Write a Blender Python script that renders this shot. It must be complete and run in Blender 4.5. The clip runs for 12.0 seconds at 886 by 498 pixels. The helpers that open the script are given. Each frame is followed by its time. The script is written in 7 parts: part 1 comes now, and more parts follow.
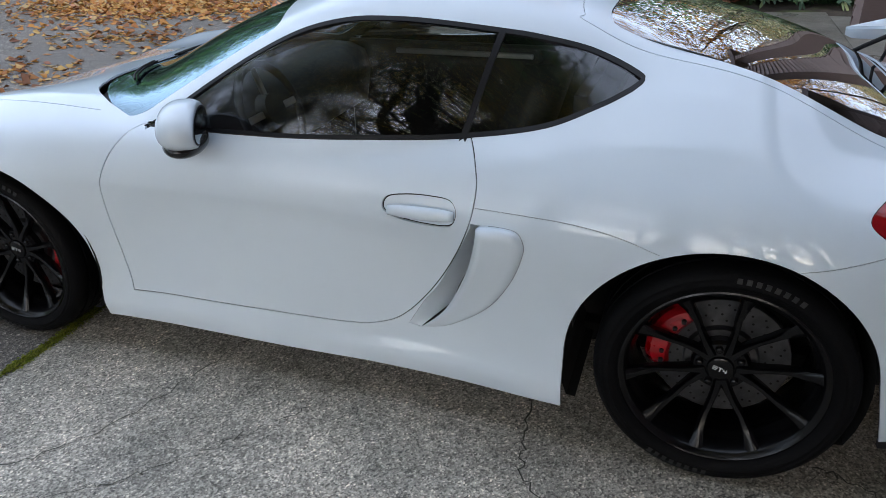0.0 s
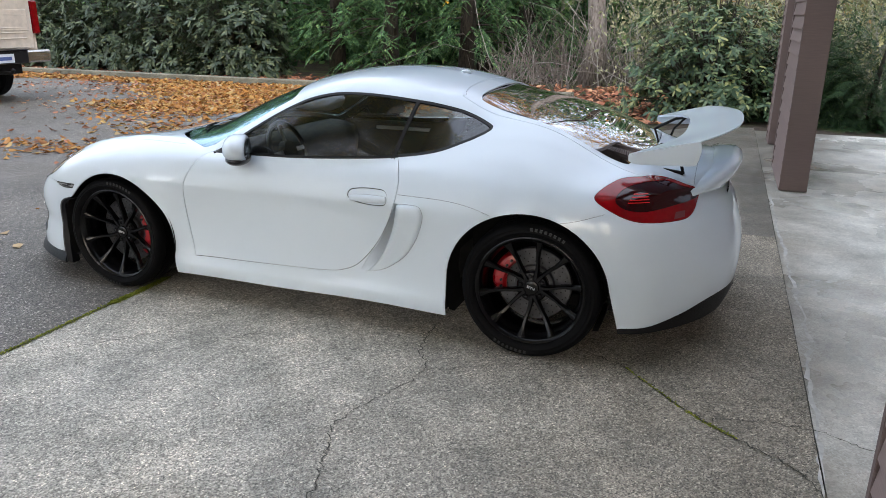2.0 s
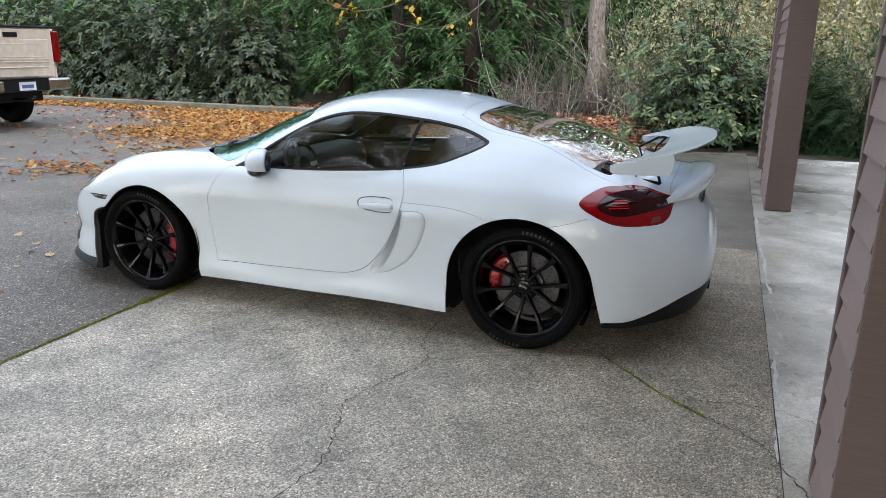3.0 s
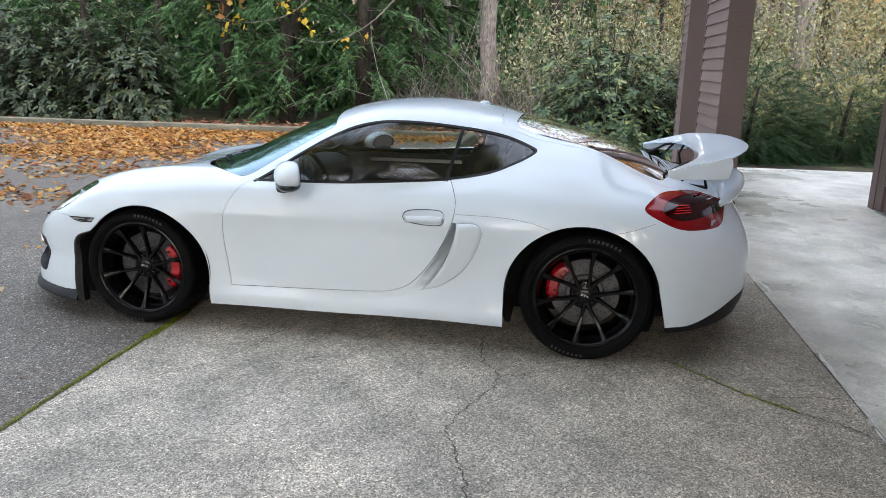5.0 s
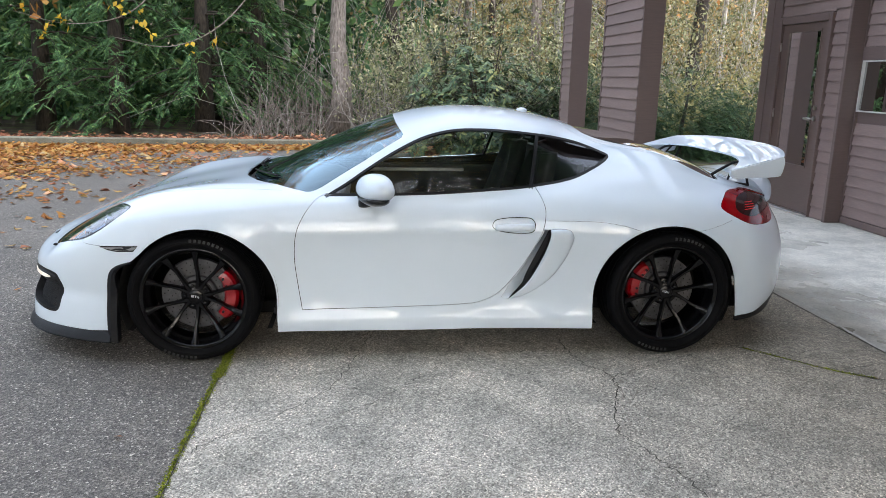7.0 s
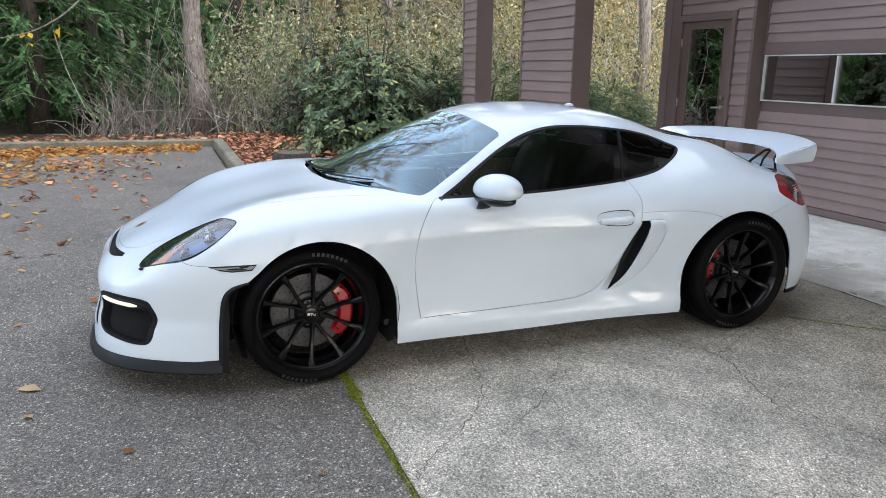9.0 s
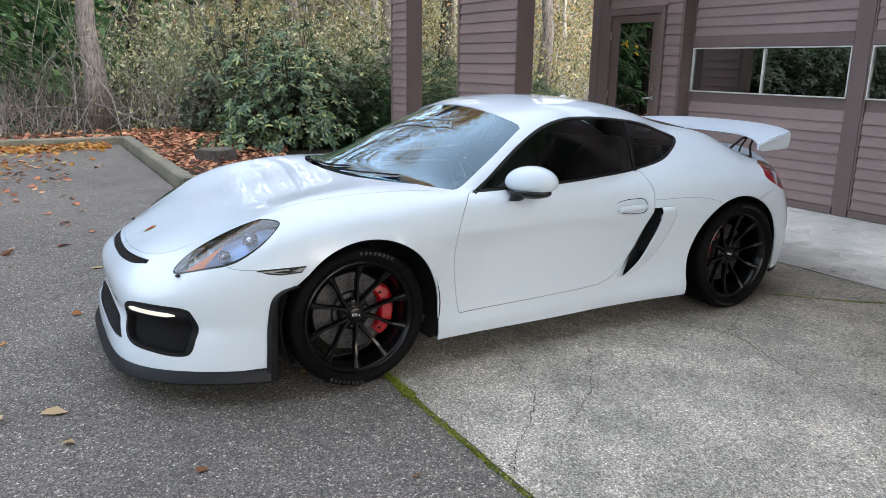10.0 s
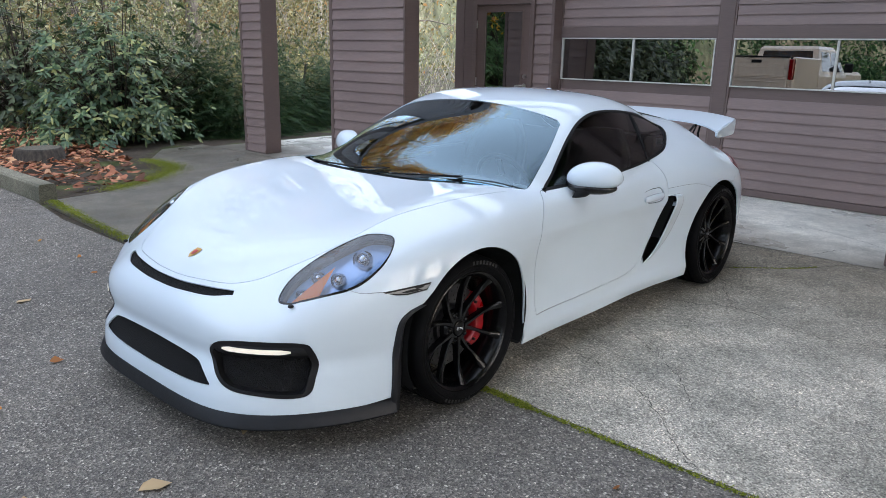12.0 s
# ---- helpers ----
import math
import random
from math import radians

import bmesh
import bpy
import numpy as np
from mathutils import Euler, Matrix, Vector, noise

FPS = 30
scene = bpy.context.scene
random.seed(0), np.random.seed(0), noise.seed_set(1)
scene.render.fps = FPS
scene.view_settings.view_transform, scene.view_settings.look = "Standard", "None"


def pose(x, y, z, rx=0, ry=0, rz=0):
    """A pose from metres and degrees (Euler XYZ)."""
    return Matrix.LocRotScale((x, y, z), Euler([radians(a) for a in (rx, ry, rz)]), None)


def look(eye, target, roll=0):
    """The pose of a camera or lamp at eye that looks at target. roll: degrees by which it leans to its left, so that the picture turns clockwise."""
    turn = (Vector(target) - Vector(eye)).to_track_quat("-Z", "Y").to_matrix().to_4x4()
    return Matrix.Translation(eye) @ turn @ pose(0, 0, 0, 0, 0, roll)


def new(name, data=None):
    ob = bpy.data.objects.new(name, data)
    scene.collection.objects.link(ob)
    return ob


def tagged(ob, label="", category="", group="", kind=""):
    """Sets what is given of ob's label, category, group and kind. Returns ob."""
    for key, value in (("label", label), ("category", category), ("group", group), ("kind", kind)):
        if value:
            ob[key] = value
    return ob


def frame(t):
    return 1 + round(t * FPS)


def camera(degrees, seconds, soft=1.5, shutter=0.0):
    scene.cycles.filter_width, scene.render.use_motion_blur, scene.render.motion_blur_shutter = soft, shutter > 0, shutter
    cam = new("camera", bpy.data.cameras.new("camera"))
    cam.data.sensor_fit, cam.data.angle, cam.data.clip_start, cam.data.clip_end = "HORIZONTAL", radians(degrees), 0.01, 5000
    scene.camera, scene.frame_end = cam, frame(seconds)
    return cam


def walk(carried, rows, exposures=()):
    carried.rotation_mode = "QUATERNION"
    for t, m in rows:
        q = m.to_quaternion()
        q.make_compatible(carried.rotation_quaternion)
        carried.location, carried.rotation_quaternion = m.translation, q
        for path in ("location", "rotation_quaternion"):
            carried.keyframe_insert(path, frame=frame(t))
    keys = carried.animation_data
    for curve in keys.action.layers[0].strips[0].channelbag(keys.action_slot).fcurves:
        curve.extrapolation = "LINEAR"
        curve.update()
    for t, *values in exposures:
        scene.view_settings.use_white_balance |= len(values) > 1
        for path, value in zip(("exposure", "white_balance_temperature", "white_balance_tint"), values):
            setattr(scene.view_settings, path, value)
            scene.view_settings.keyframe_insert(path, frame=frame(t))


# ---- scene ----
cam = camera(62.1, 12.0, soft=0.75)
PATH = [
    (0, (1.096, -2.585, 1.531), (0.5, -0.896, 0.641), -1.3),
    (0.5, (1.303, -3.0, 1.538), (0.691, -1.275, 0.732), -0.8),
    (1, (1.552, -3.375, 1.542), (0.935, -1.618, 0.811), -0.2),
    (1.5, (1.842, -3.676, 1.563), (1.201, -1.906, 0.886), 0.2),
    (2, (2.004, -4.029, 1.579), (1.34, -2.243, 0.971), 0.5),
    (2.5, (2.142, -4.25, 1.589), (1.454, -2.456, 1.036), 0.6),
    (2.7, (2.185, -4.319, 1.579), (1.494, -2.522, 1.039), 0.6),
    (4.3, (1.628, -4.486, 1.477), (1.12, -2.619, 0.973), 0.7),
    (4.5, (1.485, -4.471, 1.478), (1.028, -2.589, 0.978), 0.8),
    (5, (1.136, -4.513, 1.487), (0.811, -2.601, 1.001), 1.0),
    (5.5, (0.775, -4.572, 1.483), (0.586, -2.639, 1.009), 1.1),
    (6, (0.413, -4.502, 1.464), (0.355, -2.56, 0.991), 1.0),
    (6.5, (0.027, -4.495, 1.459), (0.116, -2.553, 0.991), 1.1),
    (7, (-0.37, -4.501, 1.466), (-0.162, -2.566, 1.005), 1.1),
    (7.2, (-0.524, -4.482, 1.449), (-0.272, -2.552, 0.99), 1.1),
    (8.8, (-1.712, -4.17, 1.462), (-1.067, -2.337, 0.989), 1.0),
    (9, (-1.851, -4.095, 1.471), (-1.157, -2.28, 0.998), 0.8),
    (9.5, (-2.2, -3.943, 1.458), (-1.363, -2.192, 0.977), 0.8),
    (10, (-2.501, -3.768, 1.464), (-1.537, -2.085, 0.976), 0.7),
    (10.5, (-2.759, -3.505, 1.467), (-1.666, -1.904, 0.975), 0.8),
    (11, (-3.058, -3.283, 1.473), (-1.838, -1.779, 0.975), 1.1),
    (11.5, (-3.312, -3.058, 1.484), (-1.983, -1.652, 0.979), 1.1),
    (12, (-3.517, -2.727, 1.497), (-2.088, -1.429, 0.977), 1.1),
]
walk(cam, [(t, look(eye, target, roll)) for t, eye, target, roll in PATH],
     [(0, 2.29, 6000, 12), (1.5, 2.57, 6300, 12), (2.5, 2.72, 6380, 12), (5.5, 2.80, 6330, 12), (7, 2.78, 6250, 12), (9.5, 2.71, 6280, 12), (12, 2.50, 6120, 12)])

# ---- light: an overcast autumn sky ----
SUN_UP, SUN_TURN = 26.0, 165.0
world = bpy.data.worlds.new("sky")
world.use_nodes = True
scene.world = world
wnt = world.node_tree
sky = wnt.nodes.new("ShaderNodeTexSky")
sky.sky_type, sky.sun_disc = "NISHITA", False
sky.sun_elevation, sky.sun_rotation = radians(SUN_UP), radians(SUN_TURN)
sky.air_density, sky.dust_density, sky.ozone_density = 1.0, 2.5, 1.5
cloud = wnt.nodes.new("ShaderNodeMix")
cloud.data_type = "RGBA"
cloud.inputs["Factor"].default_value = 0.55
cloud.inputs[7].default_value = (4.7, 4.95, 5.3, 1)
wnt.links.new(sky.outputs["Color"], cloud.inputs[6])
wnt.links.new(cloud.outputs[2], wnt.nodes["Background"].inputs["Color"])
wnt.nodes["Background"].inputs["Strength"].default_value = 0.122
sun = new("sun", bpy.data.lights.new("sun", "SUN"))
sun.data.energy, sun.data.angle, sun.data.color = 0.75, radians(90), (1.0, 0.985, 0.97)
sun.rotation_euler = (radians(90 - SUN_UP), 0, radians(180 - SUN_TURN))

# ---- tools ----
def mesh_ob(name, verts, faces, material, parent=None, label="", smooth=True):
    me = bpy.data.meshes.new(name)
    me.from_pydata([tuple(map(float, v)) for v in verts], [], [tuple(map(int, f)) for f in faces])
    me.materials.append(material)
    if smooth:
        me.polygons.foreach_set("use_smooth", [True] * len(me.polygons))
    me.update()
    ob = new(name, me)
    ob.parent = parent
    if label:
        ob["label"] = label
    return ob


def part(name, bm, material, parent=None, label="", smooth=False):
    """Link a bmesh as one mesh object under a thing or a part."""
    me = bpy.data.meshes.new(name)
    bmesh.ops.recalc_face_normals(bm, faces=bm.faces)
    bm.to_mesh(me)
    bm.free()
    for m in (material if isinstance(material, (list, tuple)) else [material]):
        me.materials.append(m)
    if smooth:
        me.polygons.foreach_set("use_smooth", [True] * len(me.polygons))
    ob = new(name, me)
    ob.parent = parent
    if label:
        ob["label"] = label
    return ob


def thing(name, label, category, group="", kind="", at=None):
    ob = new(name)
    ob.empty_display_size = 0.1
    if at:
        ob.location = at
    return tagged(ob, label, category, group, kind)


def add_box(bm, x0, x1, y0, y1, z0, z1, bevel=0.0, m=None):
    res = bmesh.ops.create_cube(bm, size=1)
    vs = res["verts"]
    for v in vs:
        v.co = Vector(((x0 + x1) / 2 + v.co.x * (x1 - x0), (y0 + y1) / 2 + v.co.y * (y1 - y0), (z0 + z1) / 2 + v.co.z * (z1 - z0)))
    if m:
        bmesh.ops.transform(bm, matrix=m, verts=vs)
    if bevel:
        edges = list({e for v in vs for e in v.link_edges})
        bmesh.ops.bevel(bm, geom=edges, offset=bevel, segments=1, affect="EDGES")
    return bm


def box(x0, x1, y0, y1, z0, z1, bevel=0.0, m=None):
    return add_box(bmesh.new(), x0, x1, y0, y1, z0, z1, bevel, m)


def tube(points, radii, sides=8, closed_ends=True):
    """Vertices and faces of a tube along points."""
    pts = [Vector(p) for p in points]
    if not hasattr(radii, "__len__"):
        radii = [radii] * len(pts)
    verts, faces = [], []
    up = Vector((0.13, 0.21, 0.97))
    for i, p in enumerate(pts):
        d = (pts[min(i + 1, len(pts) - 1)] - pts[max(i - 1, 0)]).normalized()
        a = d.cross(up)
        if a.length < 0.05:
            a = d.cross(Vector((1, 0, 0)))
        a.normalize()
        b = d.cross(a)
        for k in range(sides):
            t = 2 * math.pi * k / sides
            verts.append(p + (a * math.cos(t) + b * math.sin(t)) * radii[i])
    for i in range(len(pts) - 1):
        for k in range(sides):
            n = (k + 1) % sides
            faces.append((i * sides + k, i * sides + n, (i + 1) * sides + n, (i + 1) * sides + k))
    if closed_ends:
        faces.append(tuple(range(sides - 1, -1, -1)))
        faces.append(tuple(range((len(pts) - 1) * sides, len(pts) * sides)))
    return verts, faces


def loop_spline(points, n):
    """A closed smooth line through points."""
    p = np.array(points, float)
    k = len(p)
    out = []
    for i in range(k):
        a, b, c, d = p[i - 1], p[i], p[(i + 1) % k], p[(i + 2) % k]
        for t in np.linspace(0, 1, n, endpoint=False):
            out.append(0.5 * (2 * b + (c - a) * t + (2 * a - 5 * b + 4 * c - d) * t * t + (3 * b - a - 3 * c + d) * t ** 3))
    return np.array(out)


def open_spline(points, n):
    p = np.array(points, float)
    p = np.vstack([2 * p[0] - p[1], p, 2 * p[-1] - p[-2]])
    out = []
    for i in range(1, len(p) - 2):
        a, b, c, d = p[i - 1], p[i], p[i + 1], p[i + 2]
        for t in np.linspace(0, 1, n, endpoint=False):
            out.append(0.5 * (2 * b + (c - a) * t + (2 * a - 5 * b + 4 * c - d) * t * t + (3 * b - a - 3 * c + d) * t ** 3))
    out.append(p[-2])
    return np.array(out)


# ---- materials ----
def nodes_of(name):
    m = bpy.data.materials.new(name)
    m.use_nodes = True
    nt = m.node_tree
    return m, nt, nt.nodes["Principled BSDF"]


def add(nt, kind, **values):
    n = nt.nodes.new(kind)
    for k, v in values.items():
        if k in n.inputs:
            n.inputs[k].default_value = v
    return n


def noise_tex(nt, scale, detail=4.0, rough=0.55, coord="Object"):
    tc = nt.nodes.new("ShaderNodeTexCoord")
    n = add(nt, "ShaderNodeTexNoise", Scale=scale, Detail=detail, Roughness=rough)
    nt.links.new(tc.outputs[coord], n.inputs["Vector"])
    return n


def ramp(nt, src, stops):
    r = nt.nodes.new("ShaderNodeValToRGB")
    e = r.color_ramp.elements
    while len(e) < len(stops):
        e.new(0.5)
    for el, (pos, col) in zip(e, stops):
        el.position = pos
        el.color = (*col, 1) if len(col) == 3 else col
    nt.links.new(src, r.inputs["Fac"])
    return r


def mix(nt, kind, fac, a, b):
    n = nt.nodes.new("ShaderNodeMix")
    n.data_type, n.blend_type = "RGBA", kind
    for sock, val in ((n.inputs["Factor"], fac), (n.inputs[6], a), (n.inputs[7], b)):
        if hasattr(val, "default_value"):
            nt.links.new(val, sock)
        elif isinstance(val, (int, float)) and sock.type == "RGBA":
            sock.default_value = (val, val, val, 1)
        else:
            sock.default_value = val if isinstance(val, (int, float)) else (*val, 1)[:4]
    return n.outputs[2]


def bump_on(nt, bsdf, src, strength, distance):
    b = add(nt, "ShaderNodeBump", Strength=strength, Distance=distance)
    nt.links.new(src, b.inputs["Height"])
    nt.links.new(b.outputs["Normal"], bsdf.inputs["Normal"])


def plain(name, col, rough=0.5, metal=0.0, coat=0.0, var=0.12, scale=9.0, bumpy=0.0, bump_scale=60.0, emit=0.0, spec=0.5):
    """Paint, plastic, rubber or metal with a little unevenness of tone and gloss."""
    m, nt, b = nodes_of(name)
    n = noise_tex(nt, scale)
    lo, hi = [c * (1 - var) for c in col], [min(1, c * (1 + var)) for c in col]
    r = ramp(nt, n.outputs["Fac"], [(0.3, lo), (0.7, hi)])
    nt.links.new(r.outputs["Color"], b.inputs["Base Color"])
    n2 = noise_tex(nt, scale * 3.1)
    rr = nt.nodes.new("ShaderNodeMapRange")
    rr.inputs["To Min"].default_value, rr.inputs["To Max"].default_value = rough * 0.85, min(1, rough * 1.18)
    nt.links.new(n2.outputs["Fac"], rr.inputs["Value"])
    nt.links.new(rr.outputs["Result"], b.inputs["Roughness"])
    b.inputs["Metallic"].default_value = metal
    b.inputs["Coat Weight"].default_value = coat
    b.inputs["Coat Roughness"].default_value = 0.03
    b.inputs["Specular IOR Level"].default_value = spec
    if bumpy:
        bump_on(nt, b, noise_tex(nt, bump_scale).outputs["Fac"], bumpy, 0.01)
    if emit:
        b.inputs["Emission Color"].default_value = (*col, 1)
        b.inputs["Emission Strength"].default_value = emit
    return m


def glass(name, tint, gloss=0.02, amount=1.0, sheen=(1, 1, 1)):
    """A thin tinted pane: clear by its tint, mirror by Fresnel."""
    m, nt, b = nodes_of(name)
    nt.nodes.remove(b)
    out = nt.nodes["Material Output"]
    tr = nt.nodes.new("ShaderNodeBsdfTransparent")
    tr.inputs["Color"].default_value = (*tint, 1)
    gl = nt.nodes.new("ShaderNodeBsdfGlossy")
    gl.inputs["Roughness"].default_value = gloss
    gl.inputs["Color"].default_value = (*sheen, 1)
    fr = nt.nodes.new("ShaderNodeFresnel")
    fr.inputs["IOR"].default_value = 1.5
    mul = nt.nodes.new("ShaderNodeMath")
    mul.operation, mul.use_clamp = "MULTIPLY", True
    mul.inputs[1].default_value = amount
    mx = nt.nodes.new("ShaderNodeMixShader")
    nt.links.new(fr.outputs["Fac"], mul.inputs[0])
    nt.links.new(mul.outputs[0], mx.inputs["Fac"])
    nt.links.new(tr.outputs["BSDF"], mx.inputs[1])
    nt.links.new(gl.outputs["BSDF"], mx.inputs[2])
    nt.links.new(mx.outputs["Shader"], out.inputs["Surface"])
    return m


def leaf_mat(name, stops, rough=0.5, through_light=0.35):
    """Leaves: tone by each leaf's own random number, some light passing through."""
    m, nt, b = nodes_of(name)
    g = nt.nodes.new("ShaderNodeNewGeometry")
    r = ramp(nt, g.outputs["Random Per Island"], stops)
    n = noise_tex(nt, 1.3)
    col = mix(nt, "MULTIPLY", 0.6, r.outputs["Color"], ramp(nt, n.outputs["Fac"], [(0.3, (0.55, 0.55, 0.55)), (0.7, (1.25, 1.2, 1.1))]).outputs["Color"])
    nt.links.new(col, b.inputs["Base Color"])
    b.inputs["Roughness"].default_value = rough
    b.inputs["Specular IOR Level"].default_value = 0.35
    if through_light:
        t = nt.nodes.new("ShaderNodeBsdfTranslucent")
        nt.links.new(col, t.inputs["Color"])
        mx = nt.nodes.new("ShaderNodeMixShader")
        mx.inputs["Fac"].default_value = through_light
        nt.links.new(b.outputs["BSDF"], mx.inputs[1])
        nt.links.new(t.outputs["BSDF"], mx.inputs[2])
        nt.links.new(mx.outputs["Shader"], nt.nodes["Material Output"].inputs["Surface"])
    return m


def asphalt_mat():
    """Worn asphalt: dark binder, grey stones, a few pale chips, paler worn patches."""
    m, nt, b = nodes_of("asphalt")
    tc = nt.nodes.new("ShaderNodeTexCoord")
    stones = add(nt, "ShaderNodeTexVoronoi", Scale=130.0)
    fine = add(nt, "ShaderNodeTexVoronoi", Scale=330.0)
    for v in (stones, fine):
        nt.links.new(tc.outputs["Object"], v.inputs["Vector"])
    grain = ramp(nt, stones.outputs["Color"], [(0.15, (0.068, 0.065, 0.060)), (0.45, (0.121, 0.116, 0.108)), (0.72, (0.178, 0.170, 0.158)), (0.84, (0.26, 0.248, 0.226)), (0.93, (0.52, 0.50, 0.46))])
    sand = ramp(nt, fine.outputs["Color"], [(0.2, (0.62, 0.62, 0.62)), (0.5, (1.0, 1.0, 1.0)), (0.85, (1.5, 1.48, 1.44))])
    big = ramp(nt, noise_tex(nt, 0.7, 6).outputs["Fac"], [(0.3, (0.84, 0.82, 0.80)), (0.7, (1.2, 1.16, 1.10))])
    mid = ramp(nt, noise_tex(nt, 9.0, 6, 0.7).outputs["Fac"], [(0.3, (0.82, 0.82, 0.82)), (0.7, (1.16, 1.15, 1.13))])
    col = mix(nt, "MULTIPLY", 1.0, mix(nt, "MULTIPLY", 1.0, grain.outputs["Color"], sand.outputs["Color"]), mix(nt, "MULTIPLY", 1.0, big.outputs["Color"], mid.outputs["Color"]))
    nt.links.new(col, b.inputs["Base Color"])
    wet = ramp(nt, noise_tex(nt, 1.1, 5).outputs["Fac"], [(0.35, (0.6,) * 3), (0.65, (0.85,) * 3)])
    nt.links.new(wet.outputs["Color"], b.inputs["Roughness"])
    b.inputs["Specular IOR Level"].default_value = 0.3
    bump_on(nt, b, stones.outputs["Distance"], 0.7, 0.006)
    return m


def concrete_mat(name, dark, light, pebble=110.0, wet_lo=0.4, wet_hi=0.8, relief=0.4, damp=None, speck=1.0):
    """Exposed-aggregate concrete, weathered and patchy."""
    m, nt, b = nodes_of(name)
    tc = nt.nodes.new("ShaderNodeTexCoord")
    st = add(nt, "ShaderNodeTexVoronoi", Scale=pebble)
    nt.links.new(tc.outputs["Object"], st.inputs["Vector"])
    g = ramp(nt, st.outputs["Color"], [(0.10, [c * (1 - 0.62 * speck) for c in dark]), (0.36, dark), (0.60, light), (0.80, [min(1, c * (1 + 0.32 * speck)) for c in light]), (0.92, [min(1, c * (1 + 1.1 * speck)) for c in light])])
    patch = ramp(nt, noise_tex(nt, 0.9, 8, 0.65).outputs["Fac"], [(0.30, (0.66, 0.67, 0.65)), (0.5, (0.95, 0.95, 0.93)), (0.72, (1.16, 1.14, 1.10))])
    stain = ramp(nt, noise_tex(nt, 3.4, 6, 0.7).outputs["Fac"], [(0.35, (0.7, 0.71, 0.68)), (0.6, (1.05, 1.04, 1.0))])
    col = mix(nt, "MULTIPLY", 1.0, mix(nt, "MULTIPLY", 1.0, g.outputs["Color"], patch.outputs["Color"]), stain.outputs["Color"])
    coarse = add(nt, "ShaderNodeTexVoronoi", Scale=pebble * 0.55)
    nt.links.new(tc.outputs["Object"], coarse.inputs["Vector"])
    worn = ramp(nt, coarse.outputs["Color"], [(0.15, (1 - 0.26 * speck,) * 3), (0.5, (1.0, 1.0, 1.0)), (0.85, (1 + 0.26 * speck,) * 3)])
    col = mix(nt, "MULTIPLY", 1.0, col, worn.outputs["Color"])
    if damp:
        # base tone steps along x beside the garage, with a ragged edge
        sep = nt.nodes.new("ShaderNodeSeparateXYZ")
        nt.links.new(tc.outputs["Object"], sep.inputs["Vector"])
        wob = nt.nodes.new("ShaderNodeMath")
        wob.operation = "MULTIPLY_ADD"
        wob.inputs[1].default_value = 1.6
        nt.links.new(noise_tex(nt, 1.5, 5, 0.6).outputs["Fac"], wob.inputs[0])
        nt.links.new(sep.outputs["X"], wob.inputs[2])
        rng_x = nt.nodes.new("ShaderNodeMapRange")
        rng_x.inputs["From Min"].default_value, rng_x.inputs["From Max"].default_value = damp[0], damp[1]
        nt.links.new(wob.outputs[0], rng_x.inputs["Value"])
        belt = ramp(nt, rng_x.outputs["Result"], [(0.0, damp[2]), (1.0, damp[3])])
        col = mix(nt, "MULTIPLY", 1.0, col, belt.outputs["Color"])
    nt.links.new(col, b.inputs["Base Color"])
    r = ramp(nt, noise_tex(nt, 0.8, 5).outputs["Fac"], [(0.35, (wet_lo,) * 3), (0.62, (wet_hi,) * 3)])
    nt.links.new(r.outputs["Color"], b.inputs["Roughness"])
    bump_on(nt, b, st.outputs["Distance"], relief, 0.005)
    return m


def siding_mat(name, col, rough=0.55):
    """Painted boards with fine grain along the board and slight weathering."""
    m, nt, b = nodes_of(name)
    tc = nt.nodes.new("ShaderNodeTexCoord")
    mp = nt.nodes.new("ShaderNodeMapping")
    mp.inputs["Scale"].default_value = (3.0, 3.0, 60.0)
    nt.links.new(tc.outputs["Object"], mp.inputs["Vector"])
    n = add(nt, "ShaderNodeTexNoise", Scale=3.0, Detail=5.0)
    nt.links.new(mp.outputs["Vector"], n.inputs["Vector"])
    oi = nt.nodes.new("ShaderNodeObjectInfo")
    tone = ramp(nt, oi.outputs["Random"], [(0.0, [c * 0.93 for c in col]), (1.0, [c * 1.07 for c in col])])
    gr = ramp(nt, n.outputs["Fac"], [(0.3, (0.9, 0.9, 0.9)), (0.7, (1.07, 1.06, 1.05))])
    big = ramp(nt, noise_tex(nt, 1.2, 5).outputs["Fac"], [(0.3, (0.9, 0.9, 0.91)), (0.7, (1.06, 1.05, 1.05))])
    c = mix(nt, "MULTIPLY", 1.0, mix(nt, "MULTIPLY", 1.0, tone.outputs["Color"], gr.outputs["Color"]), big.outputs["Color"])
    nt.links.new(c, b.inputs["Base Color"])
    b.inputs["Roughness"].default_value = rough
    bump_on(nt, b, n.outputs["Fac"], 0.15, 0.003)
    return m


def soil_mat():
    m, nt, b = nodes_of("soil")
    n = ramp(nt, noise_tex(nt, 14, 8, 0.7).outputs["Fac"], [(0.3, (0.018, 0.013, 0.009)), (0.55, (0.05, 0.036, 0.022)), (0.75, (0.09, 0.065, 0.04))])
    moss = ramp(nt, noise_tex(nt, 1.6, 5).outputs["Fac"], [(0.5, (0, 0, 0)), (0.62, (1, 1, 1))])
    col = mix(nt, "MIX", moss.outputs["Color"], n.outputs["Color"], (0.07, 0.085, 0.022))
    nt.links.new(col, b.inputs["Base Color"])
    b.inputs["Roughness"].default_value = 0.95
    bump_on(nt, b, noise_tex(nt, 40, 6).outputs["Fac"], 0.8, 0.02)
    return m


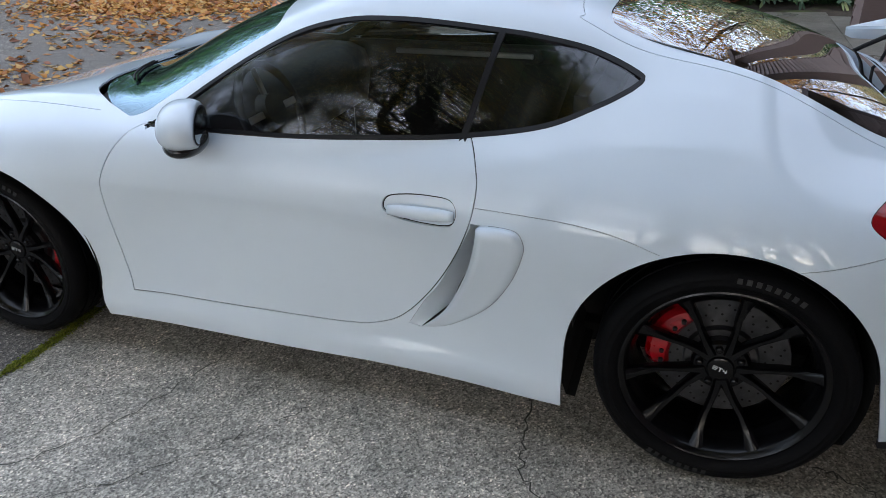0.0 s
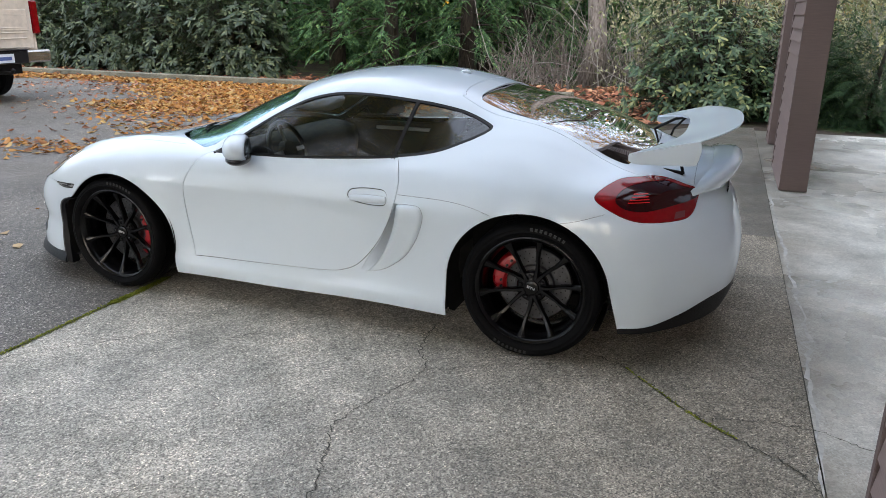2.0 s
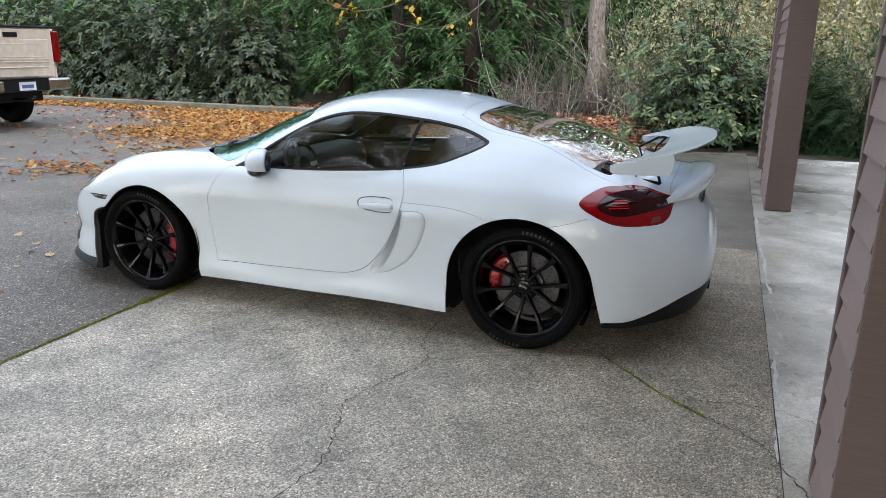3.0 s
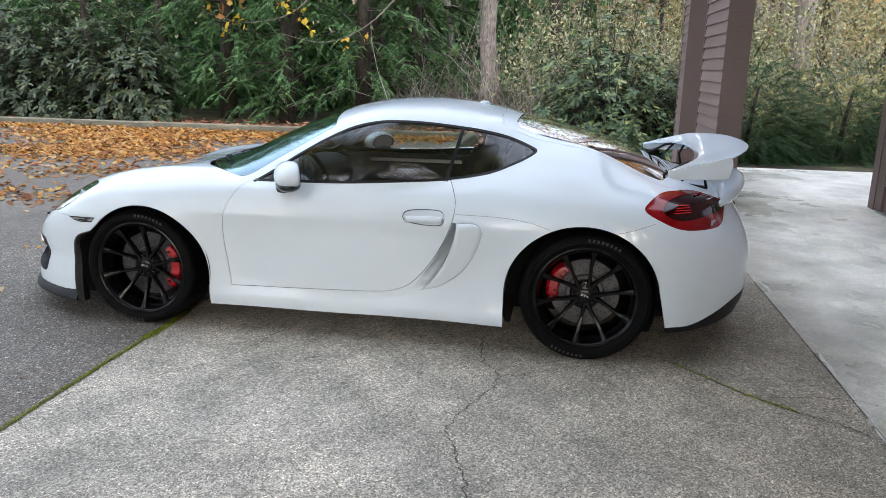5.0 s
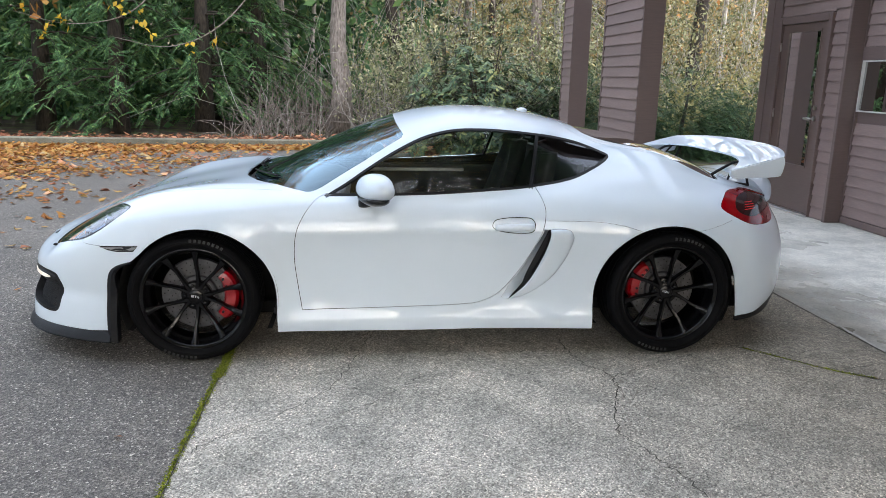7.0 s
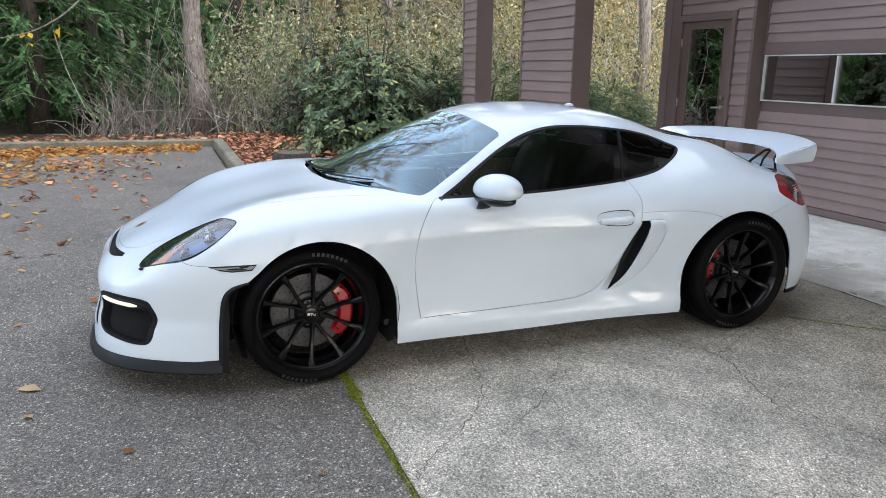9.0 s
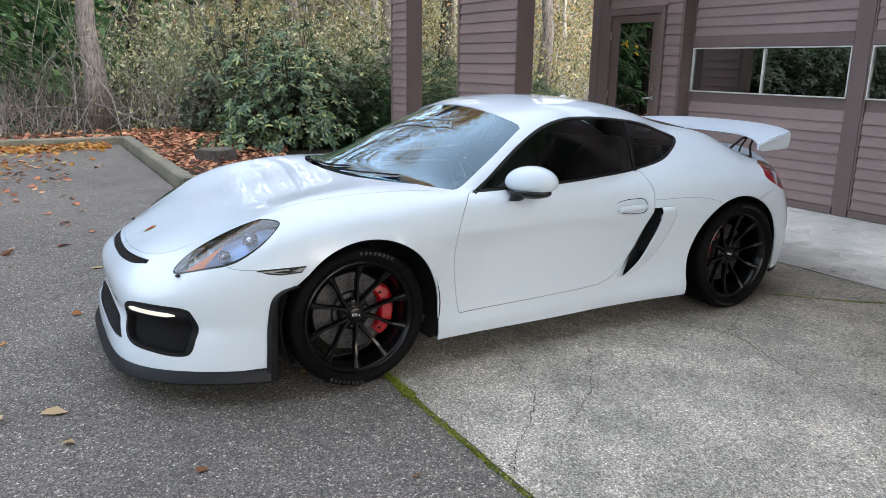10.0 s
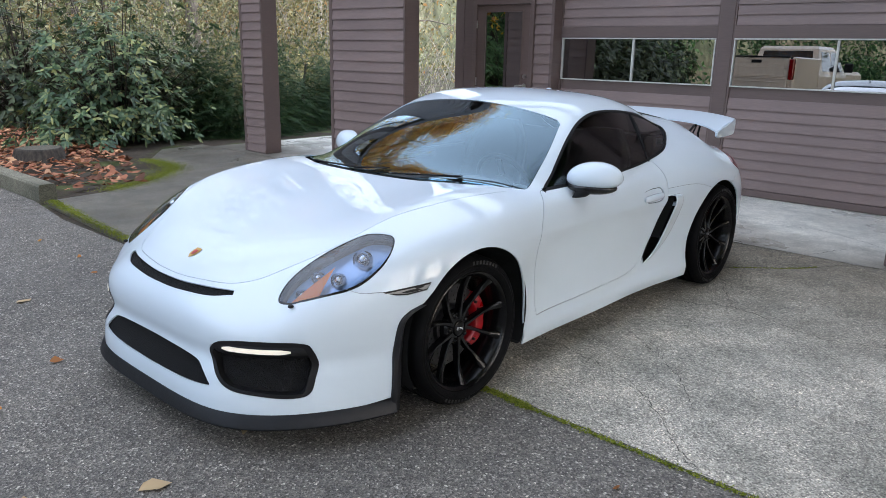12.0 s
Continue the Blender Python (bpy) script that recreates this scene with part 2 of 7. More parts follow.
def bark_mat(name, lo, hi):
    m, nt, b = nodes_of(name)
    tc = nt.nodes.new("ShaderNodeTexCoord")
    mp = nt.nodes.new("ShaderNodeMapping")
    mp.inputs["Scale"].default_value = (9.0, 9.0, 2.0)
    nt.links.new(tc.outputs["Object"], mp.inputs["Vector"])
    n = add(nt, "ShaderNodeTexNoise", Scale=3.0, Detail=8.0, Roughness=0.65)
    nt.links.new(mp.outputs["Vector"], n.inputs["Vector"])
    nt.links.new(ramp(nt, n.outputs["Fac"], [(0.35, lo), (0.62, hi)]).outputs["Color"], b.inputs["Base Color"])
    b.inputs["Roughness"].default_value = 0.9
    bump_on(nt, b, n.outputs["Fac"], 0.9, 0.02)
    return m


ASPHALT = asphalt_mat()
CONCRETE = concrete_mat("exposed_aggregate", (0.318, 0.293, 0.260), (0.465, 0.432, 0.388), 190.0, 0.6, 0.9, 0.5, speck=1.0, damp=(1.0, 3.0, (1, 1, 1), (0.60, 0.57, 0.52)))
# part of the apron's pale tone stands for sky reflected off it
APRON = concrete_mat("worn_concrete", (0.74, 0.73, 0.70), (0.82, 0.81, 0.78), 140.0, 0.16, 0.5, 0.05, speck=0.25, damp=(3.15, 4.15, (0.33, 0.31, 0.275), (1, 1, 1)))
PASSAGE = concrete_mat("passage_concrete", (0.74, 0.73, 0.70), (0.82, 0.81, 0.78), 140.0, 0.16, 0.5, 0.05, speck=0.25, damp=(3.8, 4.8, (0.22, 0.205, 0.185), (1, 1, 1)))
WALK = concrete_mat("damp_walk", (0.112, 0.101, 0.085), (0.160, 0.146, 0.124), 150.0, 0.25, 0.6, 0.3, speck=0.5)
KERB = concrete_mat("kerb_concrete", (0.150, 0.138, 0.104), (0.235, 0.220, 0.172), 150.0, 0.7, 0.9, 0.3, speck=0.3)
def far_woods_mat():
    m, nt, b = nodes_of("far_woods")
    tc = nt.nodes.new("ShaderNodeTexCoord")
    mp = nt.nodes.new("ShaderNodeMapping")
    mp.inputs["Scale"].default_value = (1.6, 1.6, 0.35)
    nt.links.new(tc.outputs["Object"], mp.inputs["Vector"])
    n = add(nt, "ShaderNodeTexNoise", Scale=1.0, Detail=9.0, Roughness=0.72)
    nt.links.new(mp.outputs["Vector"], n.inputs["Vector"])
    big = noise_tex(nt, 0.09, 3)
    a = ramp(nt, n.outputs["Fac"], [(0.34, (0.033, 0.030, 0.022)), (0.5, (0.125, 0.112, 0.080)), (0.62, (0.235, 0.21, 0.158)), (0.72, (0.37, 0.34, 0.29))])
    c = mix(nt, "MULTIPLY", 1.0, a.outputs["Color"], ramp(nt, big.outputs["Fac"], [(0.35, (0.6, 0.75, 0.55)), (0.65, (1.1, 1.0, 0.9))]).outputs["Color"])
    nt.links.new(c, b.inputs["Base Color"])
    b.inputs["Roughness"].default_value = 0.95
    return m


FAR_WOODS = far_woods_mat()
SOIL = soil_mat()
MOSS = leaf_mat("moss", [(0.0, (0.11, 0.15, 0.016)), (0.5, (0.22, 0.27, 0.03)), (1.0, (0.36, 0.37, 0.06))], 0.95, 0.2)
CRACK = plain("crack_dirt", (0.045, 0.043, 0.032), 0.95, var=0.5, scale=30)
LIME = plain("lime_stain", (0.40, 0.39, 0.36), 0.8, var=0.25, scale=20)
SIDING = siding_mat("brown_siding", (0.225, 0.165, 0.151))
TRIM = siding_mat("brown_trim", (0.140, 0.100, 0.091))
DOOR_PAINT = siding_mat("door_paint", (0.135, 0.095, 0.084), 0.42)
WHITE_TRIM = plain("white_vinyl", (0.55, 0.54, 0.51), 0.4)
PANE = glass("window_pane", (0.10, 0.11, 0.11), 0.0, 7.5)
BACKING_BLACK = plain("backing_black", (0.03, 0.03, 0.03), 0.9)
STEEL = plain("brushed_steel", (0.55, 0.54, 0.52), 0.3, 1.0)
WET_SILL = plain("aluminium_sill", (0.6, 0.6, 0.6), 0.35, 1.0)

# ---- ground ----
def sheet(name, outline, z, material, thick=0.0, label="", category="", parent=None, kind="structure"):
    bm = bmesh.new()
    top = [bm.verts.new((x, y, z)) for x, y in outline]
    bm.faces.new(top)
    if thick:
        r = bmesh.ops.extrude_face_region(bm, geom=list(bm.faces))
        bmesh.ops.translate(bm, vec=(0, 0, -thick), verts=[v for v in r["geom"] if isinstance(v, bmesh.types.BMVert)])
    ob = part(name, bm, material, parent)
    if label:
        tagged(ob, label, category, kind=kind)
    return ob


sheet("ground", [(-400, -400), (400, -400), (400, 400), (-400, 400)], -0.05, SOIL, label="bare dark soil with moss under the trees", category="ground")
# asphalt lot, bounded by the concrete drive and the kerbs
sheet("road", [(-70, -6.6), (-1.09, -6.6), (-1.10, 4.0), (-0.98, 5.0), (-0.98, 10.55), (-8.0, 10.75), (-70, 12.5)], 0.0, ASPHALT, 0.2,
      "worn dark asphalt parking lot strewn with leaves", "asphalt")
sheet("pavement_walk", [(-1.10, 1.802), (2.497, 1.802), (2.497, 7.9), (1.75, 7.75), (1.15, 6.9), (1.1, 6.0), (0.5, 5.4), (-0.25, 5.0), (-0.90, 4.9), (-1.0, 3.2), (-1.10, 2.0)], 0.004, WALK, 0.2,
      "damp dark concrete walk beside the planting bed", "walk")
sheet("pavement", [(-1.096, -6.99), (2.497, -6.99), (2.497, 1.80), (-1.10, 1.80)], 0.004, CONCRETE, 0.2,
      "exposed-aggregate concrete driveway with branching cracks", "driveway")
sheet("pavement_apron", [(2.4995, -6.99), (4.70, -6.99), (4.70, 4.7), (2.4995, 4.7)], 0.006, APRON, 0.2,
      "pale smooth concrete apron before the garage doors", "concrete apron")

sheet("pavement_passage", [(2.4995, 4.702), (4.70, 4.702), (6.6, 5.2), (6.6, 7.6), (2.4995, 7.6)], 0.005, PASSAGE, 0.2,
      "pale concrete passage between the posts and junipers, darker near the posts", "walk")

rng = np.random.default_rng(7)
# wooded rise far behind everything, closing the horizon
arcs = [(95 * math.sin(radians(a)), 70 * math.cos(radians(a)) - 8) for a in range(-130, 131, 4)]
tops = [13 + 2.5 * math.sin(i * 0.9) + 1.5 * math.sin(i * 2.3 + 1) for i in range(len(arcs))]
rise_v = [(x, y, -0.1) for x, y in arcs] + [(x * 1.08, y * 1.08, h) for (x, y), h in zip(arcs, tops)]
tagged(mesh_ob("backdrop", rise_v, [(i, i + 1, len(arcs) + i + 1, len(arcs) + i) for i in range(len(arcs) - 1)], FAR_WOODS), "brown and olive wooded rise in the distance", "distant woods", kind="structure")


def ribbon(points, width, seed, wobble=0.012, n=10):
    """A jagged strip on the ground along points."""
    r = np.random.default_rng(seed)
    p = open_spline(points, n)
    p = p + r.normal(0, wobble, p.shape)
    d = np.gradient(p, axis=0)
    d /= np.linalg.norm(d, axis=1, keepdims=True) + 1e-9
    s = np.stack([-d[:, 1], d[:, 0]], 1)
    w = width * 1.15 * (0.3 + r.random((len(p), 1)) * 0.75)
    w[0] = w[-1] = width * 0.15
    a, b = p + s * w / 2, p - s * w / 2
    verts = [(x, y, 0.0085) for x, y in a] + [(x, y, 0.0085) for x, y in b]
    k = len(p)
    return verts, [(i, i + 1, k + i + 1, k + i) for i in range(k - 1)]


CRACKS = [
    ([(0.72, -0.6), (0.74, -0.92), (0.855, -1.17), (0.80, -1.38), (0.70, -1.72), (0.78, -2.0), (0.84, -2.2), (0.80, -2.7), (0.9, -3.4)], 0.0055),
    ([(0.855, -1.17), (0.97, -1.11), (1.18, -0.985), (1.4, -0.9)], 0.0040),
    ([(1.55, -0.72), (1.73, -0.81), (2.03, -1.13), (2.2, -1.26), (2.40, -1.40), (2.47, -1.52), (2.6, -1.8)], 0.0070),
    ([(2.10, -1.18), (2.18, -1.12), (2.49, -1.09), (2.69, -1.17), (2.95, -1.25)], 0.0046),
    ([(-0.33, -0.45), (-0.39, -0.68), (-0.54, -1.2), (-0.77, -1.5), (-0.98, -1.69), (-1.06, -1.8)], 0.0043),
    ([(0.05, -0.9), (-0.095, -1.1), (-0.314, -1.355), (-0.462, -1.467), (-0.636, -1.6)], 0.0037),
    ([(2.3, 3.75), (2.55, 3.76), (2.9, 3.70), (3.6, 3.8), (4.6, 3.4)], 0.0043),
    ([(3.0, 0.4), (3.3, -0.3), (3.5, -0.9), (3.2, -1.5)], 0.0040),
]
for i, (pts, w) in enumerate(CRACKS):
    v, f = ribbon(pts, w, i + 3, 0.008, 14)
    tagged(mesh_ob("crack", v, f, CRACK, smooth=False), "dark branching crack in the concrete driveway", "crack", "cracks in the driveway", "structure")
v, f = ribbon([(2.50, -1.55), (2.52, -0.7), (2.56, 0.2), (2.53, 1.5), (2.52, 3.3)], 0.022, 40, 0.012, 14)
tagged(mesh_ob("lime_streak", v, f, LIME, smooth=False), "pale lime drip streak along the concrete joint", "stain", kind="structure")
v, f = ribbon([(2.497, -6.9), (2.497, -3), (2.497, 2), (2.497, 7.5)], 0.005, 41, 0.001, 20)
tagged(mesh_ob("joint", v, f, CRACK, smooth=False), "dirty joint between driveway and apron", "joint", kind="structure")
v, f = ribbon([(-1.09, -6.9), (-1.09, -3), (-1.09, 1), (-1.09, 4)], 0.007, 42, 0.004, 40)
tagged(mesh_ob("joint", v, f, CRACK, smooth=False), "earth-filled joint between asphalt and concrete", "joint", kind="structure")


def leaf_cloud(name, p, d, s, length, width, droop, material, parent=None, label="", fold=0.12):
    """Many small pointed leaves. p: foot, d: way, s: sideways, all (n, 3)."""
    n = len(p)
    length = np.broadcast_to(np.asarray(length, float).reshape(-1, 1), (n, 1))
    width = np.broadcast_to(np.asarray(width, float).reshape(-1, 1), (n, 1))
    nrm = np.cross(d, s)
    mid = p + d * length * 0.5
    tip = p + d * length
    tip[:, 2] -= droop * length[:, 0]
    v = np.empty((n, 4, 3))
    v[:, 0], v[:, 2] = p, tip
    v[:, 1] = mid + s * width / 2 + nrm * width * fold
    v[:, 3] = mid - s * width / 2 + nrm * width * fold
    me = bpy.data.meshes.new(name)
    me.vertices.add(4 * n)
    me.vertices.foreach_set("co", v.astype(np.float32).ravel())
    idx = (np.arange(n)[:, None] * 4 + np.array([0, 1, 2, 0, 2, 3])).ravel()
    me.loops.add(6 * n)
    me.loops.foreach_set("vertex_index", idx.astype(np.int32))
    me.polygons.add(2 * n)
    me.polygons.foreach_set("loop_start", np.arange(0, 6 * n, 3, dtype=np.int32))
    me.update(calc_edges=True)
    me.materials.append(material)
    ob = new(name, me)
    ob.parent = parent
    if label:
        ob["label"] = label
    return ob


def oblong_cloud(name, p, d, s, length, width, droop, material, parent, label):
    """Many blunt oblong leaves, folded along the middle and drooping to the tip."""
    n = len(p)
    length = np.asarray(length, float).reshape(-1, 1)
    width = np.asarray(width, float).reshape(-1, 1)
    nrm = np.cross(d, s)
    v = np.empty((n, 6, 3))
    for k, (along, side) in enumerate(((0.0, 0.0), (0.30, 0.46), (0.74, 0.42), (1.0, 0.0), (0.74, -0.42), (0.30, -0.46))):
        v[:, k] = p + d * length * along + s * width * side + nrm * width * abs(side) * 0.25
        v[:, k, 2] -= droop * length[:, 0] * along ** 1.6
    me = bpy.data.meshes.new(name)
    me.vertices.add(6 * n)
    me.vertices.foreach_set("co", v.astype(np.float32).ravel())
    idx = (np.arange(n)[:, None] * 6 + np.array([0, 1, 5, 1, 2, 4, 1, 4, 5, 2, 3, 4])).ravel()
    me.loops.add(12 * n)
    me.loops.foreach_set("vertex_index", idx.astype(np.int32))
    me.polygons.add(4 * n)
    me.polygons.foreach_set("loop_start", np.arange(0, 12 * n, 3, dtype=np.int32))
    me.update(calc_edges=True)
    me.materials.append(material)
    ob = new(name, me)
    ob.parent = parent
    ob["label"] = label
    return ob


def unit(a):
    return a / (np.linalg.norm(a, axis=-1, keepdims=True) + 1e-9)


def moss_strip(pts, width, count, seed, label):
    r = np.random.default_rng(seed)
    line = open_spline(pts, 30)
    i = r.integers(0, len(line), count)
    p = np.zeros((count, 3))
    clump = np.abs(np.sin(np.arange(len(line)) * 0.9 + seed)) ** 0.5
    p[:, :2] = line[i] + r.normal(0, width / 2.6, (count, 2)) * clump[i][:, None]
    p[:, 2] = 0.004
    d = unit(np.stack([r.normal(0, 1, count), r.normal(0, 1, count), r.uniform(0.2, 1.0, count)], 1))
    s = unit(np.cross(d, r.normal(0, 1, (count, 3))))
    return tagged(leaf_cloud("moss", p, d, s, r.uniform(0.006, 0.016, count), 0.006, 0.1, MOSS), label, "moss", kind="stuff")


moss_strip([(-1.10, -0.60), (-1.09, -0.9), (-1.10, -1.05)], 0.032, 4000, 1, "bright green moss in the joint beside the front wheel")
moss_strip([(-1.10, -1.05), (-1.10, -1.9), (-1.09, -2.8), (-1.1, -4.0)], 0.025, 4000, 2, "thin moss along the joint of asphalt and concrete")
moss_strip([(-0.86, 4.9), (-0.92, 4.2), (-1.0, 3.2), (-1.06, 2.4)], 0.09, 6000, 3, "moss along the edge of the concrete walk")
moss_strip([(-0.2, 5.1), (0.5, 5.5), (1.05, 6.1), (1.1, 6.9)], 0.28, 12000, 4, "moss spreading over the edge of the planting bed")
moss_strip([(1.73, -0.81), (2.03, -1.13), (2.2, -1.26)], 0.007, 450, 5, "moss in a wide crack of the driveway")


# ---- kerbs ----
def kerb(points, w, h, label):
    pts = [Vector((x, y, 0)) for x, y in points]
    prof = [(-w / 2, -0.05), (-w / 2, h - 0.02), (-w / 2 + 0.02, h), (w / 2 - 0.02, h), (w / 2, h - 0.02), (w / 2, -0.05)]
    verts, faces = [], []
    for i, p in enumerate(pts):
        d = (pts[min(i + 1, len(pts) - 1)] - pts[max(i - 1, 0)]).normalized()
        s = Vector((-d.y, d.x, 0))
        for a, b in prof:
            k = 0.006 * math.sin(i * 2.3 + a * 40)
            verts.append((p.x + s.x * (a + k), p.y + s.y * (a + k), b + 0.5 * k))
    k = len(prof)
    for i in range(len(pts) - 1):
        for j in range(k - 1):
            faces.append((i * k + j, i * k + j + 1, (i + 1) * k + j + 1, (i + 1) * k + j))
    faces.append(tuple(range(k)))
    faces.append(tuple(range((len(pts) - 1) * k, len(pts) * k))[::-1])
    return tagged(mesh_ob("kerb", verts, faces, KERB, smooth=False), label, "kerb", kind="structure")


kerb([(-0.85, 5.0 + 0.55 * i) for i in range(11)], 0.17, 0.15, "weathered concrete kerb along the planting bed")
kerb([(-0.75 - 0.9 * i, 10.68 + 0.026 * 0.9 * i) for i in range(70)], 0.16, 0.13, "weathered concrete kerb along the shrubs")


# ---- columns and the assumed beam above them ----
LAP = 0.122


def board_mesh(length, lap=LAP, axis="y", facing=-1):
    """One lap board: thick at its lower edge, thin above."""
    a = length / 2
    prof = [(0.0, 0.0), (0.021, 0.0), (0.021, 0.008), (0.004, lap + 0.012), (0.0, lap + 0.012)]
    verts, faces = [], []
    for e in (-a, a):
        for o, z in prof:
            verts.append((facing * o, e, z) if axis == "y" else (e, facing * o, z))
    k = len(prof)
    for j in range(k):
        n = (j + 1) % k
        faces.append((j, n, k + n, k + j))
    faces += [tuple(range(k)), tuple(range(2 * k - 1, k - 1, -1))]
    me = bpy.data.meshes.new("board")
    me.from_pydata(verts, [], faces)
    bm = bmesh.new()
    bm.from_mesh(me)
    bmesh.ops.recalc_face_normals(bm, faces=bm.faces)
    bm.to_mesh(me)
    bm.free()
    me.materials.append(SIDING)
    return me


def board_at(me, x, y, z, parent):
    ob = new("board", me)
    ob.location = (x, y, z)
    ob.parent = parent
    return ob


COLUMNS = []


def column(y0, y1, x0, x1, top, label):
    """A broad post: lap boards on its long faces, plain trim boards on its ends and corners."""
    col = thing("column", label, "column", "columns of the canopy", "structure")
    part("core", box(x0 + 0.012, x1 - 0.012, y0 + 0.012, y1 - 0.012, 0.0, top), TRIM, col)
    part("end_trim", box(x0 - 0.006, x1 + 0.006, y0 - 0.012, y0 + 0.012, 0.012, top, 0.004), TRIM, col)
    part("end_trim", box(x0 - 0.006, x1 + 0.006, y1 - 0.012, y1 + 0.012, 0.012, top, 0.004), TRIM, col)
    for x in (x0, x1):
        part("corner_trim", box(x - 0.012, x + 0.012, y1 - 0.05, y1 - 0.012, 0.012, top, 0.003), TRIM, col)
    a, b = y0 + 0.012, y1 - 0.052
    left, right = board_mesh(b - a, facing=-1), board_mesh(b - a, facing=1)
    COLUMNS.append((col, left, right, x0 + 0.011, x1 - 0.011, (a + b) / 2, top))


column(3.50, 4.82, 2.61, 2.84, 4.6, "brown lap-sided carport column with plain brown trim")
column(6.35, 6.87, 2.63, 2.88, 4.6, "brown lap-sided column at the end of the walk")
column(-2.06, -1.62, 2.60, 2.87, 4.6, "brown lap-sided carport column close to the driveway")
# never in view; guessed from the columns, kept narrow so light reaches below
eave = thing("eave", "assumed brown beam and eave above columns and garage, out of view", "eave", kind="structure")
part("beam", box(2.62, 2.94, -7.0, 8.2, 4.6, 4.85, 0.004), TRIM, eave)
part("roof_edge", box(4.1, 9.0, -9.0, 5.2, 4.6, 4.75), TRIM, eave)

# ---- garage wall, facing the drive ----
WX = 4.656
EX = 4.49
wall = thing("wall_east", "brown lap-sided garage wall with an entry door", "wall", kind="structure")
for y0, y1, z0, z1 in ((0.703, 2.735, 2.42, 4.6), (0.541, 0.703, 0, 4.6), (-1.57, 0.541, 2.42, 4.6), (-9.0, -1.57, 0, 4.6)):
    part("wall_piece", box(WX + 0.03, WX + 0.16, y0, y1, z0, z1), TRIM, wall)
for y0, y1, z0, z1 in ((4.04, 4.36, 0, 4.6), (3.06, 4.04, 2.17, 4.6), (2.745, 3.06, 0, 4.6)):
    part("wall_piece", box(EX + 0.03, WX + 0.16, y0, y1, z0, z1), TRIM, wall)
part("corner_trim", box(EX - 0.012, EX + 0.03, 4.22, 4.375, 0.006, 4.6, 0.004), TRIM, wall)
part("corner_trim", box(EX - 0.004, EX + 0.03, 4.06, 4.218, 0.006, 4.6, 0.004), TRIM, wall)
part("corner_trim", box(EX - 0.010, WX + 0.02, 2.737, 2.785, 0.006, 4.6, 0.004), TRIM, wall)
part("post_trim", box(WX - 0.014, WX + 0.03, 0.543, 0.701, 0.006, 4.6, 0.004), TRIM, wall)
part("post_trim", box(WX - 0.014, WX + 0.03, -1.75, -1.572, 0.006, 4.6, 0.004), TRIM, wall)
part("end_wall", box(WX + 0.16, 10.0, 4.22, 4.37, 0, 4.6), SIDING, wall)
part("head_trim", box(WX - 0.012, WX + 0.03, -1.57, 2.735, 2.30, 2.42, 0.004), TRIM, wall)
GARAGE_BOARDS = []


def garage_door(y0, y1, label):
    """A boarded overhead door with a strip of two panes in a white frame."""
    d = thing("garage_door", label, "garage door", "garage doors", "structure")
    wy0, wy1, wz0, wz1 = y0 + 0.02, y1 - 0.02, 1.175, 1.685
    part("lower_panel", box(WX + 0.02, WX + 0.06, y0, y1, 0.02, wz0), TRIM, d)
    part("upper_panel", box(WX + 0.02, WX + 0.06, y0, y1, wz1, 2.30), TRIM, d)
    part("weather_strip", box(WX - 0.012, WX + 0.02, y0 + 0.01, y1 - 0.01, 0.012, 0.085, 0.004), TRIM, d, "dark weather strip")
    part("rail", box(WX - 0.010, WX + 0.02, y0 + 0.01, y1 - 0.01, wz1 + 0.003, wz1 + 0.13, 0.004), TRIM, d)
    part("stile", box(WX - 0.006, WX + 0.02, y0, y0 + 0.018, 0.09, 2.30), TRIM, d)
    part("stile", box(WX - 0.006, WX + 0.02, y1 - 0.018, y1, 0.09, 2.30), TRIM, d)
    fr = bmesh.new()
    for a, b, c, e in ((wy0, wy1, wz0, wz0 + 0.013), (wy0, wy1, wz1 - 0.013, wz1), (wy0, wy0 + 0.013, wz0 + 0.013, wz1 - 0.013), (wy1 - 0.013, wy1, wz0 + 0.013, wz1 - 0.013)):
        add_box(fr, WX - 0.010, WX + 0.05, a, b, c, e)
    win = part("window_frame", fr, WHITE_TRIM, d, "white window frame")
    my = (wy0 + wy1) / 2
    part("mullion", box(WX - 0.008, WX + 0.045, my - 0.011, my + 0.011, wz0 + 0.018, wz1 - 0.018), WHITE_TRIM, win)
    for a, b in ((wy0 + 0.018, my - 0.011), (my + 0.011, wy1 - 0.018)):
        lean = Matrix.Translation((WX + 0.016, 0, (wz0 + wz1) / 2)) @ Matrix.Rotation(radians(0.6), 4, "Y") @ Matrix.Translation((-WX - 0.016, 0, -(wz0 + wz1) / 2))
        part("pane", box(WX + 0.013, WX + 0.019, a, b, wz0 + 0.014, wz1 - 0.014, 0, lean), PANE, win, "dark reflecting glass pane")
    me = board_mesh(y1 - y0 - 0.04, 0.106)
    z = 0.092
    while z < 1.0:
        GARAGE_BOARDS.append((me, WX + 0.02, (y0 + y1) / 2, z, d))
        z += 0.106
    z = wz1 + 0.133
    while z < 2.2:
        GARAGE_BOARDS.append((me, WX + 0.02, (y0 + y1) / 2, z, d))
        z += 0.106
    return d


garage_door(0.703, 2.735, "closed brown boarded garage door with a two-pane window strip")
garage_door(-1.57, 0.541, "closed brown boarded garage door beside the trim post")
# near-black box stands in for the unlit interior's darkness behind the panes
part("room", box(WX + 0.5, WX + 4, -1.6, 2.9, 0.0, 2.9), BACKING_BLACK, wall, "near-black box standing for the unlit garage inside")

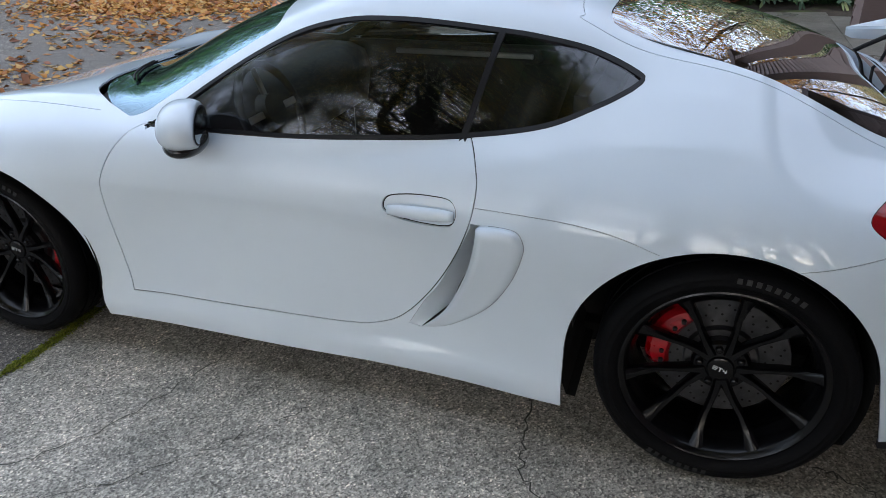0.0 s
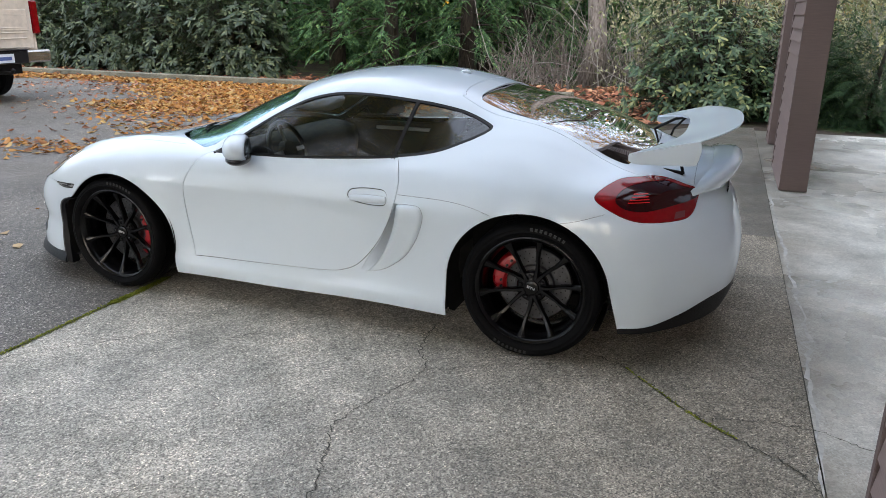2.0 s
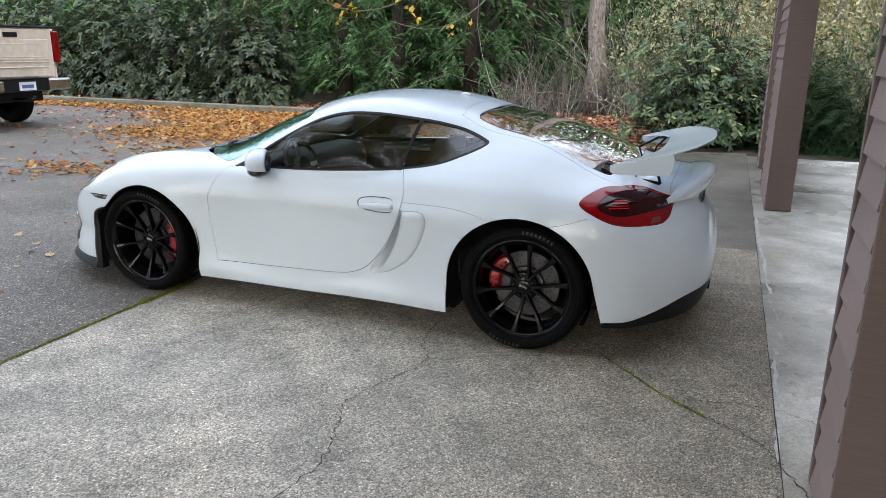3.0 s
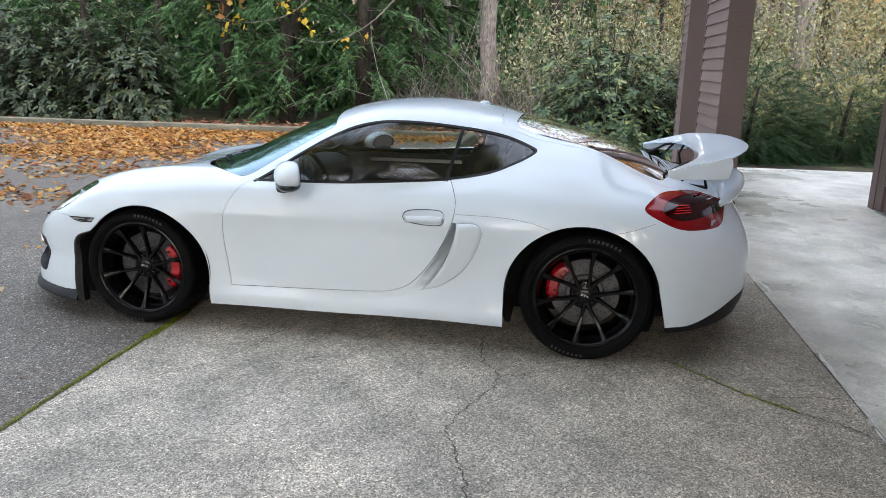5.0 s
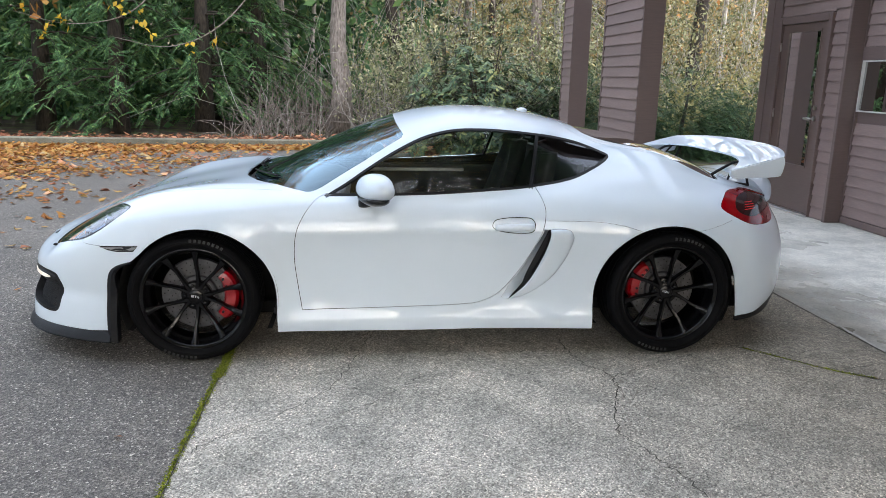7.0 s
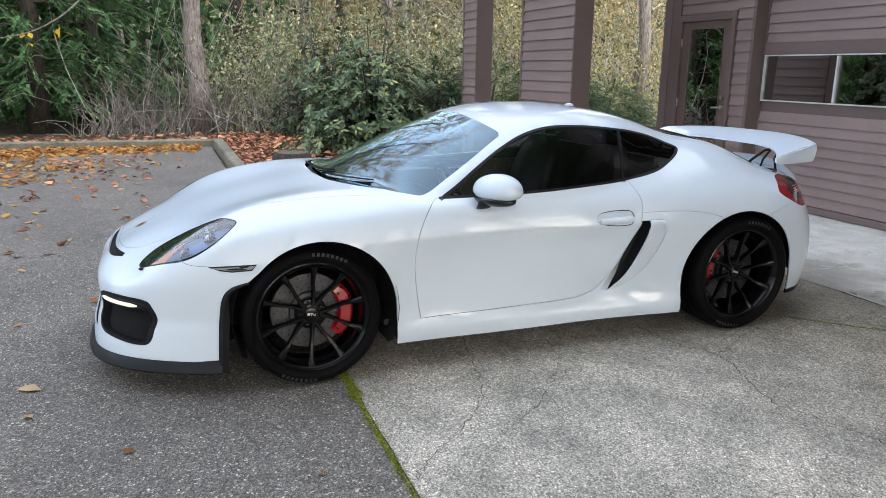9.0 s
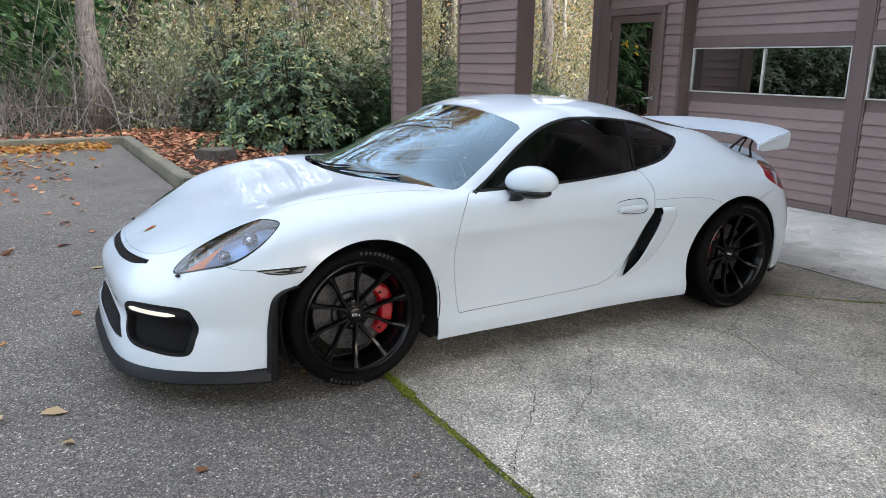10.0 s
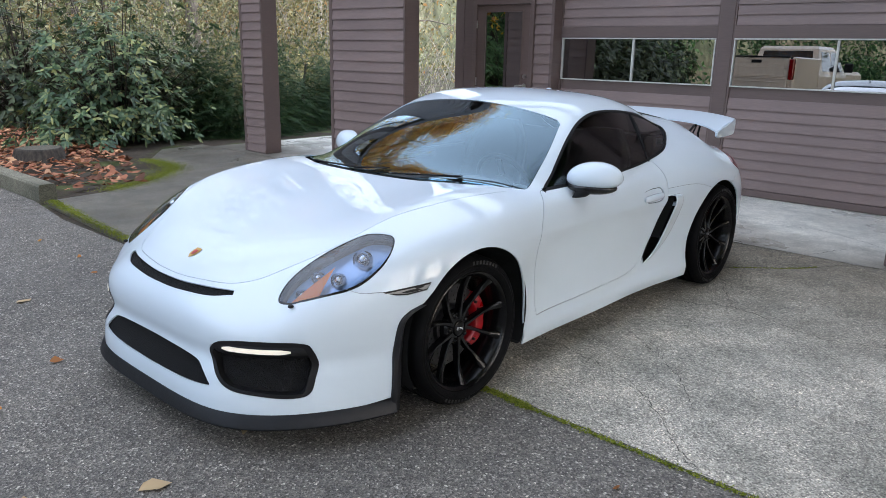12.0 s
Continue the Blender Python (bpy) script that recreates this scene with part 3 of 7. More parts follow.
# entry door
door = thing("door_1", "closed brown entry door with a tall glass pane", "door", kind="structure")
fr = bmesh.new()
add_box(fr, EX - 0.02, EX + 0.06, 3.995, 4.055, 0.01, 2.18, 0.004)
add_box(fr, EX - 0.02, EX + 0.06, 3.045, 3.105, 0.01, 2.18, 0.004)
add_box(fr, EX - 0.02, EX + 0.06, 3.105, 3.995, 2.10, 2.18, 0.004)
part("door_frame", fr, TRIM, door)
leaf = bmesh.new()
for a, b, c, e in ((3.865, 3.99, 0.03, 2.095), (3.11, 3.225, 0.03, 2.095), (3.225, 3.865, 0.03, 0.53), (3.225, 3.865, 2.02, 2.095)):
    add_box(leaf, EX + 0.005, EX + 0.05, a, b, c, e)
door_leaf = part("door_leaf", leaf, DOOR_PAINT, door)
bead = bmesh.new()
for a, b, c, e in ((3.85, 3.865, 0.53, 2.02), (3.225, 3.24, 0.53, 2.02), (3.24, 3.85, 0.53, 0.545), (3.24, 3.85, 2.005, 2.02)):
    add_box(bead, EX - 0.002, EX + 0.03, a, b, c, e)
part("glazing_bead", bead, DOOR_PAINT, door_leaf)
part("pane", box(EX + 0.015, EX + 0.022, 3.24, 3.85, 0.545, 2.005), PANE, door_leaf, "tall reflecting glass pane")
part("threshold", box(EX - 0.05, EX + 0.05, 3.05, 4.05, 0.007, 0.028, 0.004), WET_SILL, door, "pale metal threshold")
v, f = tube([(EX - 0.03, 3.165, 1.075), (EX - 0.055, 3.165, 1.075), (EX - 0.06, 3.19, 1.075), (EX - 0.055, 3.28, 1.07)], 0.010, 8)
handle_rose = bmesh.new()
bmesh.ops.create_cone(handle_rose, cap_ends=True, segments=16, radius1=0.028, radius2=0.025, depth=0.02, matrix=Matrix.Translation((EX - 0.005, 3.165, 1.075)) @ Matrix.Rotation(radians(90), 4, "Y"))
part("door_handle", handle_rose, STEEL, door_leaf, "brushed steel lever handle")
mesh_ob("lever", v, f, STEEL, door_leaf)
lock = bmesh.new()
bmesh.ops.create_cone(lock, cap_ends=True, segments=16, radius1=0.026, radius2=0.022, depth=0.024, matrix=Matrix.Translation((EX - 0.006, 3.165, 1.19)) @ Matrix.Rotation(radians(90), 4, "Y"))
part("lock", lock, STEEL, door_leaf)
for z in (0.3, 1.05, 1.8):
    part("hinge", box(EX - 0.012, EX + 0.0, 3.983, 4.003, z, z + 0.1), STEEL, door)


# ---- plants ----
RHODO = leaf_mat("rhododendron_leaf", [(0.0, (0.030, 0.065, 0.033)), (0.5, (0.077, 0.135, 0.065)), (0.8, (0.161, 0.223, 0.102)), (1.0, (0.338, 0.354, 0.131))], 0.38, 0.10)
# same leaf in darker tones, for the hedge and the back shrub
RHODO_DARKER = leaf_mat("rhododendron_leaf_darker", [(0.0, (0.020, 0.038, 0.022)), (0.5, (0.055, 0.080, 0.042)), (0.9, (0.10, 0.13, 0.065)), (1.0, (0.17, 0.185, 0.085))], 0.4, 0.2)
CEDAR = leaf_mat("cedar_spray", [(0.0, (0.022, 0.059, 0.027)), (0.5, (0.076, 0.171, 0.068)), (0.9, (0.152, 0.293, 0.098)), (1.0, (0.293, 0.403, 0.122))], 0.6, 0.22)
JUNIPER = leaf_mat("juniper_spray", [(0.0, (0.011, 0.033, 0.016)), (0.6, (0.040, 0.091, 0.038)), (1.0, (0.104, 0.174, 0.059))], 0.6, 0.2)
BRUSH = leaf_mat("autumn_brush", [(0.0, (0.065, 0.070, 0.034)), (0.35, (0.19, 0.185, 0.085)), (0.65, (0.33, 0.285, 0.13)), (0.88, (0.43, 0.34, 0.15)), (1.0, (0.50, 0.26, 0.085))], 0.6, 0.4)
BRUSH_GREEN = leaf_mat("green_brush", [(0.0, (0.104, 0.128, 0.067)), (0.5, (0.311, 0.342, 0.177)), (1.0, (0.659, 0.634, 0.403))], 0.6, 0.4)
MAPLE_LEAF = leaf_mat("golden_maple_leaf", [(0.0, (0.10, 0.11, 0.025)), (0.35, (0.32, 0.27, 0.055)), (0.7, (0.56, 0.42, 0.08)), (1.0, (0.62, 0.34, 0.06))], 0.6, 0.6)
YELLOW_LEAF = leaf_mat("yellow_leaf", [(0.0, (0.5, 0.30, 0.02)), (1.0, (0.75, 0.55, 0.05))], 0.5, 0.45)
LITTER = leaf_mat("fallen_leaves", [(0.0, (0.143, 0.055, 0.022)), (0.25, (0.363, 0.143, 0.033)), (0.6, (0.47, 0.215, 0.042)), (0.85, (0.52, 0.33, 0.10)), (1.0, (0.462, 0.352, 0.187))], 0.65, 0.2)
AMBER_LEAF = leaf_mat("amber_maple_leaf", [(0.0, (0.42, 0.17, 0.03)), (0.5, (0.72, 0.36, 0.07)), (1.0, (0.85, 0.55, 0.14))], 0.6, 0.65)
LITTER_TAN = leaf_mat("dry_tan_leaf", [(0.0, (0.36, 0.25, 0.13)), (1.0, (0.52, 0.40, 0.24))], 0.7, 0.1)
# sunlight on the grass is put into these pale leaf tones
GRASS_SUNLIT = leaf_mat("sunlit_grass", [(0.0, (0.208, 0.208, 0.078)), (1.0, (0.546, 0.494, 0.234))], 0.7, 0.3)
BERRY = plain("snowberry", (0.5, 0.49, 0.45), 0.5)
LITTER_RED = leaf_mat("bed_leaves", [(0.0, (0.093, 0.044, 0.025)), (0.35, (0.265, 0.101, 0.054)), (0.7, (0.513, 0.217, 0.124)), (1.0, (0.699, 0.420, 0.233))], 0.7, 0.15)
BARK = bark_mat("grey_brown_bark", (0.09, 0.072, 0.060), (0.31, 0.265, 0.23))
BARK_DARK = bark_mat("dark_bark", (0.02, 0.017, 0.013), (0.07, 0.055, 0.042))
BARK_PALE = bark_mat("pale_alder_bark", (0.20, 0.18, 0.15), (0.48, 0.45, 0.40))
CUT_WOOD = bark_mat("weathered_cut_wood", (0.055, 0.050, 0.036), (0.15, 0.135, 0.10))


def lit_dirs(n, r, up=0.3):
    d = r.normal(0, 1, (n, 3))
    d[:, 2] = d[:, 2] * 0.6 + up
    return unit(d)


def whorl_shrub(name, centre, size, whorls, leaf, material, seed, label, category="shrub", group="", per=9, parent_top=True):
    """A broad-leaved evergreen: drooping leaves in whorls at the ends of branches that fill a lumpy crown."""
    r = np.random.default_rng(seed)
    cx, cy = centre
    sx, sy, sz = size
    root = thing(name, label, category, group, at=(cx, cy, -0.05))
    d = r.normal(0, 1, (whorls, 3))
    d[:, 2] = np.abs(d[:, 2])
    d = unit(d)
    az, el = np.arctan2(d[:, 1], d[:, 0]), np.arcsin(d[:, 2])
    lump = 1 + 0.16 * np.sin(az * 3 + seed) + 0.12 * np.sin(az * 7 + el * 6 + seed * 2) + 0.10 * np.sin(el * 9 + seed)
    depth = r.random(whorls) ** 0.42
    base = np.stack([d[:, 0] * sx * lump * depth, d[:, 1] * sy * lump * depth, 0.10 + np.maximum(0.02, d[:, 2] * sz * lump * depth)], 1)
    # stems
    verts, faces = [], []
    for i in range(0, min(whorls, 260)):
        q = base[i]
        p0 = np.array([q[0] * 0.12, q[1] * 0.12, 0.02])
        mid = np.array([q[0] * 0.55, q[1] * 0.55, q[2] * 0.55 + 0.1 * sz * 0.5])
        v, f = tube([p0, mid, q], [0.016, 0.010, 0.004], 4, False)
        n0 = len(verts)
        verts += v
        faces += [tuple(k + n0 for k in g) for g in f]
    tagged(mesh_ob("branchwork", verts, faces, BARK_DARK, root, "brown woody stems"), kind="stuff")
    k = per
    axis = unit(d + np.array([0, 0, 0.5]) + r.normal(0, 0.25, (whorls, 3)))
    ref = unit(np.cross(axis, r.normal(0, 1, (whorls, 3))))
    oth = np.cross(axis, ref)
    ang = (np.arange(k) / k * 2 * math.pi)[None, :] + r.random((whorls, 1)) * 6.28
    side = ref[:, None] * np.cos(ang)[..., None] + oth[:, None] * np.sin(ang)[..., None]
    way = unit(side + axis[:, None] * r.uniform(-0.1, 0.75, (whorls, k, 1)) + r.normal(0, 0.12, (whorls, k, 3)))
    p = np.repeat(base[:, None], k, 1) + r.normal(0, 0.012, (whorls, k, 3))
    s = unit(np.cross(way, np.repeat(axis[:, None], k, 1) + 0.01))
    n = whorls * k
    length = leaf * r.uniform(0.65, 1.2, n)
    oblong_cloud("foliage", p.reshape(n, 3), way.reshape(n, 3), s.reshape(n, 3), length, length * 0.36, 0.34, material, root, "drooping leathery leaves")
    return root


def frond_set(base, way, up, length, k, r, leaf_l, spread=0.6):
    """Feather-like sprays: leaflets on both sides of a drooping stem."""
    n = len(base)
    t = np.linspace(0.08, 1.0, k)
    sidev = unit(np.cross(way, up))
    line = base[:, None] + way[:, None] * (t[None, :, None] * length[:, None, None])
    line[:, :, 2] -= (t ** 2)[None] * length[:, None] * r.uniform(0.15, 0.6, (n, 1))
    sg = np.where(np.arange(k) % 2 == 0, 1.0, -1.0)
    d = unit(way[:, None] * 0.9 + sidev[:, None] * sg[None, :, None] * spread + r.normal(0, 0.12, (n, k, 3)) + np.array([0, 0, -0.25]))
    s = unit(np.cross(d, np.repeat(up[:, None], k, 1) + 0.01))
    ll = leaf_l * length[:, None] * (1.15 - 0.7 * t)[None] * r.uniform(0.7, 1.2, (n, k))
    m = n * k
    return line.reshape(m, 3), d.reshape(m, 3), s.reshape(m, 3), ll.reshape(m)


def cedar(at, height, radius, fronds, seed, label, low=0.0):
    """A conifer with tiers of drooping boughs that carry flat sprays."""
    r = np.random.default_rng(seed)
    root = thing("cedar_tree", label, "conifer tree", "evergreen trees behind the kerb", at=(at[0], at[1], -0.05))
    v, f = tube([(0, 0, 0), (0.05, 0.02, height * 0.4), (0.0, 0.0, height)], [0.16 + 0.01 * height, 0.12, 0.02], 9)
    mesh_ob("trunk", v, f, BARK_DARK, root, "dark fibrous trunk")
    nb = int(fronds / 26)
    z = low + (height - low) * r.random(nb) ** 1.15
    az = r.random(nb) * 2 * math.pi
    reach = radius * (1.0 - 0.75 * (z / height) ** 1.3) * r.uniform(0.6, 1.15, nb)
    verts, faces, base, way = [], [], [], []
    for i in range(nb):
        d = np.array([math.cos(az[i]), math.sin(az[i]), 0])
        pts = [np.array([0, 0, z[i]]) + d * reach[i] * t + np.array([0, 0, reach[i] * (0.18 * t - 0.5 * t * t)]) for t in (0, 0.35, 0.7, 1.0)]
        v, f = tube(pts, [0.028, 0.018, 0.010, 0.004], 4, False)
        n0 = len(verts)
        verts += v
        faces += [tuple(k + n0 for k in g) for g in f]
        for _ in range(32):
            t = r.uniform(0.2, 1.0)
            p = np.array([0, 0, z[i]]) + d * reach[i] * t + np.array([0, 0, reach[i] * (0.18 * t - 0.5 * t * t)])
            a = az[i] + r.normal(0, 0.9)
            base.append(p + r.normal(0, 0.07, 3))
            way.append([math.cos(a), math.sin(a), r.uniform(-0.7, 0.15)])
    tagged(mesh_ob("branchwork", verts, faces, BARK_DARK, root, "drooping boughs"), kind="stuff")
    base, way = np.array(base), unit(np.array(way))
    base[:, 2] = np.maximum(base[:, 2], 0.12)
    up = unit(np.array([0, 0, 1.0]) + r.normal(0, 0.25, (len(base), 3)))
    p, d, s, ll = frond_set(base, way, up, r.uniform(0.20, 0.46, len(base)), 34, r, 0.19, 1.15)
    p[:, 2] = np.maximum(p[:, 2], 0.06)
    leaf_cloud("foliage", p, d, s, ll, ll * 0.42 + 0.004, 0.25, CEDAR, root, "drooping green sprays", 0.05)
    return root


def juniper(at, size, fronds, seed, label):
    r = np.random.default_rng(seed)
    root = thing("juniper", label, "shrub", "junipers by the walk", at=(at[0], at[1], -0.05))
    sx, sy, sz = size
    d = r.normal(0, 1, (fronds, 3))
    d[:, 2] = np.abs(d[:, 2]) * 0.8
    d = unit(d)
    dep = r.random(fronds) ** 0.4
    base = d * np.array([sx, sy, sz]) * dep[:, None] * 0.85
    base[:, 2] = np.maximum(0.05, base[:, 2])
    way = unit(d * np.array([1, 1, 0.25]) + r.normal(0, 0.28, (fronds, 3)))
    up = unit(np.array([0, 0, 1.0]) + r.normal(0, 0.25, (fronds, 3)))
    p, dd, s, ll = frond_set(base, way, up, r.uniform(0.26, 0.60, fronds), 30, r, 0.15, 0.75)
    p[:, 2] = np.maximum(p[:, 2], 0.04)
    v, f = tube([(0, 0, 0), (0.02, 0.02, sz * 0.3), (0.1, 0.0, sz * 0.6)], [0.05, 0.04, 0.02], 6)
    mesh_ob("stem", v, f, BARK_DARK, root, "brown stem")
    leaf_cloud("foliage", p, dd, s, ll, ll * 0.20 + 0.003, 0.05, JUNIPER, root, "dense feathery sprays", 0.05)
    return root


def bare_tree(name, at, height, girth, seed, label, bark, twigs=26, leaves=0, leaf_mat_used=None, lean=0.05, group="", reach=0.22, first=0.25, category="tree", leaf_size=0.08):
    """A leafless or thinly leaved tree: tapered trunk, limbs that fork into twigs, and leaves at their ends."""
    r = np.random.default_rng(seed)
    root = thing(name, label, category, group, at=(at[0], at[1], -0.05))
    a = r.random() * 6.28
    bend = np.array([math.cos(a), math.sin(a), 0]) * lean * height
    ts = np.linspace(0, 1, 9)
    wob = r.normal(0, 0.012 * height, (9, 3)) * np.array([1, 1, 0])
    wob[0] = 0
    line = np.stack([bend * t ** 1.4 + np.array([0, 0, height * t]) for t in ts]) + wob * 0.5
    rad = girth * (1 - 0.80 * ts) * (1 + 0.5 * np.exp(-ts * 26))
    v, f = tube(line, rad, 10)
    mesh_ob("trunk", v, f, bark, root)
    verts, faces, tips, ways = [], [], [], []

    def branch(p, d, length, rad0, level):
        q = [p]
        for _ in range(4):
            d2 = d + r.normal(0, 0.22, 3) + np.array([0, 0, 0.10])
            d2 /= np.linalg.norm(d2)
            q.append(q[-1] + d2 * length / 4)
            d = d2
        vv, ff = tube(q, [rad0, rad0 * 0.8, rad0 * 0.6, rad0 * 0.4, rad0 * 0.22], 5 if level == 0 else 3, False)
        n0 = len(verts)
        verts.extend(vv)
        faces.extend(tuple(k + n0 for k in g) for g in ff)
        tips.extend(q[2:])
        ways.extend([d] * 3)
        if level < 2:
            for k in range(4 if level == 0 else 3):
                i = r.integers(1, 5)
                e = d + r.normal(0, 0.75, 3)
                branch(q[i], e / np.linalg.norm(e), length * 0.55, rad0 * 0.5, level + 1)

    for _ in range(twigs):
        t = first + (0.98 - first) * r.random()
        p = np.array([np.interp(t, ts, line[:, k]) for k in range(3)])
        az = r.random() * 6.28
        d = np.array([math.cos(az), math.sin(az), r.uniform(0.0, 0.8)])
        branch(p, d / np.linalg.norm(d), height * reach * (1.15 - 0.7 * t), girth * 0.34 * (1.1 - t), 0)
    if verts:
        tagged(mesh_ob("branchwork", verts, faces, bark, root), kind="stuff")
    if leaves:
        tips, ways = np.array(tips), np.array(ways)
        i = r.integers(0, len(tips), leaves)
        p = tips[i] + r.normal(0, leaf_size * 1.6, (leaves, 3))
        d = unit(r.normal(0, 1, (leaves, 3)) + np.array([0, 0, -0.5]))
        s = unit(np.cross(d, r.normal(0, 1, (leaves, 3))))
        ll = leaf_size * r.uniform(0.6, 1.3, leaves)
        leaf_cloud("foliage", p, d, s, ll, ll * 0.62, 0.1, leaf_mat_used, root)
    return root


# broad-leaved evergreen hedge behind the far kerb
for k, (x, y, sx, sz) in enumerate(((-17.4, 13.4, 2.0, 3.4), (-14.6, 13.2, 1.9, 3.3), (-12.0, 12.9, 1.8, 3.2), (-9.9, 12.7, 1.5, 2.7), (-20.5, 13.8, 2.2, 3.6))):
    whorl_shrub("rhododendron", (x, y), (sx, 1.3, sz), 1150, 0.17, RHODO_DARKER, 50 + k, "large grey-green rhododendron behind the leaf-strewn kerb", group="shrubs behind the kerb", per=8)
# the shrub by the walk
whorl_shrub("rhododendron", (1.85, 9.3), (1.65, 1.25, 2.2), 1100, 0.122, RHODO, 71, "dark green rhododendron with drooping leaves beside the walk", per=9)
whorl_shrub("rhododendron", (1.6, 12.4), (1.3, 1.0, 2.3), 420, 0.15, RHODO_DARKER, 72, "sparse rhododendron at the back of the bed", per=8)
# conifers
for k, (x, y, h, rad) in enumerate(((-8.2, 14.8, 9.5, 2.6), (-6.2, 14.0, 8.0, 2.3), (-4.4, 14.9, 10.0, 2.6), (-3.3, 16.4, 8.5, 2.2), (-10.8, 16.0, 10.0, 2.8), (-13.5, 16.5, 11.0, 3.0), (-16.8, 17.0, 11.0, 3.0), (-7.2, 17.5, 11.0, 3.0), (-3.5, 18.5, 11.0, 3.0))):
    cedar((x, y), h, rad, 1700 if k < 4 else 1000, 90 + k, "dark green cedar with drooping sprays and bare earth below", 0.35 if k in (1, 3) else 0.9)
# junipers past the columns
for k, (x, y, sx, sy, sz) in enumerate(((4.2, 9.3, 1.35, 0.95, 2.1), (5.9, 9.8, 1.55, 1.0, 2.05), (3.2, 9.7, 0.9, 0.8, 1.95), (7.6, 10.4, 1.3, 1.0, 1.6))):
    juniper((x, y), (sx, sy, sz), 2300, 120 + k, "low spreading green juniper beside the concrete walk")
# the tree behind the kerb
alder = bare_tree("alder_tree", (-1.0, 14.3), 9.0, 0.25, 5, "grey-brown tree trunk with thin bare limbs", BARK, 22, 500, YELLOW_LEAF, 0.015, first=0.38)
# its limbs that hang yellow leaves over the kerb
for pts in ([(-0.95, 14.25, 4.7), (-2.2, 13.2, 3.9), (-3.4, 12.4, 2.45), (-4.6, 12.6, 1.95), (-5.9, 12.8, 2.15)], [(-1.0, 14.25, 5.3), (-3.0, 13.0, 4.6), (-4.4, 12.6, 3.5), (-5.4, 12.5, 2.6), (-6.8, 13.0, 2.4), (-8.0, 13.2, 2.65)]):
    e = open_spline([(x + 1.0, y - 14.3, z + 0.05) for x, y, z in pts], 6)
    v, f = tube(e, list(np.linspace(0.022, 0.005, len(e))), 6)
    mesh_ob("limb", v, f, BARK, alder, "thin drooping limb")
yr = np.random.default_rng(8)
spots = np.array([(-5.2, 12.4, 2.6), (-5.0, 12.3, 2.3), (-6.9, 13.0, 2.45), (-7.3, 13.1, 2.3), (-3.57, 12.3, 2.1), (-4.12, 12.55, 1.86), (-5.6, 12.6, 2.75), (-7.9, 13.2, 2.75)]) - np.array([-1.0, 14.3, -0.05])
ip = yr.integers(0, len(spots), 46)
dd = unit(yr.normal(0, 1, (46, 3)) + np.array([0, -0.4, -0.3]))
leaf_cloud("foliage", spots[ip] + yr.normal(0, 0.09, (46, 3)), dd, unit(np.cross(dd, yr.normal(0, 1, (46, 3)))), yr.uniform(0.10, 0.17, 46), 0.11, 0.2, YELLOW_LEAF, alder, "last yellow leaves")
# thin woods beyond
wr = np.random.default_rng(33)
for k in range(34):
    x, y = wr.uniform(-4, 22), wr.uniform(17, 34)
    if abs(x + 1.0) < 1.2 and y < 16:
        continue
    pale = wr.random() < 0.5
    bare_tree("woodland_tree", (x, y), wr.uniform(9, 15), wr.uniform(0.06, 0.15), 200 + k, "thin pale bare trunk in the autumn woods" if pale else "thin brown bare trunk in the autumn woods",
              BARK_PALE if pale else BARK, 14, int(wr.integers(150, 500)), BRUSH, 0.06, "trees of the thin woods", 0.20, 0.2, leaf_size=0.12)


def thicket(count, x0, x1, y0, y1, z1, size, material, seed, label, clumps=90, spread=1.0):
    r = np.random.default_rng(seed)
    c = np.stack([r.uniform(x0, x1, clumps), r.uniform(y0, y1, clumps), r.random(clumps) ** 1.2 * z1], 1)
    i = r.integers(0, clumps, count)
    p = c[i] + r.normal(0, 1, (count, 3)) * np.array([0.55, 0.45, 0.45]) * spread
    p[:, 2] = np.abs(p[:, 2])
    d = unit(r.normal(0, 1, (count, 3)) + np.array([0, 0, -0.3]))
    s = unit(np.cross(d, r.normal(0, 1, (count, 3))))
    ll = size * r.uniform(0.5, 1.4, count)
    return tagged(leaf_cloud("thicket", p, d, s, ll, ll * 0.5, 0.1, material), label, "brush", kind="stuff")


def twig_mass(count, x0, x1, y0, y1, z1, seed, label, material):
    r = np.random.default_rng(seed)
    verts, faces = [], []
    for _ in range(count):
        p = np.array([r.uniform(x0, x1), r.uniform(y0, y1), 0.0])
        d = unit(np.array([r.normal(0, 0.5), r.normal(0, 0.5), 1.0]))
        L = r.uniform(0.4, 1.0) * z1
        q = [p]
        for _ in range(4):
            d = unit(d + r.normal(0, 0.22, 3) + np.array([0, 0, -0.05]))
            q.append(q[-1] + d * L / 4)
        v, f = tube(q, [0.012, 0.010, 0.008, 0.005, 0.003], 3, False)
        n0 = len(verts)
        verts += v
        faces += [tuple(k + n0 for k in g) for g in f]
    return tagged(mesh_ob("twigs", verts, faces, material), label, "brush", kind="stuff")


thicket(19000, -0.2, 6.0, 13.2, 18.0, 2.6, 0.10, BRUSH_GREEN, 61, "yellow-green undergrowth behind the planting bed")
thicket(16000, 2.0, 14.0, 13.0, 20.0, 2.8, 0.11, BRUSH, 62, "tan and yellow autumn undergrowth")
thicket(9000, 4.5, 13.0, 12.0, 18.0, 3.4, 0.09, BRUSH_GREEN, 73, "light sage-green brush behind the rhododendron", 120)
thicket(36000, -5.0, 30.0, 21.0, 38.0, 10.0, 0.20, BRUSH, 63, "autumn foliage deep in the woods", 420, 2.0)
thicket(30000, 0.0, 34.0, 34.0, 42.0, 12.0, 0.36, BRUSH, 69, "brown autumn woods closing the view", 420, 3.0)
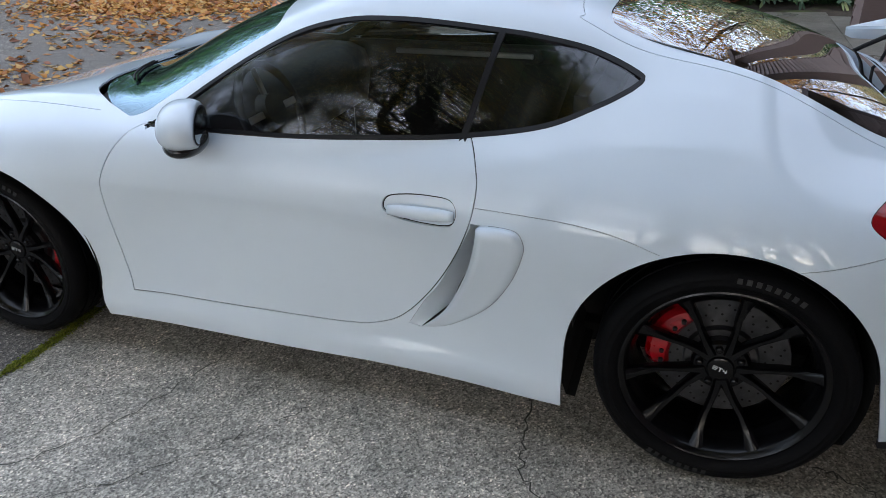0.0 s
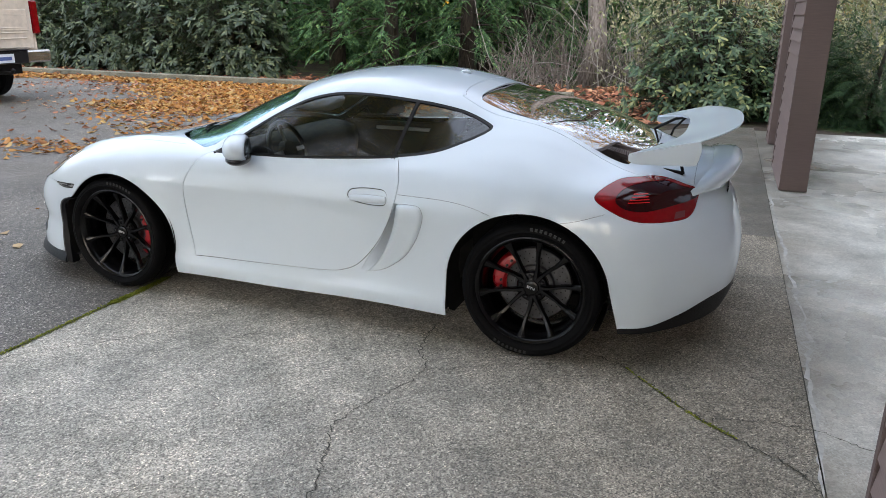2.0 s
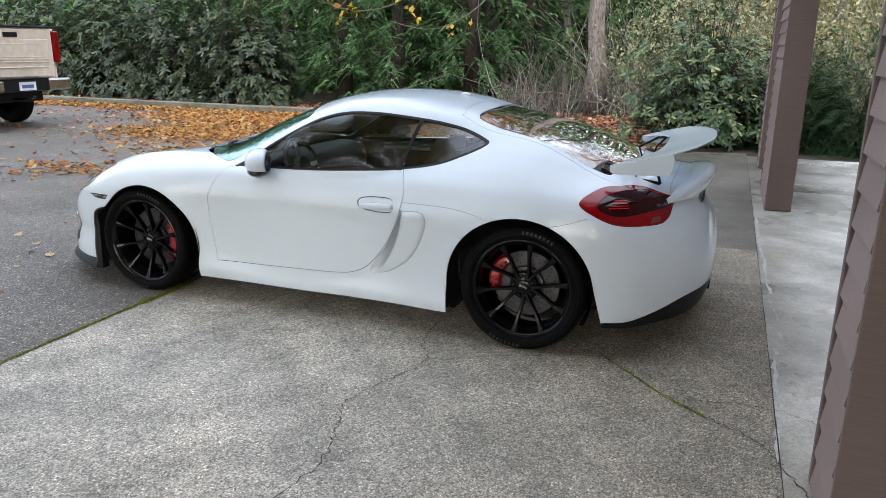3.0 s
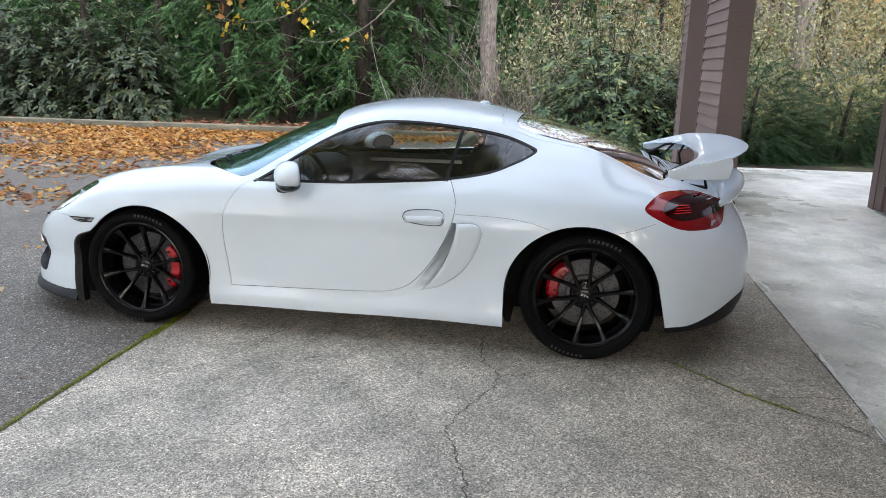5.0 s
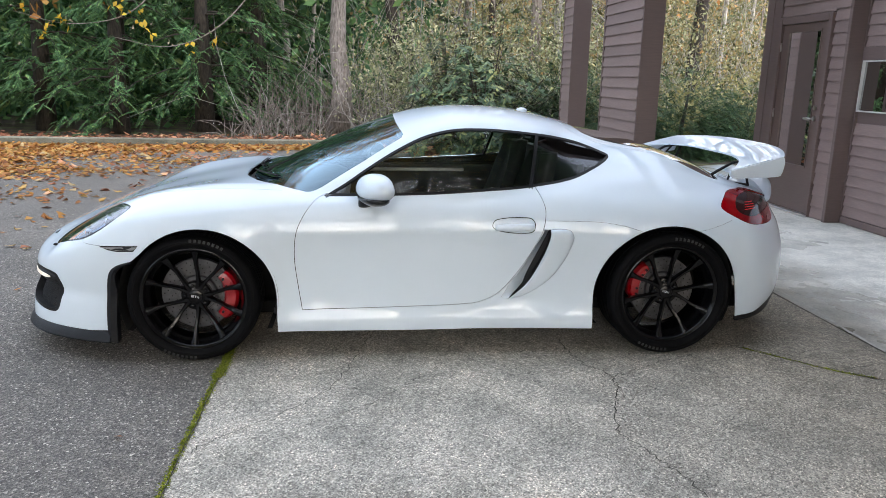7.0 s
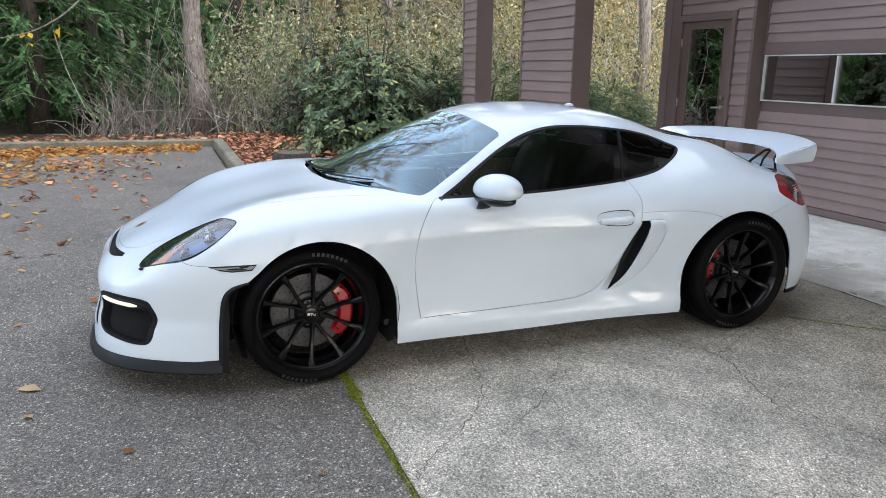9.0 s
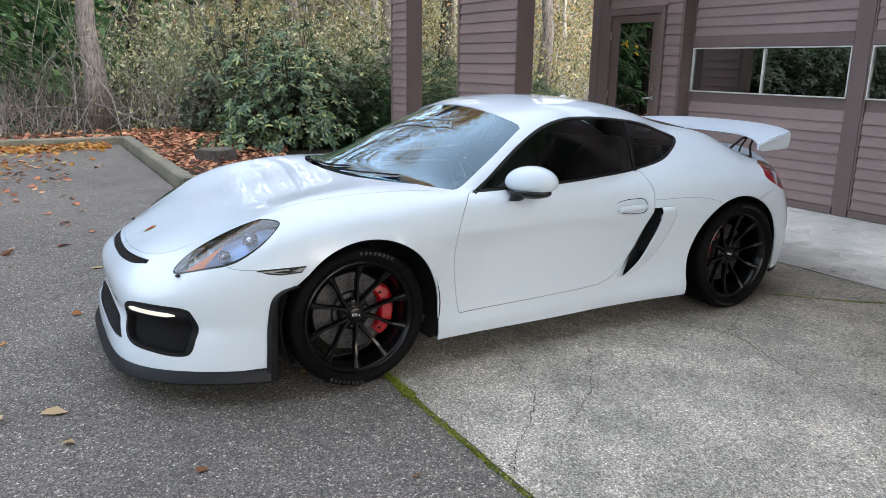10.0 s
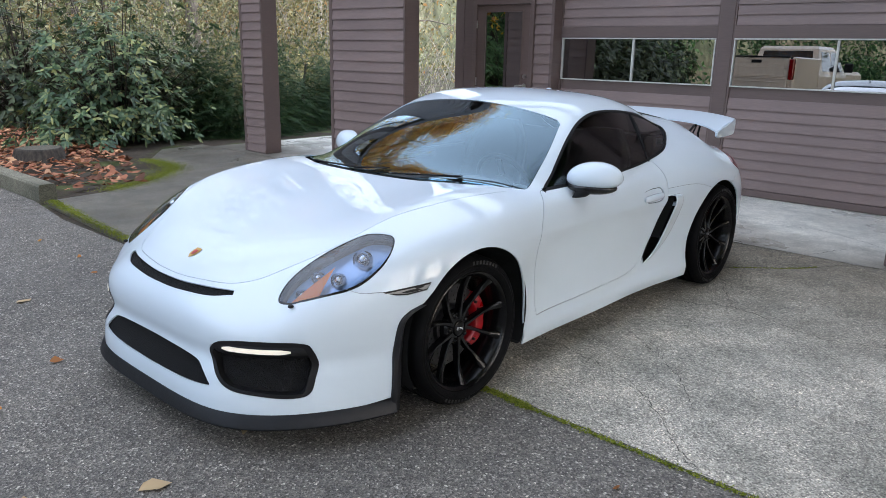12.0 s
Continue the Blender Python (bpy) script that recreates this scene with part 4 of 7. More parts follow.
thicket(95000, -34.0, 1.0, 18.5, 27.0, 13.0, 0.34, CEDAR, 64, "dark evergreen depth of the woods", 420, 2.6)
thicket(6000, 5.4, 9.6, 11.4, 13.6, 1.0, 0.12, GRASS_SUNLIT, 72, "grass and brush beyond the junipers, sunlight put into its pale tones", 60)
thicket(150, -3.2, -1.6, 12.3, 13.2, 0.95, 0.030, BERRY, 70, "white snowberries on bare twigs", 40)
twig_mass(60, -3.6, -1.2, 12.2, 13.5, 1.3, 71, "fine brown twigs of the snowberry bush", BARK)
twig_mass(700, -3.2, 5.0, 13.6, 18.0, 2.2, 65, "tangle of bare twigs and brambles", BARK)
twig_mass(80, -3.0, 4.5, 13.0, 15.5, 3.2, 67, "pale slender saplings before the undergrowth", BARK_PALE)
twig_mass(500, 4.0, 16.0, 12.0, 22.0, 3.5, 66, "tangle of pale bare saplings", BARK_PALE)
twig_mass(420, -2.0, 18.0, 16.0, 27.0, 8.5, 75, "tall pale bare saplings of the thin woods", BARK_PALE)
twig_mass(260, 0.0, 9.0, 12.6, 15.0, 2.6, 76, "arching bare stems behind the shrubs", BARK_PALE)


# leaves on the ground
def litter(count, draw, material, seed, label, size=0.11, lift=0.03):
    r = np.random.default_rng(seed)
    p = draw(r, count)
    k = len(p)
    z = np.abs(r.normal(0.006, lift, k)) * 0.6 + 0.006
    c = np.concatenate([p, z[:, None]], 1)
    n = 7
    ang = r.random((k, 1)) * 6.28 + np.arange(n)[None] / n * 2 * math.pi
    rad = size * 0.5 * r.uniform(0.5, 1.25, (k, 1)) * (0.62 + 0.38 * (np.arange(n) % 2 == 0))[None] * r.uniform(0.8, 1.2, (k, n))
    tilt = r.normal(0, 0.28, (k, 2))
    x, y = rad * np.cos(ang), rad * np.sin(ang) * r.uniform(0.6, 1.0, (k, 1))
    zz = x * tilt[:, :1] + y * tilt[:, 1:] + rad * 0.25 * r.normal(0, 1, (k, n))
    v = np.stack([c[:, None, 0] + x, c[:, None, 1] + y, np.maximum(0.007, c[:, None, 2] + zz)], 2)
    me = bpy.data.meshes.new("leaf_litter")
    me.vertices.add(k * n)
    me.vertices.foreach_set("co", v.astype(np.float32).ravel())
    tri = np.array([(0, 1, 2), (0, 2, 4), (2, 3, 4), (0, 4, 6), (4, 5, 6)])
    idx = (np.arange(k)[:, None, None] * n + tri[None]).ravel()
    me.loops.add(len(idx))
    me.loops.foreach_set("vertex_index", idx.astype(np.int32))
    me.polygons.add(len(idx) // 3)
    me.polygons.foreach_set("loop_start", np.arange(0, len(idx), 3, dtype=np.int32))
    me.update(calc_edges=True)
    me.materials.append(material)
    return tagged(new("leaf_litter", me), label, "fallen leaves", kind="stuff")


def drift(r, n):
    x = r.uniform(-16, -1.2, n)
    y = 10.55 - np.abs(r.normal(0, 1.0, n)) * (0.35 + 1.0 * np.exp(-((x + 6.2) / 2.6) ** 2))
    return np.stack([x, y], 1)


def heap(r, n):
    c = np.array([(-9.0, 9.3), (-8.0, 8.4), (-7.0, 8.6), (-6.6, 7.4), (-6.2, 9.2), (-7.3, 6.6), (-6.1, 6.6)])
    i = r.integers(0, len(c), n)
    return c[i] + r.normal(0, 1, (n, 2)) * np.array([0.60, 0.42])


def single(r, n):
    return np.array([(-2.51, -0.46), (-2.47, -0.78), (-2.72, -0.44), (-2.13, 1.92), (-2.06, -0.37), (-3.23, -0.12), (-2.86, -0.26), (-3.31, 1.8), (-3.15, 1.7), (-2.6, 6.67), (-2.66, 2.79), (-4.82, 3.02)])


def scatter(r, n):
    x = r.uniform(-13, -2.0, n)
    y = 10.0 - np.abs(r.normal(0, 3.0, n))
    return np.stack([x, y], 1)


def patch(r, n):
    c = np.array([(-5.0, 4.4), (-6.3, 5.4), (-4.6, 6.6), (-7.4, 6.2), (-5.2, 2.6), (-3.6, 8.0)])
    i = r.integers(0, len(c), n)
    return c[i] + r.normal(0, 1, (n, 2)) * np.array([0.75, 0.35])


def bed(r, n):
    x = r.uniform(-0.7, 4.0, n)
    y = r.uniform(5.3, 13.5, n)
    ok = (x < 0.2 + 0.35 * (y - 5.0)) & (r.random(n) < np.where(y < 7, 0.45, 1.0)) & ((x < 1.2) | (y > 8.1))
    return np.stack([x, y], 1)[ok]


def verge(r, n):
    return np.stack([r.uniform(-22, -0.8, n), 10.95 + np.abs(r.normal(0, 0.9, n))], 1)


def stray(r, n):
    return np.stack([r.uniform(-6.5, -1.3, n), r.uniform(-3.0, 8.0, n)], 1)


litter(7000, drift, LITTER, 11, "drift of orange maple leaves along the kerb", 0.11, 0.03)
litter(6500, heap, LITTER, 17, "broad carpet of orange leaves on the asphalt", 0.105, 0.015)
litter(12, single, LITTER_TAN, 18, "single tan leaves lying on the asphalt", 0.10, 0.004)
litter(1000, scatter, LITTER_RED, 12, "scattered brown leaves on the asphalt", 0.10, 0.012)
litter(1500, patch, LITTER, 13, "thin patches of orange leaves on the asphalt", 0.10, 0.012)
litter(5200, bed, LITTER_RED, 14, "red-brown leaves over the planting bed", 0.12, 0.02)
litter(5500, verge, LITTER_RED, 15, "red-brown leaves under the shrubs", 0.13, 0.03)
litter(60, stray, LITTER, 16, "single small leaves on the pavement", 0.05, 0.004)

# stump
sr = np.random.default_rng(3)
rings = []
for z, rr in ((-0.05, 0.36), (0.05, 0.31), (0.125, 0.285), (0.148, 0.275), (0.152, 0.255)):
    rings.append([(rr * (1 + 0.06 * math.sin(3 * t) + 0.03 * math.sin(7 * t + 1)) * math.cos(t), rr * (1 + 0.06 * math.sin(3 * t) + 0.03 * math.sin(7 * t + 1)) * math.sin(t), z) for t in np.linspace(0, 2 * math.pi, 28, endpoint=False)])
verts = [p for ring in rings for p in ring]
faces = [(i * 28 + j, i * 28 + (j + 1) % 28, (i + 1) * 28 + (j + 1) % 28, (i + 1) * 28 + j) for i in range(4) for j in range(28)]
stump = thing("tree_stump", "low weathered tree stump among fallen leaves", "stump", at=(0.10, 7.85, 0.0))
mesh_ob("stump_side", verts, faces, BARK_DARK, stump, "dark bark")
mesh_ob("stump_top", [(x, y, z + 0.001) for x, y, z in rings[-1]], [tuple(range(28))], CUT_WOOD, stump, "grey sawn top")

# unseen trees round the rest of the lot, placed behind the walk for reflections
br = np.random.default_rng(77)
for k in range(20):
    a = radians(185 + 165 * k / 19)
    d = br.uniform(13, 22)
    x, y = 0 + d * math.cos(a), -1 + d * math.sin(a) * 0.9
    if k % 3 == 0:
        cedar((x, y), br.uniform(9, 13), 3.0, 420, 300 + k, "dark green cedar at the edge of the lot", 1.0)
    else:
        bare_tree("maple_tree", (x, y), br.uniform(9, 13), 0.16, 320 + k, "autumn maple with thinning yellow-brown leaves", BARK_DARK, 24, 2600, BRUSH, 0.04, "maples round the lot", 0.30, 0.22, leaf_size=0.20)
thicket(16000, -26, 26, -26, -18, 5.0, 0.26, CEDAR, 67, "dark evergreen hedge across the lot", 200)
thicket(42000, -30, -24, -18, 12, 5.0, 0.20, CEDAR, 68, "dark evergreens beyond the parked truck", 120)

# tall trees out of view; leaf counts and tones shape reflections and side light
for k, (x, y, h) in enumerate(((-9.0, -11.5, 15.0), (-4.2, -12.5, 17.0), (0.6, -10.0, 16.0), (5.2, -11.5, 17.0), (3.0, -9.2, 14.0), (-2.4, -9.4, 14.0), (-6.8, -9.0, 14.0), (9.5, -10.5, 15.0), (-13.0, -9.0, 15.0), (-22.0, -5.0, 15.0), (4.6, -7.4, 18.0), (8.6, -7.0, 18.0), (0.4, -7.8, 17.0), (12.0, -5.6, 18.0), (10.5, -9.5, 19.0))):
    bare_tree("maple_tree", (x, y), h * (1.4 if x < 1 else 1.0), 0.26, 420 + k, "unseen tall dark green tree beside the lot" if x > 4 else "unseen tall autumn maple with thinning golden leaves", BARK_DARK, 34, 19000 if x < 1 or x > 4 else 4000, CEDAR if x > 4 else MAPLE_LEAF if k % 3 else BRUSH_GREEN, 0.03, "maples round the lot", 0.30, 0.20, leaf_size=0.18)
# crowns mostly above the view, placed for reflections in windscreen and bonnet
for k, (x, y, h) in enumerate(((-4.8, 17.6, 18.0), (0.6, 19.0, 19.0), (9.0, 16.2, 16.0))):
    bare_tree("maple_tree", (x, y), h, 0.20, 450 + k, "tall maple with orange leaves above the cedars", BARK_DARK, 30, (9000, 3200, 20000)[k], LITTER if k < 2 else AMBER_LEAF, 0.03, "maples of the woods", 0.30 if k < 2 else 0.38, 0.32, leaf_size=0.24 if k < 2 else 0.20)
for k, (x, y, h) in enumerate(((6.4, 14.6, 18.0), (10.5, 13.5, 19.0), (13.8, 10.5, 18.0), (4.4, 17.0, 19.0))):
    bare_tree("maple_tree", (x, y), h, 0.17, 460 + k, "tall thinning maple behind the junipers", BARK, 34, 1100, MAPLE_LEAF, 0.02, "maples of the woods", 0.24, 0.30, leaf_size=0.20)
for k, (x, y, h) in enumerate(((7.5, 17.0, 12.0), (3.6, 19.5, 13.0))):
    bare_tree("maple_tree", (x, y), h, 0.14, 440 + k, "maple with bright orange autumn leaves in the woods", BARK_DARK, 26, 3500, LITTER, 0.03, "maples of the woods", 0.26, 0.25, leaf_size=0.16)
# ---- the car's outer skin: one smooth closed form, from which all panels are cut ----
def curve(x, *knots):
    """Smooth interpolation through (x, value) knots."""
    kx, kv = np.array(knots[0::2], float), np.array(knots[1::2], float)
    d = np.diff(kv) / np.diff(kx)
    h = np.diff(kx)
    m = np.empty_like(kv)
    m[0], m[-1] = d[0], d[-1]
    m[1:-1] = (d[:-1] * h[1:] + d[1:] * h[:-1]) / (h[1:] + h[:-1])
    x = np.clip(x, kx[0], kx[-1])
    i = np.clip(np.searchsorted(kx, x, side="right") - 1, 0, len(kx) - 2)
    t = (x - kx[i]) / h[i]
    return ((1 + 2 * t) * (1 - t) ** 2 * kv[i] + t * (1 - t) ** 2 * h[i] * m[i]
            + t * t * (3 - 2 * t) * kv[i + 1] + t * t * (t - 1) * h[i] * m[i + 1])


def smax(a, b, r):
    return 0.5 * (a + b + np.sqrt((a - b) ** 2 + r * r))


def bump(x, c, w):
    return np.exp(-((x - c) / w) ** 2)


def side_half(x, z):
    """Half width of the lower body at length x and height z."""
    plan = curve(x, -2.2, 0.80, -1.75, 0.842, -1.45, 0.862, -1.22, 0.872, -1.0, 0.858, -0.75, 0.822, -0.35, 0.806, 0.15, 0.808,
                 0.5, 0.824, 0.8, 0.856, 1.05, 0.877, 1.28, 0.882, 1.55, 0.868, 1.8, 0.84, 2.2, 0.80)
    door = curve(z, 0.10, -0.034, 0.15, -0.012, 0.205, -0.002, 0.25, -0.018, 0.30, -0.032, 0.38, -0.038, 0.48, -0.035, 0.60, -0.018, 0.650, -0.0045, 0.672, 0.0, 0.70, -0.003, 0.74, -0.010, 0.80, -0.028, 0.87, -0.062, 0.95, -0.13, 1.1, -0.25)
    front = curve(z, 0.10, -0.05, 0.16, -0.03, 0.30, -0.014, 0.50, -0.004, 0.64, 0.0, 0.74, -0.018, 0.80, -0.045, 0.86, -0.10, 0.95, -0.2, 1.1, -0.4)
    skirt = curve(z, 0.10, -0.045, 0.15, -0.018, 0.21, -0.008, 0.27, -0.016, 0.35, -0.018, 0.50, -0.004, 0.66, 0.0, 0.74, -0.012, 0.82, -0.046, 0.89, -0.10, 0.96, -0.15, 1.1, -0.33)
    rear = curve(z, 0.10, -0.07, 0.20, -0.045, 0.35, -0.016, 0.50, -0.004, 0.66, 0.0, 0.74, -0.012, 0.82, -0.046, 0.89, -0.10, 0.96, -0.15, 1.1, -0.33)
    wf = 1 / (1 + np.exp((x + 0.80) / 0.085))
    wr = 1 / (1 + np.exp(-(x - 0.72) / 0.10))
    wb = 1 / (1 + np.exp(-(x - 1.25) / 0.08))
    return plan + front * wf + (rear * wb + skirt * (1 - wb)) * wr + door * (1 - wf - wr)


def body_top(x, a):
    """Height of bonnet, shoulder and tail deck."""
    mid = curve(x, -2.3, 0.46, -2.2, 0.545, -2.1, 0.60, -1.9, 0.690, -1.7, 0.757, -1.5, 0.812, -1.24, 0.866, -0.98, 0.905, -0.75, 0.918,
                -0.5, 0.89, 0.3, 0.90, 0.9, 0.93, 1.3, 0.97, 1.6, 0.945, 1.78, 0.905, 1.92, 0.885, 2.04, 0.90, 2.12, 0.925, 2.3, 0.95)
    wing = curve(x, -2.3, 0.36, -2.1, 0.50, -1.9, 0.652, -1.7, 0.768, -1.5, 0.845, -1.24, 0.890, -0.98, 0.902, -0.75, 0.892,
                 -0.5, 0.885, 0.0, 0.885, 0.5, 0.915, 0.8, 0.955, 1.05, 0.985, 1.25, 0.975, 1.5, 0.93, 1.7, 0.893, 1.9, 0.852, 2.05, 0.83, 2.3, 0.78)
    w = curve(a, 0.0, 0.0, 0.30, 0.10, 0.46, 0.62, 0.57, 1.0, 0.70, 0.98, 0.95, 0.80)
    fall = 0.055 * np.clip(a - 0.60, 0, 1) / 0.2
    return mid * (1 - w) + wing * w - fall


def nose_x(a, z):
    return (-2.225 + 0.53 * (a / 0.8) ** 3.8
            + curve(z, 0.0, -0.015, 0.14, -0.022, 0.22, -0.018, 0.29, 0.0, 0.345, 0.022, 0.41, 0.008, 0.50, 0.0, 0.58, 0.02, 0.7, 0.09))


def tail_x(a, z):
    return (2.182 - 0.385 * (a / 0.8) ** 2.8
            + curve(z, 0.0, -0.12, 0.20, -0.035, 0.26, -0.012, 0.33, 0.0, 0.40, 0.006, 0.52, 0.0, 0.66, -0.045, 0.80, -0.115, 0.87, -0.10, 0.93, -0.05, 1.0, -0.05))


def roof_z(x, a):
    lean = 0.74 / (1 + np.exp((x - 0.05) / 0.13)) + 0.05
    s = x - lean * a * a
    z = curve(s, -1.5, 0.62, -1.05, 0.862, -0.80, 0.985, -0.55, 1.098, -0.36, 1.176, -0.20, 1.232, -0.05, 1.267, 0.1, 1.286, 0.28, 1.292, 0.45, 1.285,
              0.62, 1.262, 0.78, 1.226, 0.95, 1.176, 1.15, 1.112, 1.35, 1.044, 1.6, 0.953, 1.8, 0.875, 2.1, 0.74)
    crown = curve(x, -1.0, 0.01, -0.3, 0.03, 0.1, 0.08, 0.6, 0.10, 0.95, 0.12, 1.3, 0.10, 1.8, 0.06)
    return z - crown * a * a


def cabin_half(x, z):
    base = curve(x, -1.1, 0.60, -0.8, 0.685, -0.55, 0.722, -0.2, 0.744, 0.2, 0.745, 0.5, 0.728, 0.75, 0.682, 0.97, 0.615, 1.2, 0.575, 1.5, 0.56, 1.9, 0.5)
    lean = curve(z, 0.7, 0.05, 0.86, 0.0, 1.0, -0.066, 1.1, -0.118, 1.2, -0.178, 1.3, -0.25)
    return base + lean


def skin(x, y, z):
    """Below zero inside the car, zero on its skin."""
    a = np.abs(y)
    # width stretched about the middle so both flanks fit the camera's view
    k = np.clip(a / 0.5, 0, 1)
    a = 0.964 * (a - 0.07 * k * k * (3 - 2 * k))
    round_side = curve(x, -2.2, 0.10, -1.2, 0.075, -0.7, 0.045, 0.4, 0.045, 0.9, 0.07, 2.0, 0.09)
    low = smax(a - side_half(x, z), 0.92 * (z - body_top(x, a)), round_side)
    low = smax(low, 0.8 * (nose_x(a, z) - x), 0.07)
    low = smax(low, 0.8 * (x - tail_x(a, z)), 0.05)
    cab = smax(a - cabin_half(x, z), 0.9 * (z - roof_z(x, a)), curve(x, -1.0, 0.05, -0.2, 0.085, 0.5, 0.11, 1.0, 0.11, 1.6, 0.09))
    cab = smax(cab, smax(-1.12 - x, x - 1.9, 0.02), 0.03)
    join = curve(x, -1.0, 0.012, -0.3, 0.012, 0.5, 0.02, 0.9, 0.10, 1.25, 0.14, 1.55, 0.06, 1.75, 0.025, 1.9, 0.02)
    near = np.clip(1 - np.abs(low - cab) / (2.2 * join), 0, None)
    return np.minimum(low, cab) - near * near * join * 0.55


def skin_normal(p, ex=0.002, ey=0.002, ez=0.002):
    g = np.stack([(skin(p[:, 0] + ex, p[:, 1], p[:, 2]) - skin(p[:, 0] - ex, p[:, 1], p[:, 2])) / ex,
                  (skin(p[:, 0], p[:, 1] + ey, p[:, 2]) - skin(p[:, 0], p[:, 1] - ey, p[:, 2])) / ey,
                  (skin(p[:, 0], p[:, 1], p[:, 2] + ez) - skin(p[:, 0], p[:, 1], p[:, 2] - ez)) / ez], 1)
    return g / np.linalg.norm(g, axis=1, keepdims=True)


def shoot(start, way, near, far, steps=24):
    """Where rays that set out inside (at near) leave the skin."""
    lo, hi = np.full(len(start), near, float), np.full(len(start), far, float)
    for _ in range(steps):
        mid = (lo + hi) / 2
        p = start + way * mid[:, None]
        inside = skin(p[:, 0], p[:, 1], p[:, 2]) < 0
        lo, hi = np.where(inside, mid, lo), np.where(inside, hi, mid)
    return start + way * ((lo + hi) / 2)[:, None]


AXIS_Z, FAN, FAN_K = 0.45, 1.30, 0.80


def from_chart(u, v):
    """Point of the skin for chart coordinates: u along the car, v around it (both in metres)."""
    over = np.clip(np.abs(u) - FAN, 0, None) / FAN_K * np.sign(u)
    th = v / 0.75
    start = np.stack([np.clip(u, -FAN, FAN), 0 * u, 0 * u + AXIS_Z], 1)
    way = np.stack([np.sin(over), -np.cos(over) * np.cos(th), np.cos(over) * np.sin(th)], 1)
    return shoot(start, way, 0.0, 1.6)


def to_chart(p):
    x, y, z = p[:, 0], p[:, 1], p[:, 2] - AXIS_Z
    v = np.arctan2(z, -y) * 0.75
    over = np.arctan2(np.abs(x) - FAN, np.hypot(y, z))
    u = np.where(np.abs(x) <= FAN, x, np.sign(x) * (FAN + FAN_K * over))
    return u, v


def on_side(x, z):
    x, z = np.asarray(x, float), np.asarray(z, float)
    return shoot(np.stack([x, 0 * x, z], 1), np.array([[0, -1.0, 0]]), 0.0, 1.5)


def on_top(x, y):
    x, y = np.asarray(x, float), np.asarray(y, float)
    return shoot(np.stack([x, y, 0 * x + 0.45], 1), np.array([[0, 0, 1.0]]), 0.0, 1.5)


def on_front(y, z):
    y, z = np.asarray(y, float), np.asarray(z, float)
    return shoot(np.stack([0 * y - 0.9, y, z], 1), np.array([[-1.0, 0, 0]]), 0.0, 1.8)


def on_rear(y, z):
    y, z = np.asarray(y, float), np.asarray(z, float)
    return shoot(np.stack([0 * y + 0.9, y, z], 1), np.array([[1.0, 0, 0]]), 0.0, 1.8)


# ---- car materials ----
def paint_mat():
    m, nt, b = nodes_of("white_paint")
    n = noise_tex(nt, 2.2)
    # blue cast of the skylight is put into the white paint's base colour
    nt.links.new(ramp(nt, n.outputs["Fac"], [(0.3, (0.570, 0.648, 0.718)), (0.7, (0.588, 0.666, 0.736))]).outputs["Color"], b.inputs["Base Color"])
    b.inputs["Roughness"].default_value = 0.5
    b.inputs["Specular IOR Level"].default_value = 0.2
    b.inputs["Coat Weight"].default_value = 1.0
    b.inputs["Coat IOR"].default_value = 1.45
    b.inputs["Coat Roughness"].default_value = 0.012
    fine = noise_tex(nt, 900.0, 2)
    bp = add(nt, "ShaderNodeBump", Strength=0.006, Distance=0.0002)
    nt.links.new(fine.outputs["Fac"], bp.inputs["Height"])
    nt.links.new(bp.outputs["Normal"], b.inputs["Coat Normal"])
    return m


def mesh_grille_mat():
    m, nt, b = nodes_of("honeycomb_mesh")
    tc = nt.nodes.new("ShaderNodeTexCoord")
    v = add(nt, "ShaderNodeTexVoronoi", Scale=170.0)
    v.feature = "DISTANCE_TO_EDGE"
    nt.links.new(tc.outputs["Object"], v.inputs["Vector"])
    nt.links.new(ramp(nt, v.outputs["Distance"], [(0.06, (0.022, 0.022, 0.024)), (0.16, (0.002, 0.002, 0.002))]).outputs["Color"], b.inputs["Base Color"])
    b.inputs["Roughness"].default_value = 0.6
    b.inputs["Specular IOR Level"].default_value = 0.15
    bump_on(nt, b, v.outputs["Distance"], 1.0, 0.01)
    return m


PAINT = paint_mat()
BLACK = plain("black_plastic", (0.008, 0.008, 0.009), 0.5, spec=0.22, bumpy=0.1, bump_scale=300)
GLOSS_BLACK = plain("gloss_black", (0.008, 0.008, 0.009), 0.12)
SATIN_BLACK = plain("satin_black_wheel", (0.003, 0.003, 0.0036), 0.19, metal=0.0, spec=0.3)
RUBBER = plain("tyre_rubber", (0.004, 0.004, 0.0045), 0.55, spec=0.06, bumpy=0.25, bump_scale=180)
LIP_GREY = plain("grey_black_lip", (0.0075, 0.0082, 0.0105), 0.5, spec=0.28, bumpy=0.1, bump_scale=200)
UNDER = plain("underside_black", (0.004, 0.004, 0.004), 0.95)
SIDE_GLASS = glass("side_glass", (0.74, 0.78, 0.76), 0.0, 1.5, (0.95, 0.97, 1.0))
# the sky's blue is put into the windscreen's reflection tint
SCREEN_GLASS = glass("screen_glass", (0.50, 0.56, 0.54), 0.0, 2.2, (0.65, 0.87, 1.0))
REAR_GLASS = glass("rear_glass", (0.20, 0.23, 0.22), 0.0, 2.9)
LAMP_GLASS = glass("lamp_lens", (0.86, 0.9, 0.95), 0.0, 1.7)
RED_LENS = plain("red_lens", (0.19, 0.001, 0.003), 0.07, coat=0.0, var=0.25, scale=14)
DARK_RED = plain("smoked_red_lens", (0.022, 0.0005, 0.001), 0.07, coat=0.0, var=0.3)
